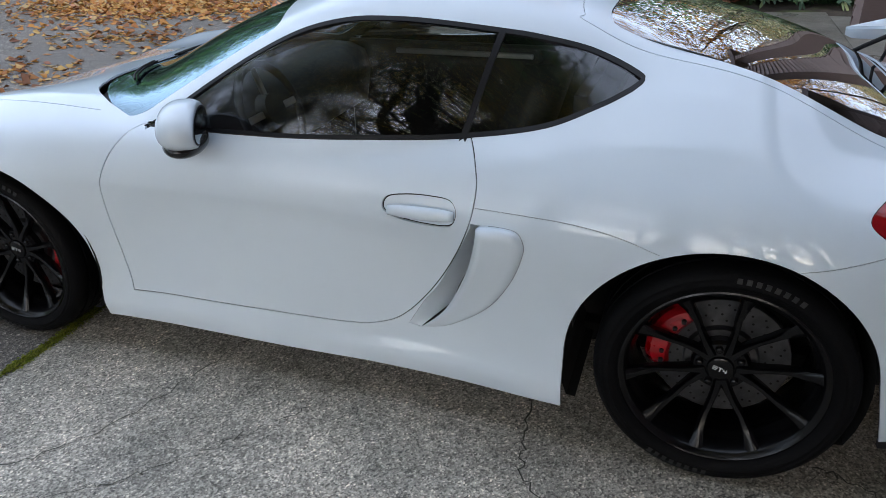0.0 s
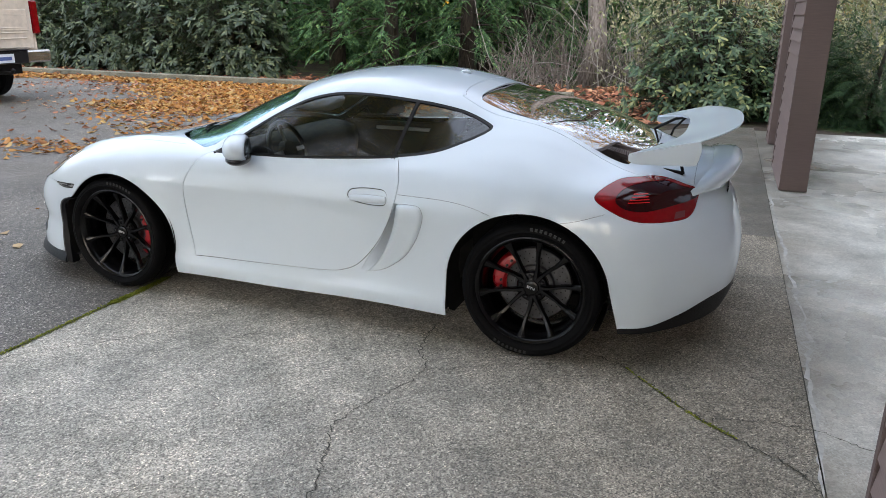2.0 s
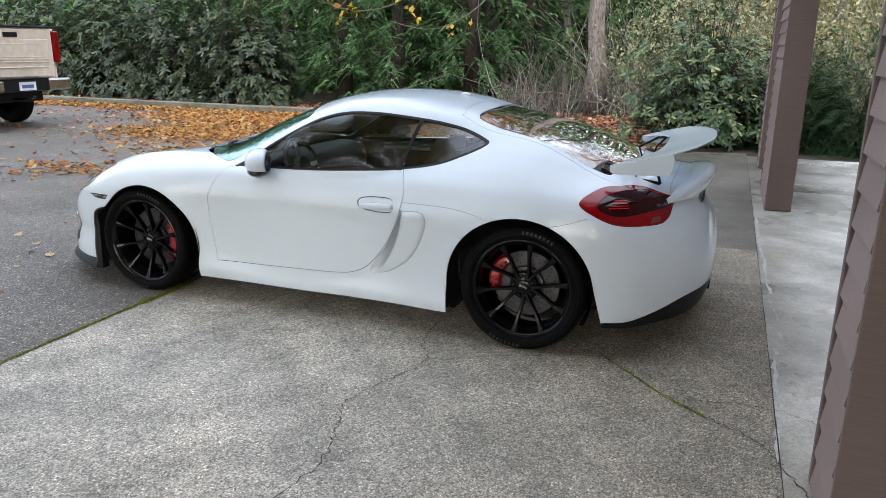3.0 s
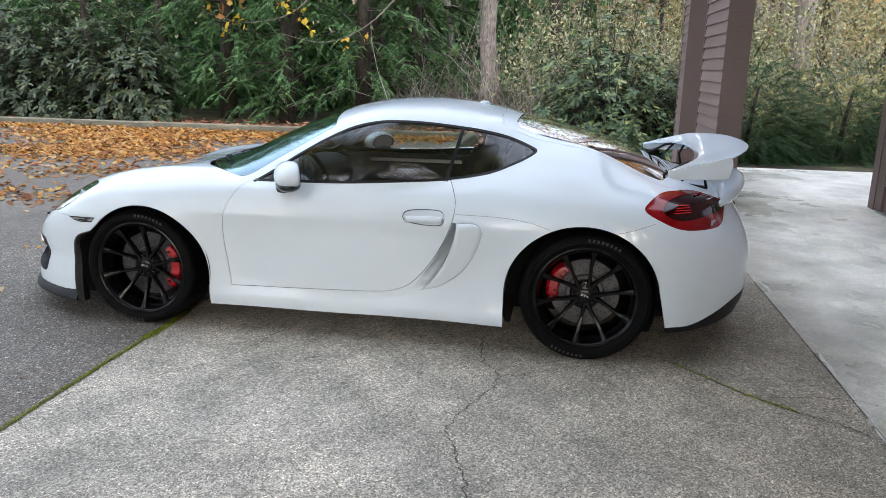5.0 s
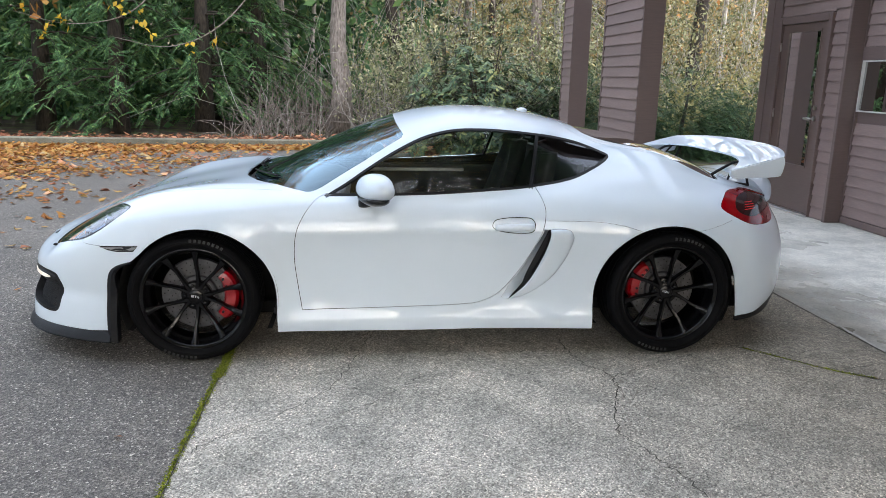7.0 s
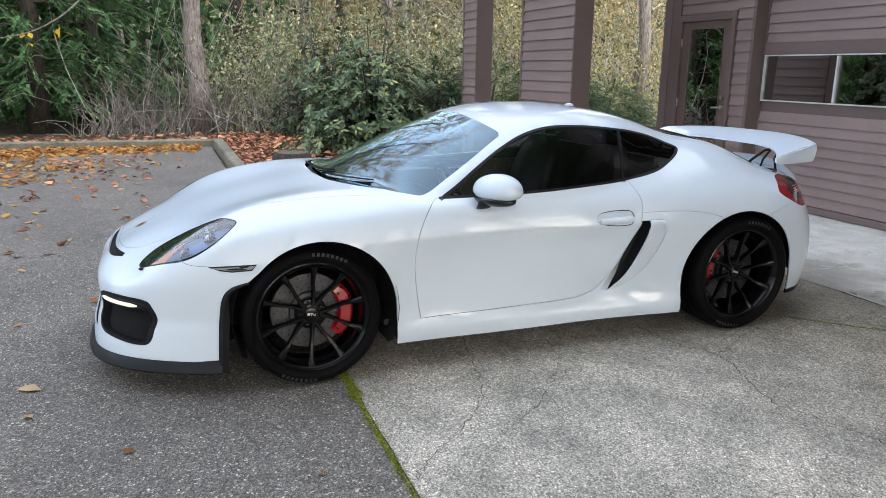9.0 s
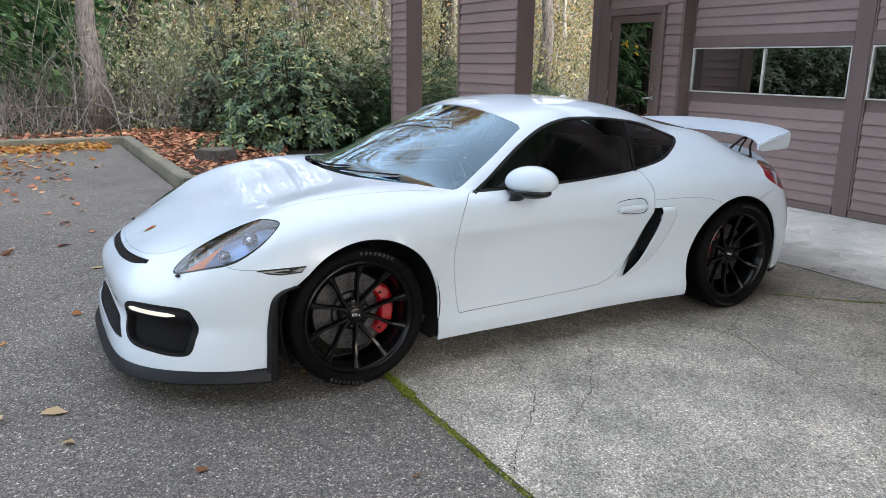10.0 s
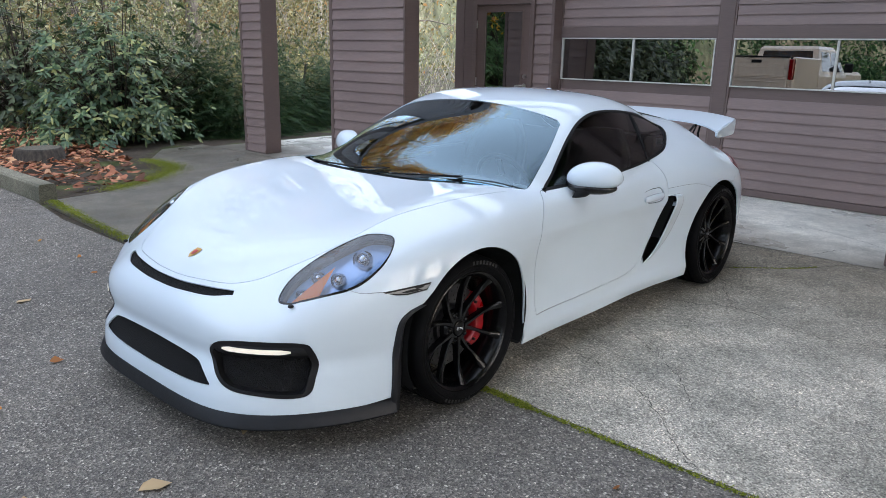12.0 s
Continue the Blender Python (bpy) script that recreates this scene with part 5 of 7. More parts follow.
PALE_LENS = plain("pale_red_lens", (0.15, 0.025, 0.03), 0.12, coat=1.0)
RED_GLOW = plain("lit_red_diode", (0.55, 0.010, 0.012), 0.3, emit=0.045)
WHITE_GLOW = plain("lit_running_lamp", (1.0, 0.88, 0.72), 0.3, emit=0.05)
AMBER = plain("amber_reflector", (0.62, 0.16, 0.004), 0.35, coat=0.0)
# blue of the reflected sky is put into the bowl's own colour
SKY_BOWL = plain("lamp_bowl_sky_tint", (0.28, 0.40, 0.62), 0.25, 0.4)
MIRROR = plain("silvered_glass", (0.62, 0.64, 0.66), 0.015, 1.0)
CHROME = plain("chrome_bowl", (0.62, 0.64, 0.68), 0.12, 1.0)
CALIPER_RED = plain("red_caliper", (0.27, 0.001, 0.005), 0.28, coat=0.7)
DISC = plain("brake_disc", (0.09, 0.09, 0.094), 0.42, 1.0, var=0.2, scale=40)
GRILLE = mesh_grille_mat()
SEAT = plain("black_leather", (0.024, 0.024, 0.026), 0.55, bumpy=0.2, bump_scale=150)
INSIDE_GREY = plain("interior_grey", (0.05, 0.05, 0.053), 0.7)
MARKER_LENS = plain("clear_marker_lens", (0.20, 0.20, 0.20), 0.35, coat=0.0)
SILVER = plain("silver_trim", (0.5, 0.5, 0.5), 0.3, 1.0)
GOLD = plain("crest_gold", (0.55, 0.36, 0.10), 0.35, 0.6)
CREST_RED = plain("crest_red", (0.35, 0.02, 0.02), 0.35)
LETTER = plain("pale_lettering", (0.55, 0.55, 0.55), 0.5)
LETTER_DARK = plain("raised_tyre_lettering", (0.013, 0.013, 0.013), 0.45)

car = thing("car", "white two-door sports coupe with black wheels and red calipers", "car")
car.location.y = 0.10


# ---- outlines of the panels, as seen from the side, from above or from the front ----
def dense(p, step=0.012, closed=True):
    p = np.asarray(p, float)
    q = np.vstack([p, p[:1]]) if closed else p
    out = []
    for a, b in zip(q[:-1], q[1:]):
        k = max(1, int(np.ceil(np.linalg.norm(b - a) / step)))
        out += [a + (b - a) * i / k for i in range(k)]
    if not closed:
        out.append(q[-1])
    return np.array(out)


def arc(cx, cz, r, a0, a1, n=40):
    t = np.radians(np.linspace(a0, a1, n))
    return [(cx + r * math.cos(k), cz + r * math.sin(k)) for k in t]


def inset(p, d):
    """Shift a closed outline inwards by d."""
    p = np.asarray(p, float)
    area = 0.5 * np.sum(p[:, 0] * np.roll(p[:, 1], -1) - np.roll(p[:, 0], -1) * p[:, 1])
    t = np.roll(p, -1, 0) - np.roll(p, 1, 0)
    t /= np.linalg.norm(t, axis=1, keepdims=True) + 1e-9
    n = np.stack([-t[:, 1], t[:, 0]], 1) * (1 if area > 0 else -1)
    return p + n * d


def strip(points, w, n=12):
    p = open_spline(points, n)
    d = np.gradient(p, axis=0)
    d /= np.linalg.norm(d, axis=1, keepdims=True)
    s = np.stack([-d[:, 1], d[:, 0]], 1) * w / 2
    return np.vstack([p + s, (p - s)[::-1]])


dlo = np.vstack([open_spline([(-0.585, 0.847), (-0.40, 0.851), (-0.05, 0.860), (0.24, 0.876), (0.50, 0.895), (0.713, 0.931), (0.858, 0.985), (0.935, 1.022)], 10),
                 open_spline([(0.958, 1.038), (0.962, 1.048), (0.944, 1.064), (0.803, 1.117), (0.665, 1.148), (0.559, 1.163), (0.392, 1.180), (0.242, 1.187), (0.093, 1.181),
                              (-0.056, 1.146), (-0.205, 1.077), (-0.355, 0.988), (-0.477, 0.908), (-0.57, 0.853)], 8)])
dlo = dense(dlo, 0.014)
dlo_glass = inset(dlo, 0.011)
pillar = np.array([(0.482, 0.86), (0.500, 0.86), (0.570, 1.152), (0.552, 1.155)])
door_line = np.vstack([open_spline([(-0.60, 0.848), (-0.635, 0.825), (-0.685, 0.76), (-0.724, 0.667), (-0.735, 0.534), (-0.720, 0.384), (-0.702, 0.261)], 8),
                       open_spline([(-0.702, 0.261), (-0.40, 0.265), (-0.048, 0.275), (0.13, 0.281), (0.235, 0.295), (0.337, 0.346), (0.451, 0.483), (0.540, 0.655), (0.565, 0.769), (0.551, 0.842), (0.510, 0.92)], 8)[1:],
                       [(0.45, 0.96), (0.0, 0.93), (-0.42, 0.90), (-0.55, 0.86)]])
arch_front = np.vstack([[(-0.826, 0.05), (-0.829, 0.25)], arc(-1.203, 0.327, 0.374, 0, 138), [(-1.53, 0.535), (-1.60, 0.505), (-1.635, 0.46), (-1.652, 0.35), (-1.66, 0.2), (-1.662, 0.05)]])
arch_rear = np.vstack([[(1.23 + 0.396 * (x - 1.215) / 0.384, 0.335 + 0.380 * (z - 0.335) / 0.384) for x, z in arc(1.215, 0.335, 0.384, 8, 180)], [(0.834, 0.25), (0.838, 0.05), (1.69, 0.05), (1.665, 0.20), (1.645, 0.29)]])
blade_front = open_spline([(0.585, 0.690), (0.583, 0.655), (0.552, 0.545), (0.480, 0.405), (0.385, 0.306)], 8)
blade_back = open_spline([(0.385, 0.306), (0.482, 0.333), (0.598, 0.416), (0.672, 0.525), (0.708, 0.625), (0.706, 0.665), (0.685, 0.690), (0.63, 0.694), (0.585, 0.690)], 8)
blade = np.vstack([blade_front[:-1], blade_back[:-1]])
duct_door = np.vstack([open_spline([(0.556, 0.690), (0.545, 0.655), (0.455, 0.478), (0.400, 0.402), (0.345, 0.312)], 8), [(0.385, 0.306)]])
duct = np.vstack([duct_door[:-1], blade_front[::-1]])
handle_out = loop_spline([(0.286, 0.708), (0.302, 0.735), (0.36, 0.747), (0.43, 0.750), (0.490, 0.744), (0.509, 0.710), (0.490, 0.674), (0.42, 0.668), (0.345, 0.676), (0.300, 0.690)], 8)
head_out = loop_spline([(-1.985, -0.500), (-1.900, -0.480), (-1.775, -0.508), (-1.65, -0.573), (-1.580, -0.636), (-1.560, -0.688), (-1.63, -0.733), (-1.725, -0.732), (-1.82, -0.697), (-1.92, -0.622), (-1.975, -0.555)], 8)
tail_out = loop_spline([(1.520, 0.806), (1.585, 0.862), (1.66, 0.876), (1.78, 0.868), (1.90, 0.836), (1.952, 0.812), (1.951, 0.77), (1.935, 0.718), (1.88, 0.700), (1.72, 0.708), (1.60, 0.752)], 8)
tail_in = loop_spline([(1.612, 0.802), (1.655, 0.846), (1.78, 0.860), (1.90, 0.829), (1.946, 0.808), (1.944, 0.782), (1.86, 0.766), (1.74, 0.750), (1.65, 0.766)], 8)
marker = np.array([(-1.70, 0.603), (-1.60, 0.609), (-1.492, 0.614), (-1.515, 0.586), (-1.60, 0.580), (-1.65, 0.586)])
fog_out = loop_spline([(-0.312, 0.362), (-0.345, 0.412), (-0.42, 0.434), (-0.55, 0.440), (-0.632, 0.435), (-0.655, 0.405), (-0.662, 0.31), (-0.658, 0.240), (-0.622, 0.222), (-0.53, 0.232), (-0.43, 0.247), (-0.368, 0.285)], 6)
mid_in = np.vstack([open_spline([(0.04, 0.338), (-0.14, 0.334), (-0.245, 0.322), (-0.29, 0.295), (-0.340, 0.252)], 6), open_spline([(-0.342, 0.247), (-0.2, 0.236), (0.04, 0.230)], 6)])
slit = np.vstack([open_spline([(-2.116, 0.03), (-2.112, -0.10), (-2.092, -0.21), (-2.056, -0.312)], 6), open_spline([(-2.070, -0.324), (-2.122, -0.23), (-2.145, -0.11), (-2.149, 0.03)], 6)])
bonnet_seam = strip([(-2.096, 0.03), (-2.090, -0.10), (-2.058, -0.24), (-1.99, -0.343), (-1.889, -0.418), (-1.673, -0.545), (-1.35, -0.615), (-1.0, -0.648), (-0.80, -0.655)], 0.0014)
screen = np.vstack([open_spline([(-0.205, 0.05), (-0.204, -0.2), (-0.190, -0.38), (-0.168, -0.492)], 10), open_spline([(-0.178, -0.520), (-0.393, -0.598), (-0.655, -0.668)], 10),
                    open_spline([(-0.675, -0.668), (-0.80, -0.60), (-0.92, -0.47), (-0.99, -0.28), (-1.02, 0.05)], 10)])
cowl = np.vstack([open_spline([(-0.675, -0.668), (-0.80, -0.60), (-0.92, -0.47), (-0.99, -0.28), (-1.02, 0.05)], 10), open_spline([(-1.062, 0.05), (-1.037, -0.24), (-0.973, -0.435), (-0.92, -0.52), (-0.815, -0.60)], 10)])
rear_win = np.vstack([open_spline([(0.838, 0.05), (0.835, -0.15), (0.832, -0.29), (0.850, -0.362)], 8), open_spline([(0.87, -0.374), (1.24, -0.475), (1.50, -0.520), (1.60, -0.525)], 10), open_spline([(1.625, -0.515), (1.690, -0.33), (1.715, 0.05)], 8)])
hatch_seam = strip([(0.742, 0.03), (0.745, -0.25), (0.765, -0.37), (0.80, -0.415), (1.24, -0.505), (1.63, -0.575), (1.80, -0.575), (1.93, -0.55)], 0.0014)
lid_seam = strip([(1.93, 0.03), (1.925, -0.35), (1.93, -0.55)], 0.0014)
quarter_seam = strip([(0.566, 0.735), (0.808, 0.735), (0.953, 0.719), (1.062, 0.690)], 0.0006)
rear_seam = strip([(1.37, 0.684), (1.46, 0.703), (1.575, 0.740)], 0.0006)
front_seam = strip([(-1.82, 0.628), (-1.775, 0.609), (-1.69, 0.604)], 0.0006)

def widen(p, axis):
    """Outlines were laid out from the camera's side: shift them to a middle line fitted to its view."""
    p = np.array(p, float)
    k = np.clip((0.05 - p[:, axis]) / 0.35, 0, 1)
    p[:, axis] -= 0.10 * k * k * (3 - 2 * k)
    return p


ROOF_PROBE = dict(side=on_side, top=on_top, front=on_front, rear=on_rear)
# name of the region, how its outline is seen, the outline, and a limit that keeps it to its own side of the car
REGIONS = [
    ("hole", "side", dense(arch_front, 0.014), lambda p: p[:, 1] < -0.5),
    ("hole", "side", dense(arch_rear, 0.014), lambda p: p[:, 1] < -0.5),
    ("handle", "side", dense(handle_out, 0.008), lambda p: p[:, 1] < -0.6),
    ("window_trim", "side", dense(pillar, 0.014), lambda p: (p[:, 1] < -0.4) & (p[:, 2] > 0.89)),
    ("side_glass", "side", dense(dlo_glass, 0.014), lambda p: p[:, 1] < -0.4),
    ("window_trim", "side", dlo, lambda p: p[:, 1] < -0.4),
    ("blade", "side", dense(blade, 0.010), lambda p: p[:, 1] < -0.5),
    ("duct", "side", dense(duct, 0.010), lambda p: p[:, 1] < -0.5),
    ("door", "side", dense(door_line, 0.014), lambda p: p[:, 1] < -0.5),
    ("marker", "side", dense(marker, 0.010), lambda p: p[:, 1] < -0.5),
    ("tail_dark", "side", dense(tail_in, 0.010), lambda p: (p[:, 1] < -0.3) & (p[:, 0] > 1.3)),
    ("tail_lamp", "side", dense(tail_out, 0.010), lambda p: (p[:, 1] < -0.3) & (p[:, 0] > 1.3)),
    ("joint_quarter", "side", dense(quarter_seam, 0.012), lambda p: p[:, 1] < -0.5),
    ("joint_rear", "side", dense(rear_seam, 0.012), lambda p: p[:, 1] < -0.5),
    ("joint_front", "side", dense(front_seam, 0.012), lambda p: p[:, 1] < -0.5),
    ("head_lamp", "top", dense(widen(inset(head_out, 0.006), 1), 0.010), lambda p: (p[:, 0] < -1.3) & (p[:, 2] > 0.5)),
    ("head_ring", "top", dense(widen(head_out, 1), 0.010), lambda p: (p[:, 0] < -1.3) & (p[:, 2] > 0.5)),
    ("fog", "front", dense(widen(inset(fog_out, 0.016), 0), 0.010), lambda p: p[:, 0] < -1.3),
    ("fog_ring", "front", dense(widen(fog_out, 0), 0.010), lambda p: p[:, 0] < -1.3),
    ("intake", "front", dense(widen(mid_in, 0), 0.012), lambda p: p[:, 0] < -1.3),
    ("vent", "top", dense(widen(slit, 1), 0.012), lambda p: (p[:, 0] < -1.3) & (p[:, 2] > 0.4)),
    ("joint_bonnet", "top", dense(widen(bonnet_seam, 1), 0.012), lambda p: (p[:, 0] < -0.5) & (p[:, 2] > 0.5)),
    ("screen", "top", dense(widen(screen, 1), 0.014), lambda p: p[:, 2] > 0.7),
    ("cowl", "top", dense(widen(cowl, 1), 0.012), lambda p: p[:, 2] > 0.7),
    ("rear_glass", "top", dense(widen(rear_win, 1), 0.014), lambda p: p[:, 2] > 0.7),
    ("joint_hatch", "top", dense(widen(hatch_seam, 1), 0.012), lambda p: (p[:, 2] > 0.7) & (p[:, 0] > 0.5)),
    ("joint_lid", "top", dense(widen(lid_seam, 1), 0.012), lambda p: (p[:, 2] > 0.7) & (p[:, 0] > 0.5)),
]


def inside(poly, q):
    x, y = q[:, 0], q[:, 1]
    hit = np.zeros(len(q), bool)
    a, b = poly, np.roll(poly, -1, 0)
    for (x0, y0), (x1, y1) in zip(a, b):
        if y0 != y1:
            hit ^= ((y0 > y) != (y1 > y)) & (x < (x1 - x0) * (y - y0) / (y1 - y0) + x0)
    return hit


SEEN = dict(side=(0, 2), top=(0, 1), front=(1, 2), rear=(1, 2))


def lower_edge(x):
    return curve(x, -2.3, 0.150, -1.9, 0.150, -1.66, 0.165, -0.84, 0.146, 0.85, 0.150, 1.55, 0.16, 1.8, 0.17, 2.2, 0.20)


def bumper_edge(x):
    return curve(x, 1.4, 0.10, 1.58, 0.165, 1.66, 0.190, 1.80, 0.205, 1.93, 0.253, 2.05, 0.305, 2.2, 0.33)


def build_chart():
    """Triangulate the chart of one half of the car with every outline as an edge; return points, normals and triangles by region."""
    us = np.concatenate([np.linspace(-FAN - FAN_K * 1.5705, -FAN, 64)[:-1], np.linspace(-FAN, FAN, 150), np.linspace(FAN, FAN + FAN_K * 1.5705, 64)[1:]])
    top_v = 0.75 * math.pi / 2
    vs = np.linspace(-top_v, top_v, 132)
    gu, gv = [a.ravel() for a in np.meshgrid(us, vs)]
    # lower edges of skin and rear bumper
    fine_v = np.linspace(-top_v, 0.30, 100)
    grid_us = us
    us = np.unique(np.concatenate([us, np.linspace(-FAN - FAN_K * 1.5705, -FAN, 130), np.linspace(FAN, FAN + FAN_K * 1.5705, 130)]))
    eu, ev = [a.ravel() for a in np.meshgrid(us, fine_v)]
    ep = from_chart(eu, ev).reshape(len(fine_v), len(us), 3)
    low, bump_line = [], []
    for i in range(len(us)):
        z, x = ep[:, i, 2], ep[:, i, 0]
        k = np.argmax(z > lower_edge(x))
        low.append(np.interp(0, (z - lower_edge(x))[max(k - 1, 0):k + 1], fine_v[max(k - 1, 0):k + 1]) if k > 0 else fine_v[0])
        k = np.argmax(z > bumper_edge(x))
        bump_line.append(np.interp(0, (z - bumper_edge(x))[max(k - 1, 0):k + 1], fine_v[max(k - 1, 0):k + 1]) if k > 0 else fine_v[0])
    low, bump_line = np.array(low), np.array(bump_line)
    keep = gv > np.interp(gu, us, low) + 0.006
    pts, edges = [], []

    def chain(u, v, closed):
        n0, k = len(pts), len(u)
        pts.extend(zip(u.tolist(), v.tolist()))
        edges.extend((n0 + i, n0 + (i + 1) % k) for i in range(k if closed else k - 1))

    chain(us, low, False)
    tail_us = us > 1.5
    chain(us[tail_us], np.maximum(bump_line[tail_us], low[tail_us] + 0.002), False)
    for name, view, poly, _ in REGIONS:
        p = ROOF_PROBE[view](poly[:, 0], poly[:, 1])
        u, v = to_chart(p)
        chain(u, np.clip(v, -top_v, top_v), True)
    line = np.array(pts)
    # leave out grid points that lie close to an outline
    cell = {}
    for u, v in line:
        cell.setdefault((int(u / 0.012), int(v / 0.012)), []).append((u, v))
    out = []
    for u, v in zip(gu[keep], gv[keep]):
        i, j = int(u / 0.012), int(v / 0.012)
        near = any((u - a) ** 2 + (v - b) ** 2 < 0.0055 ** 2 for di in (-1, 0, 1) for dj in (-1, 0, 1) for a, b in cell.get((i + di, j + dj), ()))
        if not near:
            out.append((u, v))
    allp = [Vector(p) for p in pts] + [Vector(p) for p in out]
    from mathutils import geometry
    co, _, tris, *_ = geometry.delaunay_2d_cdt(allp, edges, [], 0, 1e-6)
    uv = np.array([(c[0], c[1]) for c in co])
    tris = np.array([t for t in tris if len(t) == 3])
    p = from_chart(uv[:, 0], uv[:, 1])
    p[:, 1] = np.where(np.abs(uv[:, 1]) > top_v - 1e-4, 0.0, p[:, 1])
    nrm = skin_normal(p, 0.045, 0.022, 0.006)
    c = uv[tris].mean(1)
    label = np.full(len(tris), "body", dtype=object)
    cp = from_chart(c[:, 0], c[:, 1])
    below = c[:, 1] < np.interp(c[:, 0], us, low)
    label[(c[:, 0] > 1.5) & (c[:, 1] < np.interp(c[:, 0], us, bump_line))] = "diffuser"
    for name, view, poly, limit in REGIONS[::-1]:
        i, j = SEEN[view]
        label[inside(poly, cp[:, (i, j)]) & limit(cp)] = name
    label[below] = "hole"
    return p, nrm, tris, label


SKIN_P, SKIN_N, SKIN_T, SKIN_L = build_chart()


def evenly_curved(p, n, axis, orders):
    """Lay a pane on one smooth polynomial sheet over the two other axes; orders gives the powers of each."""
    i, j = [k for k in range(3) if k != axis]
    c, w = p.mean(0), np.ptp(p, axis=0) / 2
    if axis == 2:
        c[1], w[1] = 0.0, np.abs(p[:, 1]).max()
    a, b = (p[:, i] - c[i]) / w[i], (p[:, j] - c[j]) / w[j]
    step = 2 if axis == 2 else 1
    terms = [(k, m) for k in range(orders[0] + 1) for m in range(0, orders[1] + 1, step)]
    best = np.linalg.lstsq(np.stack([a ** k * b ** m for k, m in terms], 1), p[:, axis], rcond=None)[0]
    q, g = p.copy(), np.zeros_like(p)
    q[:, axis] = sum(f * a ** k * b ** m for f, (k, m) in zip(best, terms))
    g[:, i] = -sum(f * k * a ** max(k - 1, 0) * b ** m for f, (k, m) in zip(best, terms)) / w[i]
    g[:, j] = -sum(f * m * a ** k * b ** max(m - 1, 0) for f, (k, m) in zip(best, terms)) / w[j]
    g[:, axis] = 1.0
    g *= np.sign(np.einsum("ij,ij->i", g, n))[:, None]
    return q, unit(g)


def panel(name, region, material, parent, label="", gap=0.0, flange=0.012, push=0.0, mirror=1, calm=None):
    """The part of the skin that bears a region's name, edges turned inwards. mirror -1: the other side of the car, 0: both in one. calm: see evenly_curved."""
    tri = SKIN_T[np.isin(SKIN_L, region)]
    used, inv = np.unique(tri, return_inverse=True)
    tri = inv.reshape(-1, 3)
    p, n = SKIN_P[used].copy(), SKIN_N[used].copy()
    if calm:
        p, n = evenly_curved(p, n, *calm)
    a, b, c = p[tri[:, 0]], p[tri[:, 1]], p[tri[:, 2]]
    flip = np.einsum("ij,ij->i", np.cross(b - a, c - a), n[tri].mean(1)) < 0
    tri[flip] = tri[flip][:, ::-1]
    e = np.vstack([tri[:, [0, 1]], tri[:, [1, 2]], tri[:, [2, 0]]])
    have = {(int(x), int(y)) for x, y in e}
    rim = np.array([(x, y) for x, y in have if (y, x) not in have])
    centre = np.abs(p[:, 1]) < 1e-5
    rim = np.array([r for r in rim if not (centre[r[0]] and centre[r[1]])])
    if push:
        p += n * push
    if gap:
        inward = np.zeros_like(p)
        for x, y in rim:
            w = np.cross((n[x] + n[y]) / 2, p[y] - p[x])
            w /= np.linalg.norm(w) + 1e-9
            inward[x] += w
            inward[y] += w
        ln = np.linalg.norm(inward, axis=1, keepdims=True)
        p += np.where(ln > 0.1, inward / np.maximum(ln, 0.1), 0) * gap * np.where(centre, 0, 1)[:, None]
    verts, norms, faces = [p], [n], [tri]
    k = len(p)
    if flange and len(rim):
        q = np.vstack([p[rim[:, 0]], p[rim[:, 1]], p[rim[:, 1]] - n[rim[:, 1]] * flange, p[rim[:, 0]] - n[rim[:, 0]] * flange])
        m = len(rim)
        side = np.cross(p[rim[:, 1]] - p[rim[:, 0]], (n[rim[:, 0]] + n[rim[:, 1]]) / 2)
        side = unit(side)
        i = np.arange(m)
        verts.append(q)
        norms.append(np.vstack([side] * 4))
        faces.append(np.stack([k + i, k + 3 * m + i, k + 2 * m + i], 1))
        faces.append(np.stack([k + i, k + 2 * m + i, k + m + i], 1))
    v, nn, f = np.vstack(verts), np.vstack(norms), np.vstack(faces)
    flip = np.array([1, -1, 1])
    if mirror == -1:
        v, nn, f = v * flip, nn * flip, f[:, ::-1]
    elif mirror == 0:
        f = np.vstack([f, f[:, ::-1] + len(v)])
        v, nn = np.vstack([v, v * flip]), np.vstack([nn, nn * flip])
    ob = mesh_ob(name, v, f, material, parent, label)
    ob.data.normals_split_custom_set_from_vertices([tuple(x) for x in nn])
    return ob


body = panel("body", ["body"], PAINT, car, gap=0.0008, flange=0.007, mirror=0)
panel("rear_apron", ["diffuser"], BLACK, body, "black rear apron", mirror=0)
JOINTS = ["joint_quarter", "joint_rear", "joint_front", "joint_bonnet", "joint_hatch", "joint_lid"]
for m in (1, -1):
    for joint in JOINTS:
        panel("panel_joint", [joint], PAINT, body, "shallow white panel joint", push=-0.0018, flange=0.0, mirror=m)
# added black underlay: blocks see-through and makes the panel gaps read dark
panel("gap_underlay", ["body", "door", *JOINTS, "handle", "marker", "window_trim", "tail_lamp", "tail_dark"], UNDER, car, "black underlay behind the panel gaps", push=-0.010, mirror=0, flange=0.0)
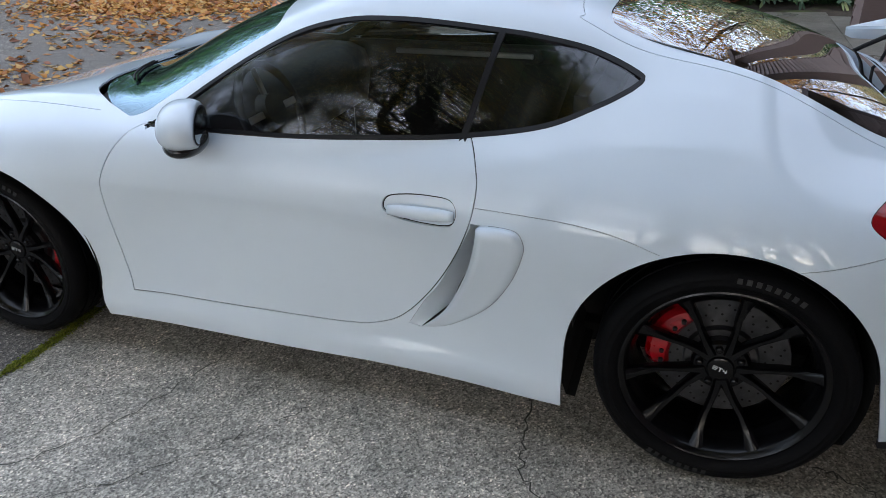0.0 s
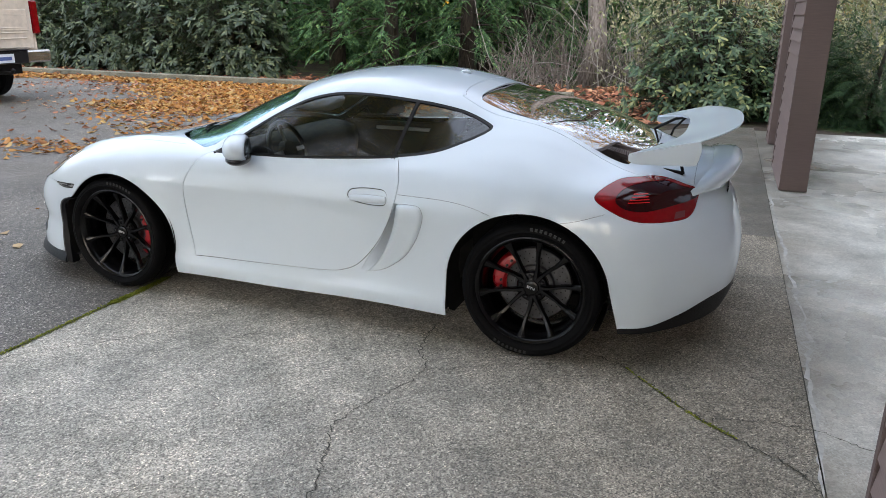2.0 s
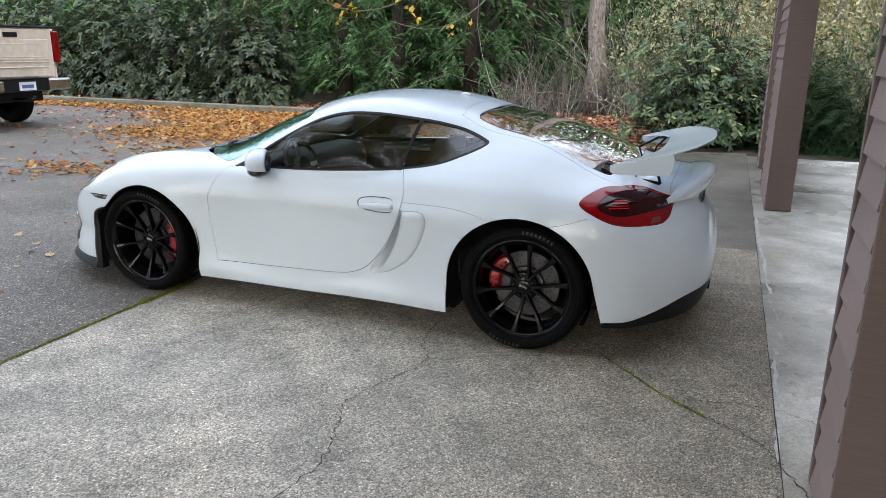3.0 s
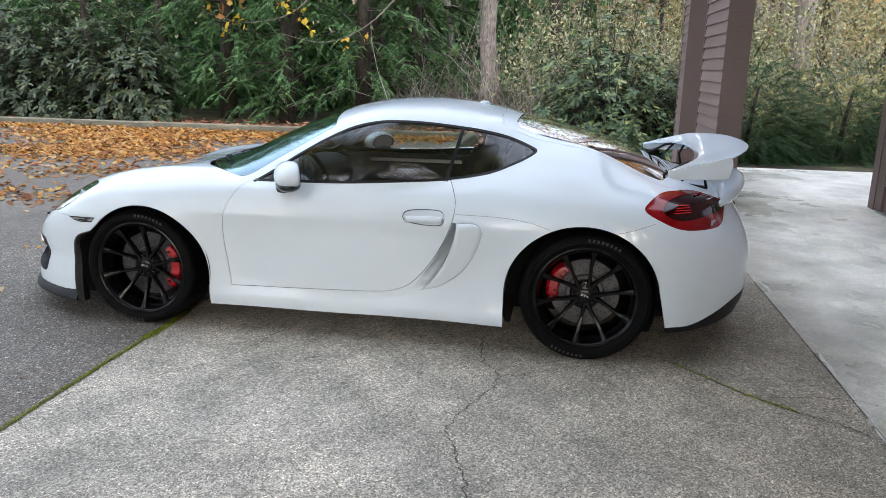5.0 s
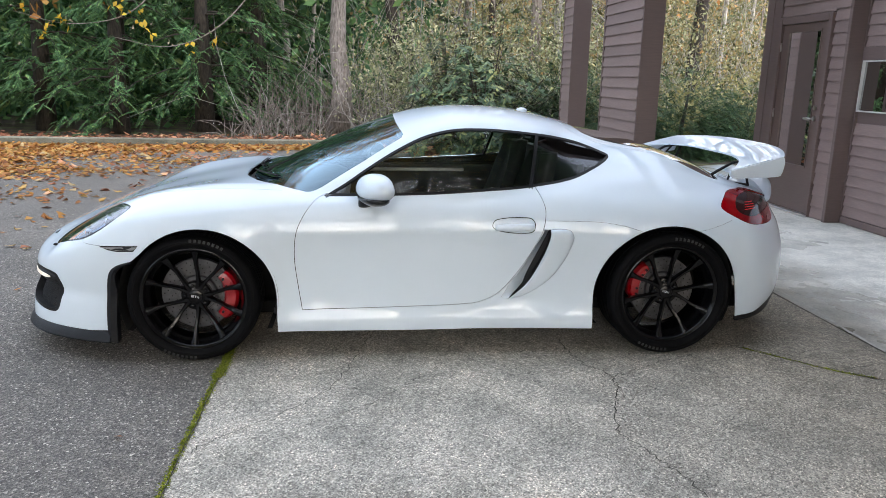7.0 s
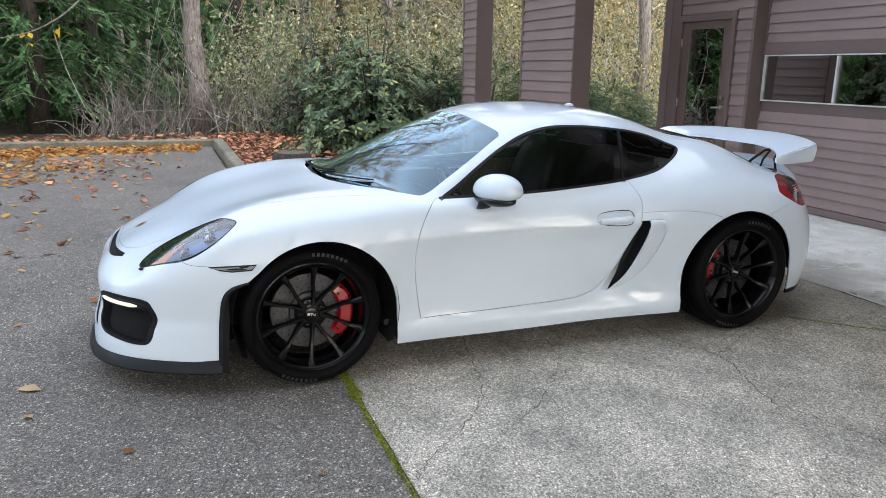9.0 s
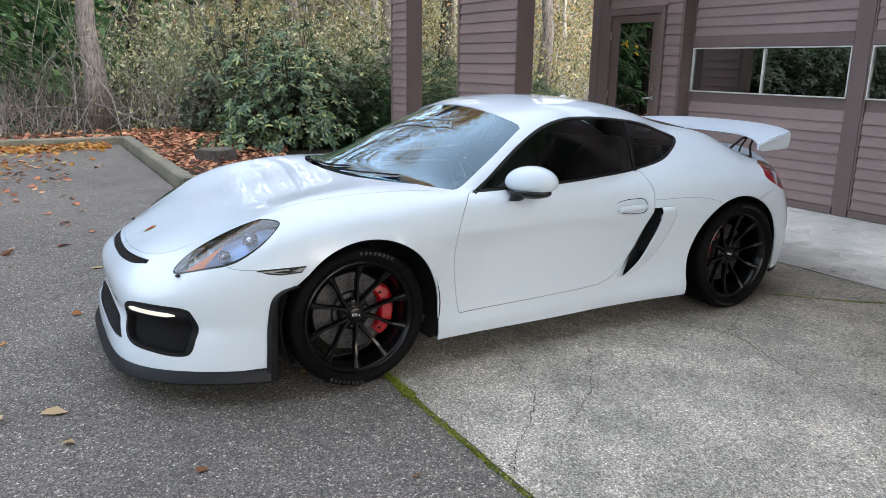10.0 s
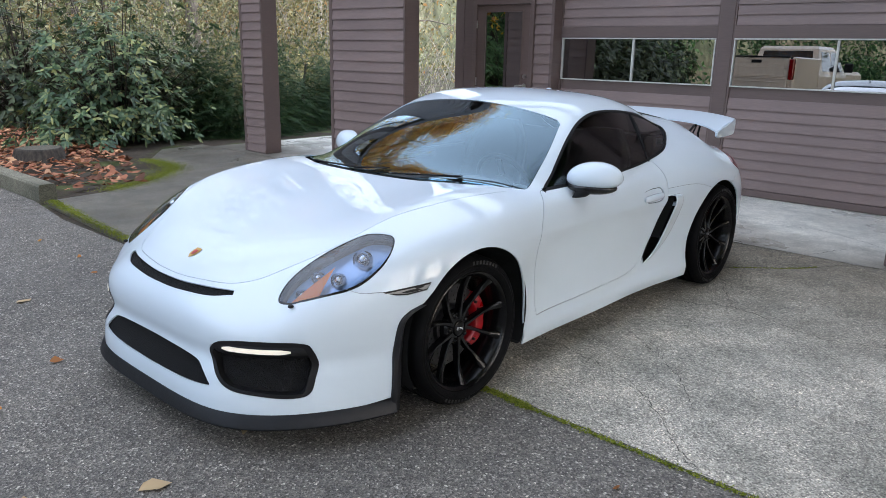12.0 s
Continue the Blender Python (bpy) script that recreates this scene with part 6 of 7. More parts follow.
for m, who in ((1, "near"), (-1, "far")):
    d = panel("door", ["door"], PAINT, car, "white door", gap=0.0024, flange=0.007, mirror=m)
    panel("door_window", ["side_glass"], SIDE_GLASS, d, "dark reflecting side glass", flange=0.004, push=-0.004, mirror=m, calm=(1, (3, 2)))
    panel("window_trim", ["window_trim"], BLACK, d, "black window surround", push=0.001, mirror=m)
    panel("handle_dish", ["handle"], PAINT, d, "recessed white handle dish", gap=0.0015, push=-0.006, flange=0.0, mirror=m)
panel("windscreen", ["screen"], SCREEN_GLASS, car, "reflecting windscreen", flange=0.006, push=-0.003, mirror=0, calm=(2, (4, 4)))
panel("cowl", ["cowl"], BLACK, car, "black cowl below the windscreen", push=-0.034, mirror=0)
panel("rear_window", ["rear_glass"], REAR_GLASS, car, "sloping rear window", flange=0.006, push=-0.003, mirror=0, calm=(2, (3, 4)))
panel("intake_grille", ["intake"], GRILLE, car, "black mesh of the lower intake", push=-0.011, flange=0.0, mirror=0)
panel("vent_grille", ["vent"], GRILLE, car, "black mesh vent below the bonnet", push=-0.011, flange=0.0, mirror=0)
for ob in bpy.data.objects:
    if ob.name.split(".")[0] in ("door_window", "windscreen", "rear_window"):
        ob.visible_shadow = False


# ---- car parts ----
def lathe(profile, sides=56, centre=(0, 0, 0), sign=-1):
    """Turn a profile of (radius, outward) round the wheel's axle, which runs along y; outward is -y for sign -1."""
    verts, faces = [], []
    for r, o in profile:
        for k in range(sides):
            t = 2 * math.pi * k / sides
            verts.append((centre[0] + r * math.cos(t), centre[1] + sign * o, centre[2] + r * math.sin(t)))
    for i in range(len(profile) - 1):
        for k in range(sides):
            n = (k + 1) % sides
            f = (i * sides + k, i * sides + n, (i + 1) * sides + n, (i + 1) * sides + k)
            faces.append(f if sign < 0 else f[::-1])
    return verts, faces


def loft(rings, closed_ring=True, caps=True):
    k = len(rings[0])
    verts = [v for r in rings for v in r]
    faces = []
    for i in range(len(rings) - 1):
        for j in range(k if closed_ring else k - 1):
            n = (j + 1) % k
            faces.append((i * k + j, i * k + n, (i + 1) * k + n, (i + 1) * k + j))
    if caps and closed_ring:
        faces += [tuple(range(k))[::-1], tuple(range((len(rings) - 1) * k, len(rings) * k))]
    return verts, faces


def fix_normals(ob):
    bm = bmesh.new()
    bm.from_mesh(ob.data)
    bmesh.ops.recalc_face_normals(bm, faces=bm.faces)
    bm.to_mesh(ob.data)
    bm.free()
    return ob


def sharp(ob, angle=35):
    ob.data.set_sharp_from_angle(angle=radians(angle))
    return ob


def make_wheel(hx, hz, face, width, radius, base, side, caliper_turn, disc_r, span=33):
    """One wheel at hub (hx, hz); face: how far the rim's lip stands from the car's middle; side -1: the camera's side."""
    s = side
    c = (hx, 0.0, hz)
    o = face
    rim_prof = [(0.250, o - width + 0.03), (0.236, o - width + 0.05), (0.226, o - 0.14), (0.232, o - 0.05), (0.246, o - 0.018), (0.252, o - 0.008), (0.262, o - 0.002), (0.267, o - 0.004), (0.267, o - 0.012), (0.262, o - 0.016)]
    v, f = lathe(rim_prof, 64, c, s)
    wheel = sharp(mesh_ob("wheel", v, f, SATIN_BLACK, car, "satin black ten-spoke alloy wheel"), 40)
    t = radius
    tyre_prof = [(0.256, o - width + 0.012), (0.285, o - width - 0.004), (t - 0.035, o - width - 0.006), (t - 0.010, o - width + 0.010), (t - 0.002, o - width + 0.03)]
    for g in range(4):
        y = o - width + 0.05 + g * (width - 0.10) / 3
        tyre_prof += [(t, y - 0.006), (t - 0.007, y - 0.005), (t - 0.007, y + 0.005), (t, y + 0.006)]
    tyre_prof += [(t - 0.002, o - 0.022), (t - 0.010, o - 0.004), (t - 0.022, o + 0.006), (t - 0.030, o + 0.009), (t - 0.034, o + 0.008), (0.298, o + 0.008), (0.292, o + 0.011), (0.285, o + 0.008), (0.276, o + 0.004), (0.268, o - 0.004), (0.262, o - 0.012)]
    v, f = lathe(tyre_prof, 72, c, s)
    sharp(mesh_ob("tyre", v, f, RUBBER, wheel, "low-profile black tyre"), 28)
    # raised lettering as plain bars
    for a0, count in ((60, 8), (240, 8)):
        bm = bmesh.new()
        for k in range(count):
            a = radians(a0 + 4.2 * k)
            m = Matrix.Translation((hx + 0.307 * math.cos(a), s * (o + 0.0078), hz + 0.307 * math.sin(a))) @ Matrix.Rotation(-a, 4, "Y")
            add_box(bm, -0.0075, 0.0075, -0.0012, 0.0012, -0.0062, 0.0062, 0, m)
        part("lettering", bm, LETTER_DARK, wheel, "raised bars of tyre lettering")
    hub_o, lip_o = o - 0.062, o - 0.014
    for k in range(10):
        a = radians(base + 72 * (k // 2) + (17.5 if k % 2 else -17.5))
        a_in = radians(base + 72 * (k // 2) + (7.5 if k % 2 else -7.5))
        rings = []
        for q in np.linspace(0, 1, 8):
            r = 0.040 + q * 0.206
            ang = a_in + (a - a_in) * min(1, q * 1.7) ** 0.8
            out = hub_o + (lip_o - hub_o) * (0.25 * q + 0.75 * q ** 2.2) - 0.006 * math.sin(math.pi * q)
            w = 0.0145 - 0.006 * math.sin(math.pi * min(1, q * 1.15)) + (0.006 * max(0, q - 0.85) / 0.15)
            deep = 0.034 - 0.010 * q
            d, e = Vector((math.cos(ang), 0, math.sin(ang))), Vector((-math.sin(ang), 0, math.cos(ang)))
            sec = [(-w, -deep), (-w, -0.007), (-w * 0.55, 0.0), (w * 0.55, 0.0), (w, -0.007), (w, -deep)]
            rings.append([Vector((hx, 0, hz)) + d * r + e * u + Vector((0, s * (out + h), 0)) for u, h in sec])
        v, f = loft(rings)
        sharp(fix_normals(mesh_ob("spoke", v, f, SATIN_BLACK, wheel)), 40)
    v, f = lathe([(0.0, hub_o + 0.006), (0.026, hub_o + 0.006), (0.033, hub_o + 0.003), (0.036, hub_o - 0.004), (0.070, hub_o - 0.010), (0.078, hub_o - 0.02), (0.078, hub_o - 0.07)], 40, c, s)
    sharp(mesh_ob("hub", v, f, SATIN_BLACK, wheel, "black hub with a centre cap"), 30)
    for k in range(5):
        a = radians(base + 36 + 72 * k)
        p = (hx + 0.056 * math.cos(a), 0.0, hz + 0.056 * math.sin(a))
        v, f = lathe([(0.0, hub_o + 0.002), (0.007, hub_o + 0.002), (0.010, hub_o - 0.002), (0.0115, hub_o - 0.012), (0.016, hub_o - 0.012)], 12, p, s)
        mesh_ob("wheel_bolt", v, f, SATIN_BLACK, wheel)
    logo = bmesh.new()
    turn = Matrix.Translation((hx, s * (hub_o + 0.0066), hz)) @ Matrix.Rotation(radians(-(base - 285) + 12), 4, "Y")
    for x0, x1, z0, z1 in ((-0.020, -0.0085, -0.0015, 0.0015), (-0.021, -0.018, -0.006, 0.006), (-0.0185, -0.008, 0.004, 0.006), (-0.0185, -0.009, -0.006, -0.004),
                           (-0.006, 0.005, 0.004, 0.006), (-0.002, 0.0005, -0.006, 0.004), (0.007, 0.019, -0.002, 0.0003), (0.0145, 0.0165, -0.006, 0.006), (0.0075, 0.0095, 0.0, 0.005)):
        add_box(logo, x0, x1, -0.0006, 0.0006, z0, z1, 0, turn)
    part("cap_mark", logo, LETTER, wheel, "pale mark on the centre cap")
    # brake
    do = hub_o - 0.062
    v, f = lathe([(0.075, do + 0.018), (0.095, do + 0.018), (0.100, do), (disc_r - 0.002, do), (disc_r, do - 0.002), (disc_r, do - 0.030), (0.09, do - 0.030)], 64, c, s)
    disc = sharp(mesh_ob("brake_disc", v, f, DISC, car, "drilled steel brake disc"), 30)
    # flat near-black dots on the face stand in for the holes' shade
    holes = bmesh.new()
    for ring, (r, n) in enumerate(((0.115, 20), (0.134, 20), (0.153, 20), (disc_r - 0.016, 20))):
        for k in range(n):
            a = 2 * math.pi * (k + 0.33 * ring) / n
            bmesh.ops.create_circle(holes, cap_ends=True, segments=8, radius=0.0036, matrix=Matrix.Translation((hx + r * math.cos(a), s * (do + 0.0009), hz + r * math.sin(a))) @ Matrix.Rotation(radians(90), 4, "X"))
    tagged(part("drill_hole_dot", holes, UNDER, disc, "dark dots standing for shaded drilled holes"), kind="stuff")
    rings = []
    for q in np.linspace(-1, 1, 15):
        a = radians(caliper_turn + span * q)
        d = Vector((math.cos(a), 0, math.sin(a)))
        bulge = 1 - 0.25 * abs(q) ** 3 - 0.10 * math.exp(-(q / 0.12) ** 2)
        r0, r1 = 0.138, 0.138 + (disc_r + 0.024 - 0.138) * (1 - 0.25 * q ** 4)
        h = 0.040 * bulge
        sec = [(r0, -0.03), (r0, h - 0.012), (r0 + 0.010, h), (r1 - 0.014, h), (r1, h - 0.014), (r1, -0.03)]
        rings.append([Vector((hx, 0, hz)) + d * r + Vector((0, s * (do + e), 0)) for r, e in sec])
    v, f = loft(rings)
    cal = sharp(fix_normals(mesh_ob("brake_caliper", v, f, CALIPER_RED, car, "bright red brake caliper")), 40)
    for q in (-0.8, -0.45, 0.45, 0.8):
        a = radians(caliper_turn + span * q)
        b = bmesh.new()
        bmesh.ops.create_cone(b, cap_ends=True, segments=10, radius1=0.007, radius2=0.006, depth=0.012,
                              matrix=Matrix.Translation((hx + 0.158 * math.cos(a), s * (do + 0.040), hz + 0.158 * math.sin(a))) @ Matrix.Rotation(radians(90), 4, "X"))
        part("caliper_bolt", b, BLACK, cal)
    return wheel


for s in (-1, 1):
    make_wheel(-1.242, 0.332, 0.926, 0.235, 0.332, 285, s, -2, 0.186, 42)
    make_wheel(1.254, 0.338, 0.958, 0.285, 0.338, 280, s, 160, 0.180)


# wheel housings: dark drums open towards the wheel
def housing(cx, cz, r, inner, s):
    verts, faces = [], []
    n = 30
    for y in (inner, 0.915):
        for k in range(n + 1):
            t = math.pi * (-0.18 + 1.36 * k / n)
            verts.append((cx + r * math.cos(t), s * y, max(0.17, cz + r * math.sin(t))))
    for k in range(n):
        faces.append((k, k + 1, n + 2 + k, n + 1 + k))
    faces.append(tuple(range(n + 1)))
    return mesh_ob("wheel_housing", verts, faces, UNDER, car, "dark wheel housing", smooth=False)


for s in (-1, 1):
    housing(-1.215, 0.335, 0.395, 0.50, s)
    housing(1.215, 0.340, 0.405, 0.48, s)
floor_pan = bmesh.new()
add_box(floor_pan, -2.0, 1.95, -0.54, 0.54, 0.135, 0.20)
add_box(floor_pan, -0.80, 0.80, -0.84, 0.84, 0.137, 0.198)
part("floor_pan", floor_pan, UNDER, car, "dark underside")

# front lip, following the bumper's lower edge
us = np.linspace(-FAN - FAN_K * 1.5705, -1.62, 110)
lowv = []
for u in us:
    vv = np.linspace(-0.75 * math.pi / 2, 0.3, 200)
    q = from_chart(np.full(200, u), vv)
    k = int(np.argmax(q[:, 2] > 0.150))
    lowv.append(q[k])
low_pts = np.array(lowv)
low_pts = low_pts[low_pts[:, 2] < 0.17]
low_pts = low_pts[np.argsort(low_pts[:, 1])]
keep_p = [low_pts[0]]
for q in low_pts[1:]:
    if np.linalg.norm(q - keep_p[-1]) > 0.03:
        keep_p.append(q)
heel = on_side([-1.662, -1.70], [0.172, 0.172])
keep_p = [np.array([x, y, 0.150]) for x, y, _ in heel] + [p for p in keep_p if p[0] < -1.72]
half = [p for p in keep_p if p[1] < -0.02] + [np.array([low_pts[:, 0].min(), 0.0, 0.15])]
line = np.array(half + [np.array([p[0], -p[1], p[2]]) for p in half[-2::-1]])
tang = np.gradient(line[:, :2], axis=0)
tang /= np.linalg.norm(tang, axis=1, keepdims=True)
outw = np.stack([-tang[:, 1], tang[:, 0]], 1)
if outw[len(outw) // 2][0] > 0:
    outw = -outw
rings = []
for p, o in zip(line, outw):
    rings.append([(p[0] + o[0] * d, p[1] + o[1] * d, z) for d, z in ((-0.03, 0.158), (0.004, 0.158), (0.010, 0.150), (0.020, 0.128), (0.026, 0.112), (0.022, 0.104), (-0.05, 0.106))])
v, f = loft(rings)
sharp(fix_normals(mesh_ob("front_lip", v, f, LIP_GREY, car, "dark grey front spoiler lip")), 30)
for s in (-1, 1):
    edge = [(-1.535, 0.532), (-1.60, 0.508), (-1.638, 0.462), (-1.655, 0.35), (-1.664, 0.22), (-1.668, 0.108)]
    e = open_spline(edge, 5)
    q = on_side(e[:, 0], np.maximum(e[:, 1], 0.17))
    rings = []
    for (x, z), p in zip(e, q):
        y = p[1]
        w = 0.034 * min(1, 0.20 + (0.535 - z) * 5)
        rings.append([(x - 0.012, s * -(y - 0.008), z), (x + 0.006, s * -(y - 0.016), z), (x + w, s * -(y - 0.004), z - 0.01), (x + w, s * -(y + 0.05), z - 0.01), (x, s * -(y + 0.05), z)])
    v, f = loft(rings)
    fix_normals(mesh_ob("arch_flap", v, f, LIP_GREY, car, "black air flap ahead of the wheel arch", smooth=False))

# lamps and openings
for m in (1, -1):
    lamp = panel("headlight", ["head_ring"], GLOSS_BLACK, car, "clear teardrop headlight", flange=0.03, gap=0.001, mirror=m)
    panel("lens", ["head_lamp"], LAMP_GLASS, lamp, "clear lens", flange=0.0, push=-0.001, mirror=m).visible_shadow = False
    panel("bowl", ["head_lamp"], SKY_BOWL, lamp, "reflector bowl with the sky's blue in its colour", flange=0.0, push=-0.055, mirror=m)
    for x, y, r in ((-1.695, -0.750, 0.034), (-1.81, -0.735, 0.024), (-1.845, -0.645, 0.020), (-1.925, -0.645, 0.018)):
        p = on_top([x], [y])
        n = skin_normal(p)[0]
        c = Vector(p[0]) - Vector(n) * 0.040
        b = bmesh.new()
        turn = Vector((-1, -0.25, 0.15)).to_track_quat("Z", "Y").to_matrix().to_4x4()
        bmesh.ops.create_uvsphere(b, u_segments=20, v_segments=10, radius=r * 0.86, matrix=Matrix.Translation(c) @ turn)
        bmesh.ops.create_cone(b, cap_ends=False, segments=24, radius1=r * 1.05, radius2=r * 1.18, depth=0.03, matrix=Matrix.Translation(c) @ turn)
        if m < 0:
            for w in b.verts:
                w.co.y = -w.co.y
        part("projector", b, CHROME, lamp, "round projector", smooth=True)
    tip, low_in, low_out = np.array([-1.785, -0.692]), np.array([-1.968, -0.640]), np.array([-1.900, -0.728])
    ts = np.linspace(0, 0.97, 9)[:, None]
    am = np.vstack([low_in * (1 - ts) + tip * ts, low_out * (1 - ts) + tip * ts])
    q = on_top(am[:, 0], am[:, 1])
    q = q - skin_normal(q) * 0.022
    vv = [(x, y * m, z) for x, y, z in q]
    mesh_ob("amber_wedge", vv, [(i, i + 1, 10 + i, 9 + i) for i in range(8)], AMBER, lamp, "amber side reflector")
    tl = panel("tail_light", ["tail_lamp"], RED_LENS, car, "glossy red tail light", gap=0.0012, mirror=m)
    panel("smoked_lens", ["tail_dark"], DARK_RED, tl, "smoked dark red lens", push=-0.002, mirror=m)
    for i in range(4):
        z = 0.786 + 0.011 * i
        xs = np.linspace(1.665 + 0.006 * i, 1.755 - 0.004 * i, 12)
        q = on_side(xs, np.full(12, z))
        top = on_side(xs, np.full(12, z + 0.0028))
        q, top = q + skin_normal(q) * 0.0008, top + skin_normal(top) * 0.0008
        vv = [(x, y * m, zz) for x, y, zz in np.vstack([q, top])]
        mesh_ob("diode_row", vv, [(j, j + 1, 13 + j, 12 + j) for j in range(11)], RED_GLOW, tl, "lit red diode row")
    rq = on_side([1.862, 1.905, 1.903, 1.866], [0.708, 0.712, 0.738, 0.736])
    rq = rq + skin_normal(rq) * 0.0015
    mesh_ob("reflector", [(x, y * m, z) for x, y, z in rq], [(0, 1, 2, 3)], PALE_LENS, tl, "pale reversing lens", smooth=False)
    fog = panel("fog_lamp", ["fog_ring"], BLACK, car, "black fog lamp surround", flange=0.045, gap=0.001, push=0.001, mirror=m)
    panel("fog_grille", ["fog"], GRILLE, fog, "black honeycomb mesh", push=-0.034, flange=0.0, mirror=m)
    yy = np.linspace(-0.485, -0.705, 18)
    hood_rings, led_rings = [], []
    for y in np.linspace(-0.445, -0.740, 22):
        p = on_front([y], [0.40])[0]
        b = min(1.0, 6 * min(-0.435 - y, y + 0.752))
        hood_rings.append([(p[0] + 0.02, y * m, 0.428), (p[0] + 0.004, y * m, 0.424), (p[0] - 0.004 * b, y * m, 0.404), (p[0] - 0.004 * b, y * m, 0.390), (p[0] + 0.012, y * m, 0.374), (p[0] + 0.05, y * m, 0.376)])
    v, f = loft(hood_rings)
    fix_normals(mesh_ob("lamp_hood", v, f, BLACK, fog, "black lamp hood"))
    for y in yy:
        p = on_front([y], [0.40])[0]
        h = 0.009 * min(1, 0.3 + 25 * min(-0.48 - y, y + 0.71))
        led_rings.append([(p[0] - 0.0055, y * m, 0.402 + h), (p[0] - 0.0065, y * m, 0.402 - h), (p[0] + 0.01, y * m, 0.400 - h), (p[0] + 0.01, y * m, 0.400 + h)])
    v, f = loft(led_rings)
    fix_normals(mesh_ob("running_lamp", v, f, WHITE_GLOW, fog, "lit white running lamp strip", smooth=False))
    mk = panel("side_marker", ["marker"], BLACK, car, "black-edged side marker", gap=0.001, mirror=m)
    ins = inset(marker, 0.006)
    q = on_side(ins[:, 0], ins[:, 1])
    q = q + skin_normal(q) * 0.001
    mesh_ob("marker_lens", [(x, y * m, z) for x, y, z in q], [tuple(range(len(q)))], MARKER_LENS, mk, "clear marker lens")
    p = on_top([-1.975], [-0.672])[0]
    b = bmesh.new()
    bmesh.ops.create_uvsphere(b, u_segments=12, v_segments=8, radius=0.009, matrix=Matrix.Translation((p[0] - 0.006, p[1] * m, p[2] + 0.004)) @ Matrix.Diagonal((1.3, 1.3, 0.8, 1)))
    part("washer_jet", b, BLACK, car, "small black washer jet", smooth=True)

    # side intake: a duct running inwards and the blade over it
    a = open_spline([(0.556, 0.690), (0.545, 0.655), (0.455, 0.478), (0.400, 0.402), (0.345, 0.312)], 8)[: len(blade_front)]
    pa, pb = on_side(a[:, 0], a[:, 1]), on_side(blade_front[:, 0], blade_front[:, 1])
    grid = []
    for i in range(len(a)):
        q = i / (len(a) - 1)
        depth = 0.13 * (1 - q ** 2.6) + 0.001
        row = []
        for j in range(9):
            t = j / 8
            p = pa[i] * (1 - t) + pb[i] * t + np.array([0.05 * t * t * (1 - q), 0, 0])
            row.append((p[0], (p[1] + depth * t ** 1.15) * m, p[2]))
        grid.append(row)
    dark_rows = int(len(grid) * 0.72)
    # near-black faces carry the shade deep in the duct along with its lining
    v, f = loft([row[6:] for row in grid[:dark_rows]], closed_ring=False)
    mesh_ob("duct_depth", v, f, UNDER, car, "dark depth of the intake")
    v, f = loft([row[:7] for row in grid[:dark_rows]], closed_ring=False)
    v2, f2 = loft(grid[dark_rows - 1:], closed_ring=False)
    f = list(f) + [tuple(k + len(v) for k in g) for g in f2]
    v = list(v) + list(v2)
    fix_normals(mesh_ob("intake_duct", v, f, PAINT, car, "white intake channel behind the door"))
    back = []
    for i in range(dark_rows):
        x, y, z = grid[i][-1]
        back.append([(x, y, z), (pb[i][0] + 0.022, (pb[i][1] + 0.012) * m, pb[i][2]), (pb[i][0] + 0.016, (pb[i][1] - 0.014) * m, pb[i][2])])
    v, f = loft(back, closed_ring=False)
    mesh_ob("duct_wall", v, f, UNDER, car, "dark inside of the intake")
    bb = blade_back[::-1]
    idx = np.linspace(0, len(bb) - 1, len(blade_front)).round().astype(int)
    bb = bb[idx]
    pc = on_side(bb[:, 0], bb[:, 1])
    nb, nc = skin_normal(pb), skin_normal(pc)
    tt = 1 - (1 - np.linspace(0, 1, 9)) ** 1.7
    flat = pb[:, None] * (1 - tt[None, :, None]) + pc[:, None] * tt[None, :, None]
    flat = on_side(flat[:, :, 0].ravel(), flat[:, :, 2].ravel()).reshape(len(pb), 9, 3)
    rows = []
    for i in range(len(pb)):
        q = i / (len(pb) - 1)
        lift = 0.044 * math.sin(math.pi * min(1, 0.20 + q * 0.80)) ** 0.6
        row = []
        for dx, dn in ((0.012, 0.008), (0.003, 0.006)):
            row.append(tuple((pb[i] + nb[i] * (lift - dn) + np.array([dx, 0, 0])) * np.array([1, m, 1])))
        for j in range(9):
            t = tt[j]
            nn = nb[i] * (1 - t) + nc[i] * t
            p = flat[i, j] + nn * (lift * (1 - 0.62 * t) * (1 - t ** 26) + 0.0005)
            row.append(tuple(p * np.array([1, m, 1])))
        rows.append(row)
    v, f = loft(rows, closed_ring=False)
    bl = fix_normals(mesh_ob("intake_blade", v, f, PAINT, car, "white blade over the side intake"))
    em = bmesh.new()
    for x0, x1, z0, z1 in ((0.605, 0.613, 0.628, 0.648), (0.613, 0.630, 0.644, 0.649), (0.613, 0.630, 0.627, 0.631), (0.624, 0.630, 0.630, 0.639), (0.635, 0.654, 0.644, 0.649), (0.642, 0.647, 0.627, 0.644), (0.658, 0.676, 0.632, 0.636), (0.668, 0.673, 0.627, 0.649)):
        p = on_side([(x0 + x1) / 2], [(z0 + z1) / 2])[0]
        t = (x0 - 0.585) / 0.12
        o = 0.044 * (1 - 0.65 * t) * 0.75 + 0.001
        y0, y1 = sorted(((p[1] - o - 0.0014) * m, (p[1] + 0.004) * m))
        add_box(em, x0, x1, y0, y1, z0, z1)
    part("blade_mark", em, PAINT, bl, "embossed white mark")

    # door handle
    rings = []
    for q in np.linspace(0, 1, 16):
        x = 0.300 + 0.205 * q
        zc = 0.696 + 0.006 * q
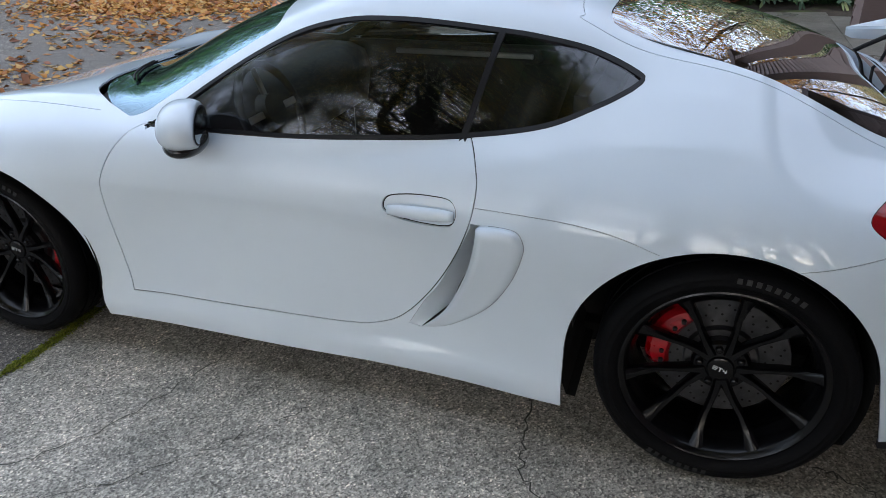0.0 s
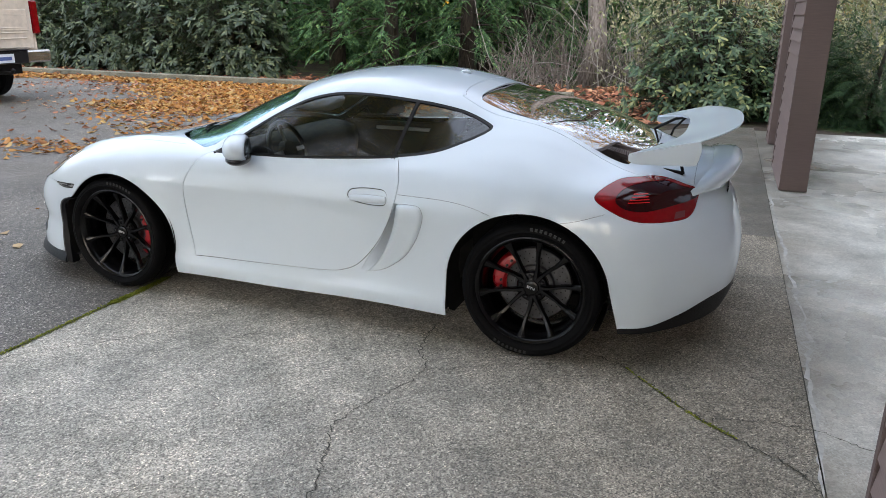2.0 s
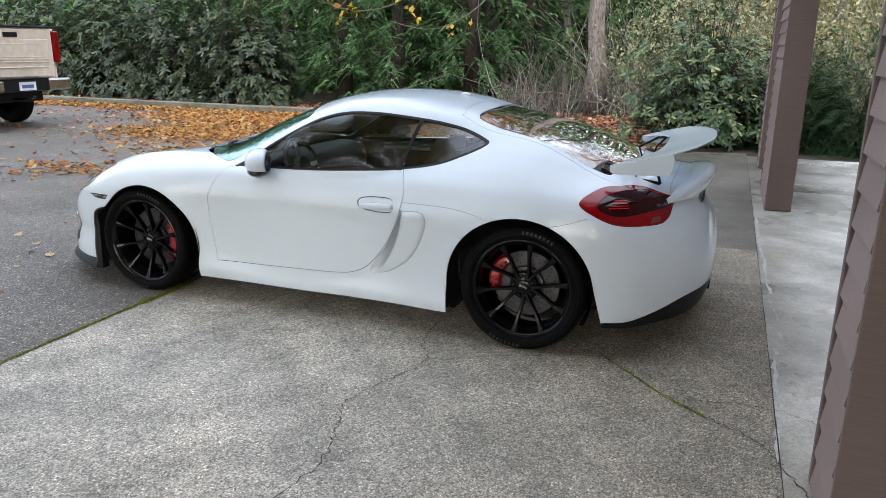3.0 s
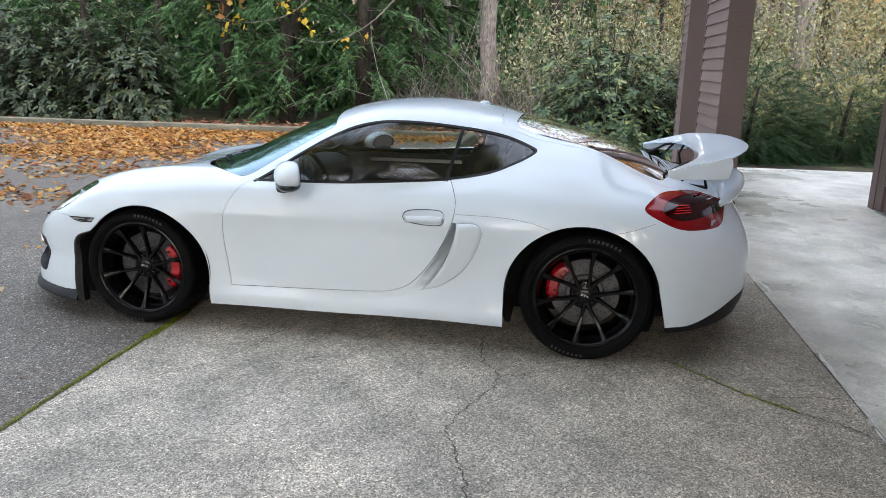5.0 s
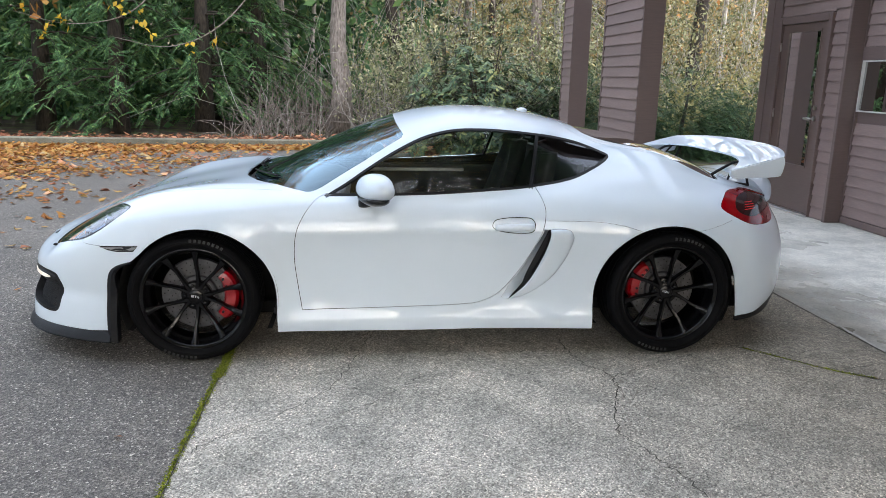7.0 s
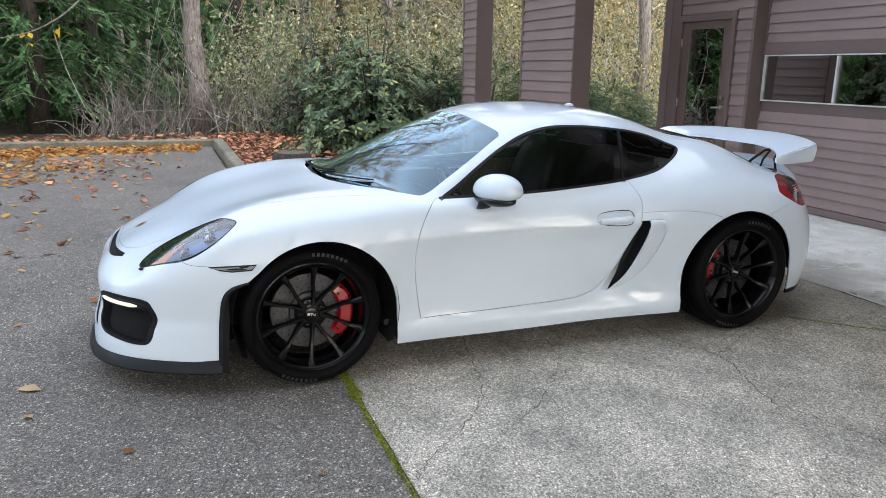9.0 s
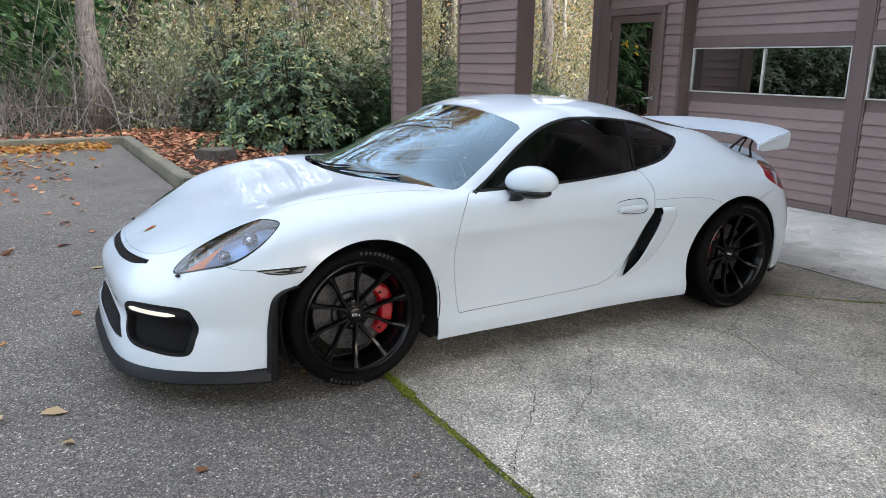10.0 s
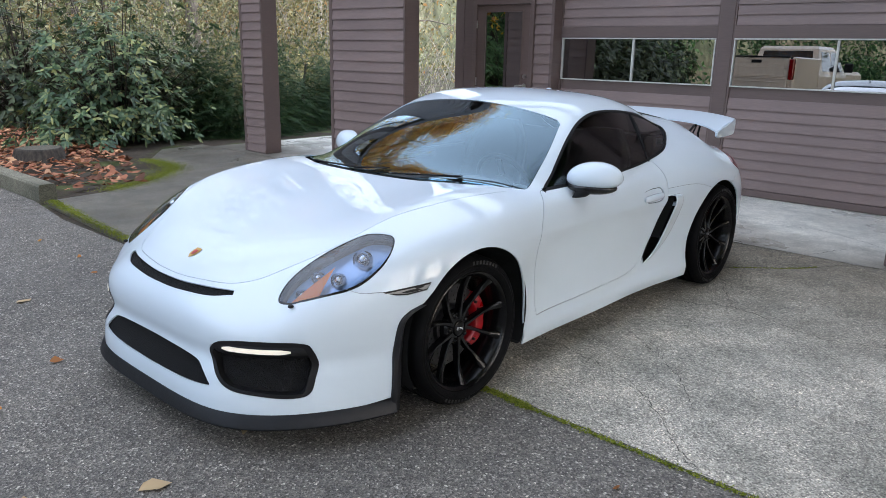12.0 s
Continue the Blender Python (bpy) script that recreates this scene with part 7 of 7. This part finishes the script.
        h = 0.006 + 0.015 * math.sin(math.pi * (0.06 + 0.88 * q)) ** 0.35
        p = on_side([x], [zc])[0]
        o = 0.002 + 0.016 * math.sin(math.pi * (0.06 + 0.80 * q)) ** 0.8
        rings.append([(x, (p[1] - o * math.cos(k)) * m if math.cos(k) > 0 else (p[1] + 0.004) * m, zc + h * math.sin(k)) for k in np.linspace(-math.pi * 0.55, math.pi * 0.55, 9)])
    v, f = loft(rings)
    fix_normals(mesh_ob("door_handle", v, f, PAINT, car, "white door handle"))

    # mirror
    mc = Vector((-0.322, -0.938, 0.897))
    sweep = Matrix.Rotation(radians(27), 3, "Z")
    cap = bmesh.new()
    bmesh.ops.create_uvsphere(cap, u_segments=36, v_segments=24, radius=1.0)
    for w in cap.verts:
        x, y, z = w.co
        px = -abs(x) ** 0.85 if x < 0 else min(0.55, x ** 0.5 * 0.85)
        fat = 1 - 0.10 * max(0, x)
        w.co = sweep @ Vector((px * 0.080, y * 0.140 * fat, (z if z > 0 else z * 0.7) * 0.083 * fat - 0.004 * y)) + mc
        w.co.y *= m
    shell = part("mirror", cap, PAINT, car, "white door mirror on a black foot", smooth=True)
    bm = bmesh.new()
    bmesh.ops.create_uvsphere(bm, u_segments=28, v_segments=14, radius=1.0)
    for w in bm.verts:
        w.co = sweep @ Vector((w.co.x * 0.066 - 0.006, w.co.y * 0.124 + 0.010, w.co.z * 0.036 - 0.044)) + mc
        w.co.y *= m
    part("mirror_base", bm, GLOSS_BLACK, shell, "black mirror underside", smooth=True)
    rings = []
    for cx, cy, z, rx, ry in ((-0.340, -0.918, 0.872, 0.060, 0.062), (-0.356, -0.912, 0.848, 0.050, 0.050), (-0.368, -0.905, 0.826, 0.040, 0.042), (-0.376, -0.890, 0.808, 0.031, 0.034), (-0.380, -0.868, 0.800, 0.022, 0.024)):
        rings.append([(cx + rx * math.cos(k), (cy + ry * math.sin(k)) * m, z) for k in np.linspace(0, 2 * math.pi, 18, endpoint=False)])
    v, f = loft(rings)
    fix_normals(mesh_ob("mirror_arm", v, f, BLACK, shell, "black mirror foot"))
    bm = bmesh.new()
    bmesh.ops.create_circle(bm, cap_ends=True, segments=28, radius=1.0)
    for w in bm.verts:
        w.co = sweep @ Vector((0.0475, w.co.x * 0.114, (w.co.y if w.co.y > 0 else w.co.y * 0.7) * 0.054)) + mc
        w.co.y *= m
    part("mirror_glass", bm, MIRROR, shell, "mirror glass")
    bm = bmesh.new()
    bmesh.ops.create_circle(bm, cap_ends=True, segments=28, radius=1.0)
    for w in bm.verts:
        w.co = sweep @ Vector((0.0460, w.co.x * 0.123, (w.co.y if w.co.y > 0 else w.co.y * 0.7) * 0.060)) + mc
        w.co.y *= m
    part("mirror_bezel", bm, BLACK, shell, "black bezel")

# rear wing
wing = bmesh.new()
NS, NC = 40, 12
rows = []
for sgn in (1, -1):
    for i in range(NS + 1):
        s = -1 + 2 * i / NS
        le = 1.854 - 0.218 * abs(s) ** 3.6
        te = 2.120 - 0.178 * abs(s) ** 2.6
        row = []
        for j in range(NC + 1):
            c = j / NC
            x = le + (te - le) * c
            z = 1.024 + 0.060 * c ** 1.2 - 0.028 * abs(s) ** 3 - 0.02 * abs(s) ** 6 * (1 - c)
            th = 0.022 * math.sin(math.pi * min(1, 0.10 + c * 0.87)) ** 0.6
            row.append(wing.verts.new((x, 0.725 * s, z + sgn * th / 2)))
        rows.append(row)
top_r, bot_r = rows[: NS + 1], rows[NS + 1:]
for r in (top_r, bot_r):
    for i in range(NS):
        for j in range(NC):
            wing.faces.new((r[i][j], r[i][j + 1], r[i + 1][j + 1], r[i + 1][j]))
for i in range(NS):
    for j in (0, NC):
        wing.faces.new((top_r[i][j], top_r[i + 1][j], bot_r[i + 1][j], bot_r[i][j]))
for i in (0, NS):
    for j in range(NC):
        wing.faces.new((top_r[i][j], top_r[i][j + 1], bot_r[i][j + 1], bot_r[i][j]))
spoiler = sharp(part("rear_wing", wing, PAINT, car, "fixed white rear wing", smooth=True), 50)
for m in (1, -1):
    side_prof = np.vstack([open_spline([(1.650, 0.975), (1.72, 0.996), (1.83, 1.022), (1.93, 1.052), (1.957, 1.050)], 5), open_spline([(1.962, 1.02), (1.950, 0.966), (1.925, 0.947), (1.80, 0.940), (1.69, 0.938), (1.652, 0.950)], 5)])
    bm = bmesh.new()
    fa = bm.faces.new([bm.verts.new((x - 0.015, -0.734 * m, z)) for x, z in side_prof])
    r = bmesh.ops.extrude_face_region(bm, geom=[fa])
    bmesh.ops.translate(bm, vec=(0, 0.016 * m, 0), verts=[w for w in r["geom"] if isinstance(w, bmesh.types.BMVert)])
    part("end_plate", bm, PAINT, spoiler, "white end plate")
    ys = -0.50 * m
    for pts, rad in (([(1.66, 0.915), (1.80, 0.880), (1.955, 0.862)], 0.017), ([(1.69, 0.905), (1.76, 0.950), (1.85, 1.000)], 0.010),
                     ([(1.955, 0.865), (1.935, 0.94), (1.975, 1.022)], 0.010), ([(1.82, 0.880), (1.84, 0.94), (1.90, 1.006)], 0.008), ([(1.84, 0.996), (1.91, 1.008), (1.985, 1.026)], 0.009)):
        v, f = tube([(x - 0.085, ys, z) for x, z in pts], rad * 0.85, 8)
        mesh_ob("wing_strut", v, f, BLACK, spoiler, "black wing strut")
# raised lip across the tail
rings = []
for i in range(41):
    k = -1 + i / 20
    e = abs(k)
    xr, zt, h = 2.140 - 0.195 * e ** 2.4, 0.915 - 0.105 * e ** 2.3, 1 - 0.7 * e ** 3
    rings.append([(xr + dx, 0.62 * k, zt + dz * h) for dx, dz in ((-0.19, -0.055), (-0.11, -0.022), (-0.055, -0.004), (-0.025, 0.0), (-0.006, -0.010), (0.0, -0.032), (-0.018, -0.080), (-0.06, -0.14), (-0.19, -0.14))])
v, f = loft(rings)
fix_normals(mesh_ob("tail_lip", v, f, PAINT, car, "white raised lip across the tail"))
for m in (1, -1):
    b = bmesh.new()
    bmesh.ops.create_cone(b, cap_ends=True, segments=24, radius1=0.045, radius2=0.045, depth=0.16, matrix=Matrix.Translation((2.09, 0.065 * m, 0.235)) @ Matrix.Rotation(radians(90), 4, "Y"))
    part("tail_pipe", b, SATIN_BLACK, car, "black tail pipe", smooth=True)
letters = bmesh.new()
for k in range(7):
    y = -0.19 + k * 0.063
    p = on_rear([y], [0.735])[0]
    add_box(letters, p[0] - 0.004, p[0] + 0.003, y - 0.022, y + 0.022, 0.722, 0.750)
part("rear_lettering", letters, BLACK, car, "black bars of lettering across the tail")

# roof aerial, crest, wipers
b = bmesh.new()
bmesh.ops.create_uvsphere(b, u_segments=16, v_segments=8, radius=1.0)
pz = on_top([0.60], [0.0])[0][2]
for w in b.verts:
    w.co = Vector((0.60 + w.co.x * 0.035, w.co.y * 0.016, pz + w.co.z * 0.018))
part("aerial", b, PAINT, car, "small white roof aerial", smooth=True)
shield = np.array([(0.0, 0.030), (0.020, 0.028), (0.024, 0.010), (0.021, -0.012), (0.0, -0.034), (-0.021, -0.012), (-0.024, 0.010), (-0.020, 0.028)])
q = on_top(-1.985 + shield[:, 1] * 0.95, shield[:, 0])
q = q + skin_normal(q) * 0.003
crest = mesh_ob("crest", q, [tuple(range(8))], GOLD, car, "small gold crest on the bonnet")
q2 = on_top(-1.985 + shield[:, 1] * 0.5, shield[:, 0] * 0.5)
q2 = q2 + skin_normal(q2) * 0.0045
mesh_ob("crest_field", q2, [tuple(range(8))], CREST_RED, crest)
for pts in ([(-1.03, -0.20), (-0.985, -0.33), (-0.92, -0.45), (-0.87, -0.51)], [(-1.035, 0.42), (-1.04, 0.25), (-1.03, 0.05), (-0.985, -0.12)]):
    e = open_spline(pts, 6)
    q = on_top(e[:, 0] + 0.02, e[:, 1])
    q = q + skin_normal(q) * 0.009
    v, f = tube(q, 0.0042, 6)
    wip = mesh_ob("wiper", v, f, BLACK, car, "black windscreen wiper")
    q = on_top(e[:, 0] + 0.035, e[:, 1])
    q = q + skin_normal(q) * 0.006
    v, f = tube(q, 0.0035, 5)
    mesh_ob("wiper_blade", v, f, RUBBER, wip)


# ---- car interior ----
def seat(yc):
    bm = bmesh.new()
    add_box(bm, -0.02, 0.48, yc - 0.25, yc + 0.25, 0.26, 0.42, 0.05)
    st = part("seat", bm, SEAT, car, "black bucket seat", smooth=True)
    rings = []
    for q in np.linspace(0, 1, 9):
        z = 0.38 + 0.66 * q
        x = 0.42 + 0.24 * q + 0.02 * math.sin(q * 3)
        w = 0.25 - 0.02 * q - 0.12 * max(0, (q - 0.7) / 0.3) ** 1.5
        rings.append([(x - 0.06, yc - w, z), (x - 0.02, yc - w * 0.7, z), (x - 0.02, yc + w * 0.7, z), (x - 0.06, yc + w, z), (x + 0.05, yc + w * 0.9, z), (x + 0.08, yc, z), (x + 0.05, yc - w * 0.9, z)])
    v, f = loft(rings)
    fix_normals(mesh_ob("backrest", v, f, SEAT, st))
    return st


seat(-0.40)
seat(0.40)
dash = []
for y in np.linspace(-0.73, 0.73, 23):
    hood = 0.045 * math.exp(-((y + 0.40) / 0.16) ** 2)
    dash.append([(-0.86, y, 0.80), (-0.70, y, 0.835), (-0.58, y, 0.83 + hood), (-0.50, y, 0.80 + hood), (-0.47, y, 0.72), (-0.50, y, 0.55), (-0.86, y, 0.5)])
v, f = loft(dash)
dashboard = fix_normals(mesh_ob("dashboard", v, f, SEAT, car, "black dashboard"))
part("centre_console", box(-0.5, 0.5, -0.10, 0.10, 0.2, 0.56, 0.02), SEAT, car, "black centre console")
part("firewall", box(0.78, 0.82, -0.68, 0.68, 0.2, 1.0), INSIDE_GREY, car, "dark bulkhead behind the seats")
part("engine_cover", box(0.82, 1.65, -0.42, 0.42, 0.5, 0.86, 0.03), INSIDE_GREY, car, "dark engine cover under the rear window")
part("cabin_floor", box(-0.86, 0.8, -0.78, 0.78, 0.205, 0.235), SEAT, car)
for m in (1, -1):
    part("door_card", box(-0.62, 0.70, -0.83 if m > 0 else 0.785, -0.785 if m > 0 else 0.83, 0.25, 0.835, 0.012), SEAT, car, "black door lining")
    part("grab_trim", box(-0.35, 0.35, -0.785 * m - 0.012, -0.785 * m + 0.012, 0.775, 0.80, 0.004), SILVER, car, "pale strip along the door lining")
bm = bmesh.new()
steer = Matrix.Translation((-0.36, -0.40, 0.80)) @ Matrix.Rotation(radians(68), 4, "Y")
v, f = tube([steer @ Vector((0.175 * math.cos(t), 0.175 * math.sin(t), 0)) for t in np.linspace(0, 2 * math.pi, 33)], 0.015, 8, False)
wheel_rim = mesh_ob("steering_wheel", v, f, SEAT, car, "black steering wheel with silver spokes")
for a in (0, 90, 180):
    m4 = steer @ Matrix.Rotation(radians(a + 90), 4, "Z")
    part("steering_spoke", add_box(bmesh.new(), 0.05, 0.165, -0.013, 0.013, -0.006, 0.006, 0.003, m4), SILVER, wheel_rim, "silver spoke")
b = bmesh.new()
bmesh.ops.create_cone(b, cap_ends=True, segments=24, radius1=0.07, radius2=0.06, depth=0.04, matrix=steer)
part("steering_boss", b, SEAT, wheel_rim)
part("rear_view_mirror", box(-0.33, -0.30, -0.12, 0.12, 1.10, 1.16, 0.012), BLACK, car, "black rear-view mirror")


# ---- parked pickup at the far end of the lot ----
TRUCK_PAINT = plain("tan_truck_paint", (0.64, 0.55, 0.45), 0.35, 0.0, coat=0.8)
TRUCK_GLASS = plain("truck_glass", (0.02, 0.022, 0.025), 0.05, coat=1.0)
TRUCK_CHROME = plain("truck_chrome", (0.55, 0.54, 0.52), 0.25, 1.0)
PLATE = plain("plate_white", (0.65, 0.68, 0.72), 0.5)
PLATE_BAR = plain("plate_blue", (0.08, 0.12, 0.3), 0.5)


def pickup(at, turn):
    """A crew-cab pickup; its tail looks along the thing's own +x."""
    t = thing("pickup_truck", "tan crew-cab pickup truck parked tail out", "pickup truck", at=(at[0], at[1], 0.0))
    t.rotation_euler = (0, 0, turn)
    t.scale = (1.07, 1.07, 1.07)
    L, W = 6.2, 1.02
    bed = bmesh.new()
    add_box(bed, -1.95, -0.10, -W, -W + 0.10, 0.80, 1.70, 0.03)
    add_box(bed, -1.95, -0.10, W - 0.10, W, 0.80, 1.70, 0.03)
    add_box(bed, -1.95, -0.10, -W + 0.1, W - 0.1, 0.80, 0.95)
    part("bed", bed, TRUCK_PAINT, t)
    gate = part("tailgate", box(-0.10, -0.02, -W + 0.14, W - 0.14, 0.86, 1.68, 0.02), TRUCK_PAINT, t)
    part("tailgate_panel", box(-0.02, -0.006, -W + 0.24, W - 0.24, 1.15, 1.50, 0.008), TRUCK_PAINT, gate)
    for z in (1.02, 1.11, 1.19, 1.40):
        part("tailgate_ridge", box(-0.02, -0.002, -W + 0.18, W - 0.30, z, z + 0.022, 0.006), TRUCK_PAINT, gate)
    part("tailgate_handle", box(-0.018, 0.0, -0.14, 0.14, 1.53, 1.61, 0.006), BLACK, gate)
    part("tailgate_cap", box(-0.11, 0.0, -W + 0.12, W - 0.12, 1.682, 1.72, 0.01), BLACK, gate)
    for s in (-1, 1):
        part("tail_light", box(-0.16, 0.0, s * (W - 0.065) - 0.062, s * (W - 0.065) + 0.062, 1.10, 1.64, 0.015), RED_LENS, t, "tall red tail light")
    bp = part("rear_bumper", box(-0.10, 0.22, -W * 0.95, W * 0.95, 0.64, 0.84, 0.03), TRUCK_CHROME, t, "chrome rear bumper")
    part("plate_recess", box(0.205, 0.2225, -0.46, 0.46, 0.645, 0.835), BLACK, bp, "black middle of the bumper")
    part("bumper_step", box(-0.08, 0.21, -0.5, 0.5, 0.842, 0.86, 0.004), BLACK, bp)
    pl = part("number_plate", box(0.223, 0.229, -0.17, 0.17, 0.66, 0.80), PLATE, t, "pale number plate")
    part("plate_mark", box(0.2295, 0.231, -0.12, 0.12, 0.70, 0.755), PLATE_BAR, pl)
    v, f = tube([(-0.1, 0, 0.5), (0.30, 0, 0.5), (0.36, 0, 0.56)], 0.03, 8)
    mesh_ob("tow_hitch", v, f, BLACK, t)
    rings = []
    for z, x0, x1, w in ((0.62, -4.35, -1.98, W), (1.20, -4.30, -1.98, W), (1.34, -4.15, -2.0, W - 0.03), (1.98, -3.55, -2.16, W - 0.18), (2.06, -3.40, -2.25, W - 0.24)):
        rings.append([(x0, -w, z), (x1, -w, z), (x1, w, z), (x0, w, z)])
    v, f = loft(rings)
    cab = fix_normals(mesh_ob("cab", v, f, TRUCK_PAINT, t, smooth=False))
    bm = bmesh.new()
    bm.faces.new([bm.verts.new(p) for p in ((-2.02, -0.78, 1.40), (-2.02, 0.78, 1.40), (-2.135, 0.70, 1.92), (-2.135, -0.70, 1.92))])
    part("rear_window", bm, TRUCK_GLASS, cab)
    for s in (-1, 1):
        for x0, x1 in ((-2.95, -2.25), (-3.75, -3.02)):
            bm = bmesh.new()
            bm.faces.new([bm.verts.new(p) for p in ((x0 - 0.15, s * (W - 0.025), 1.36), (x1, s * (W - 0.025), 1.36), (x1 - 0.06, s * (W - 0.158), 1.90), (x0 + 0.05, s * (W - 0.158), 1.90))])
            part("side_window", bm, TRUCK_GLASS, cab)
        part("door_mirror", box(-3.95, -3.82, s * (W + 0.15) - 0.12, s * (W + 0.15) + 0.12, 1.35, 1.62, 0.03), BLACK, t)
    part("bonnet", box(-5.9, -4.25, -W + 0.04, W - 0.04, 0.75, 1.38, 0.10), TRUCK_PAINT, t)
    for x in (-1.15, -5.0):
        for s in (-1, 1):
            v, f = lathe([(0.24, 0.78), (0.40, 0.78), (0.43, 0.82), (0.43, 0.98), (0.40, 1.01), (0.26, 1.01), (0.25, 0.97), (0.0, 0.95)], 36, (x, 0, 0.43), s)
            w = sharp(mesh_ob("wheel", v, f, RUBBER, t, "dark truck tyre"), 30)
            v, f = lathe([(0.245, 0.985), (0.22, 0.975), (0.0, 0.965)], 24, (x, 0, 0.43), s)
            mesh_ob("rim", v, f, TRUCK_CHROME, w)
    part("frame", box(-5.8, -0.1, -0.6, 0.6, 0.45, 0.82), UNDER, t)
    return t


pickup((-9.95, 5.62), radians(3))

# ---- lap boards, last ----
for col, left, right, xl, xr, yc, top in COLUMNS:
    z = 0.015
    while z < top - 0.1:
        board_at(left, xl, yc, z, col)
        board_at(right, xr, yc, z, col)
        z += LAP
for me, x, y, z, d in GARAGE_BOARDS:
    board_at(me, x, y, z, d)
for x, y0, y1, z0, count in ((EX, 2.788, 3.043, 0.015, 34), (WX, -6.9, -1.76, 0.015, 34), (EX, 3.043, 4.058, 2.19, 17), (WX, 0.708, 2.73, 2.43, 15), (WX, -1.565, 0.536, 2.43, 15)):
    me = board_mesh(y1 - y0)
    for k in range(count):
        board_at(me, x + 0.03, (y0 + y1) / 2, z0 + LAP * k, wall)
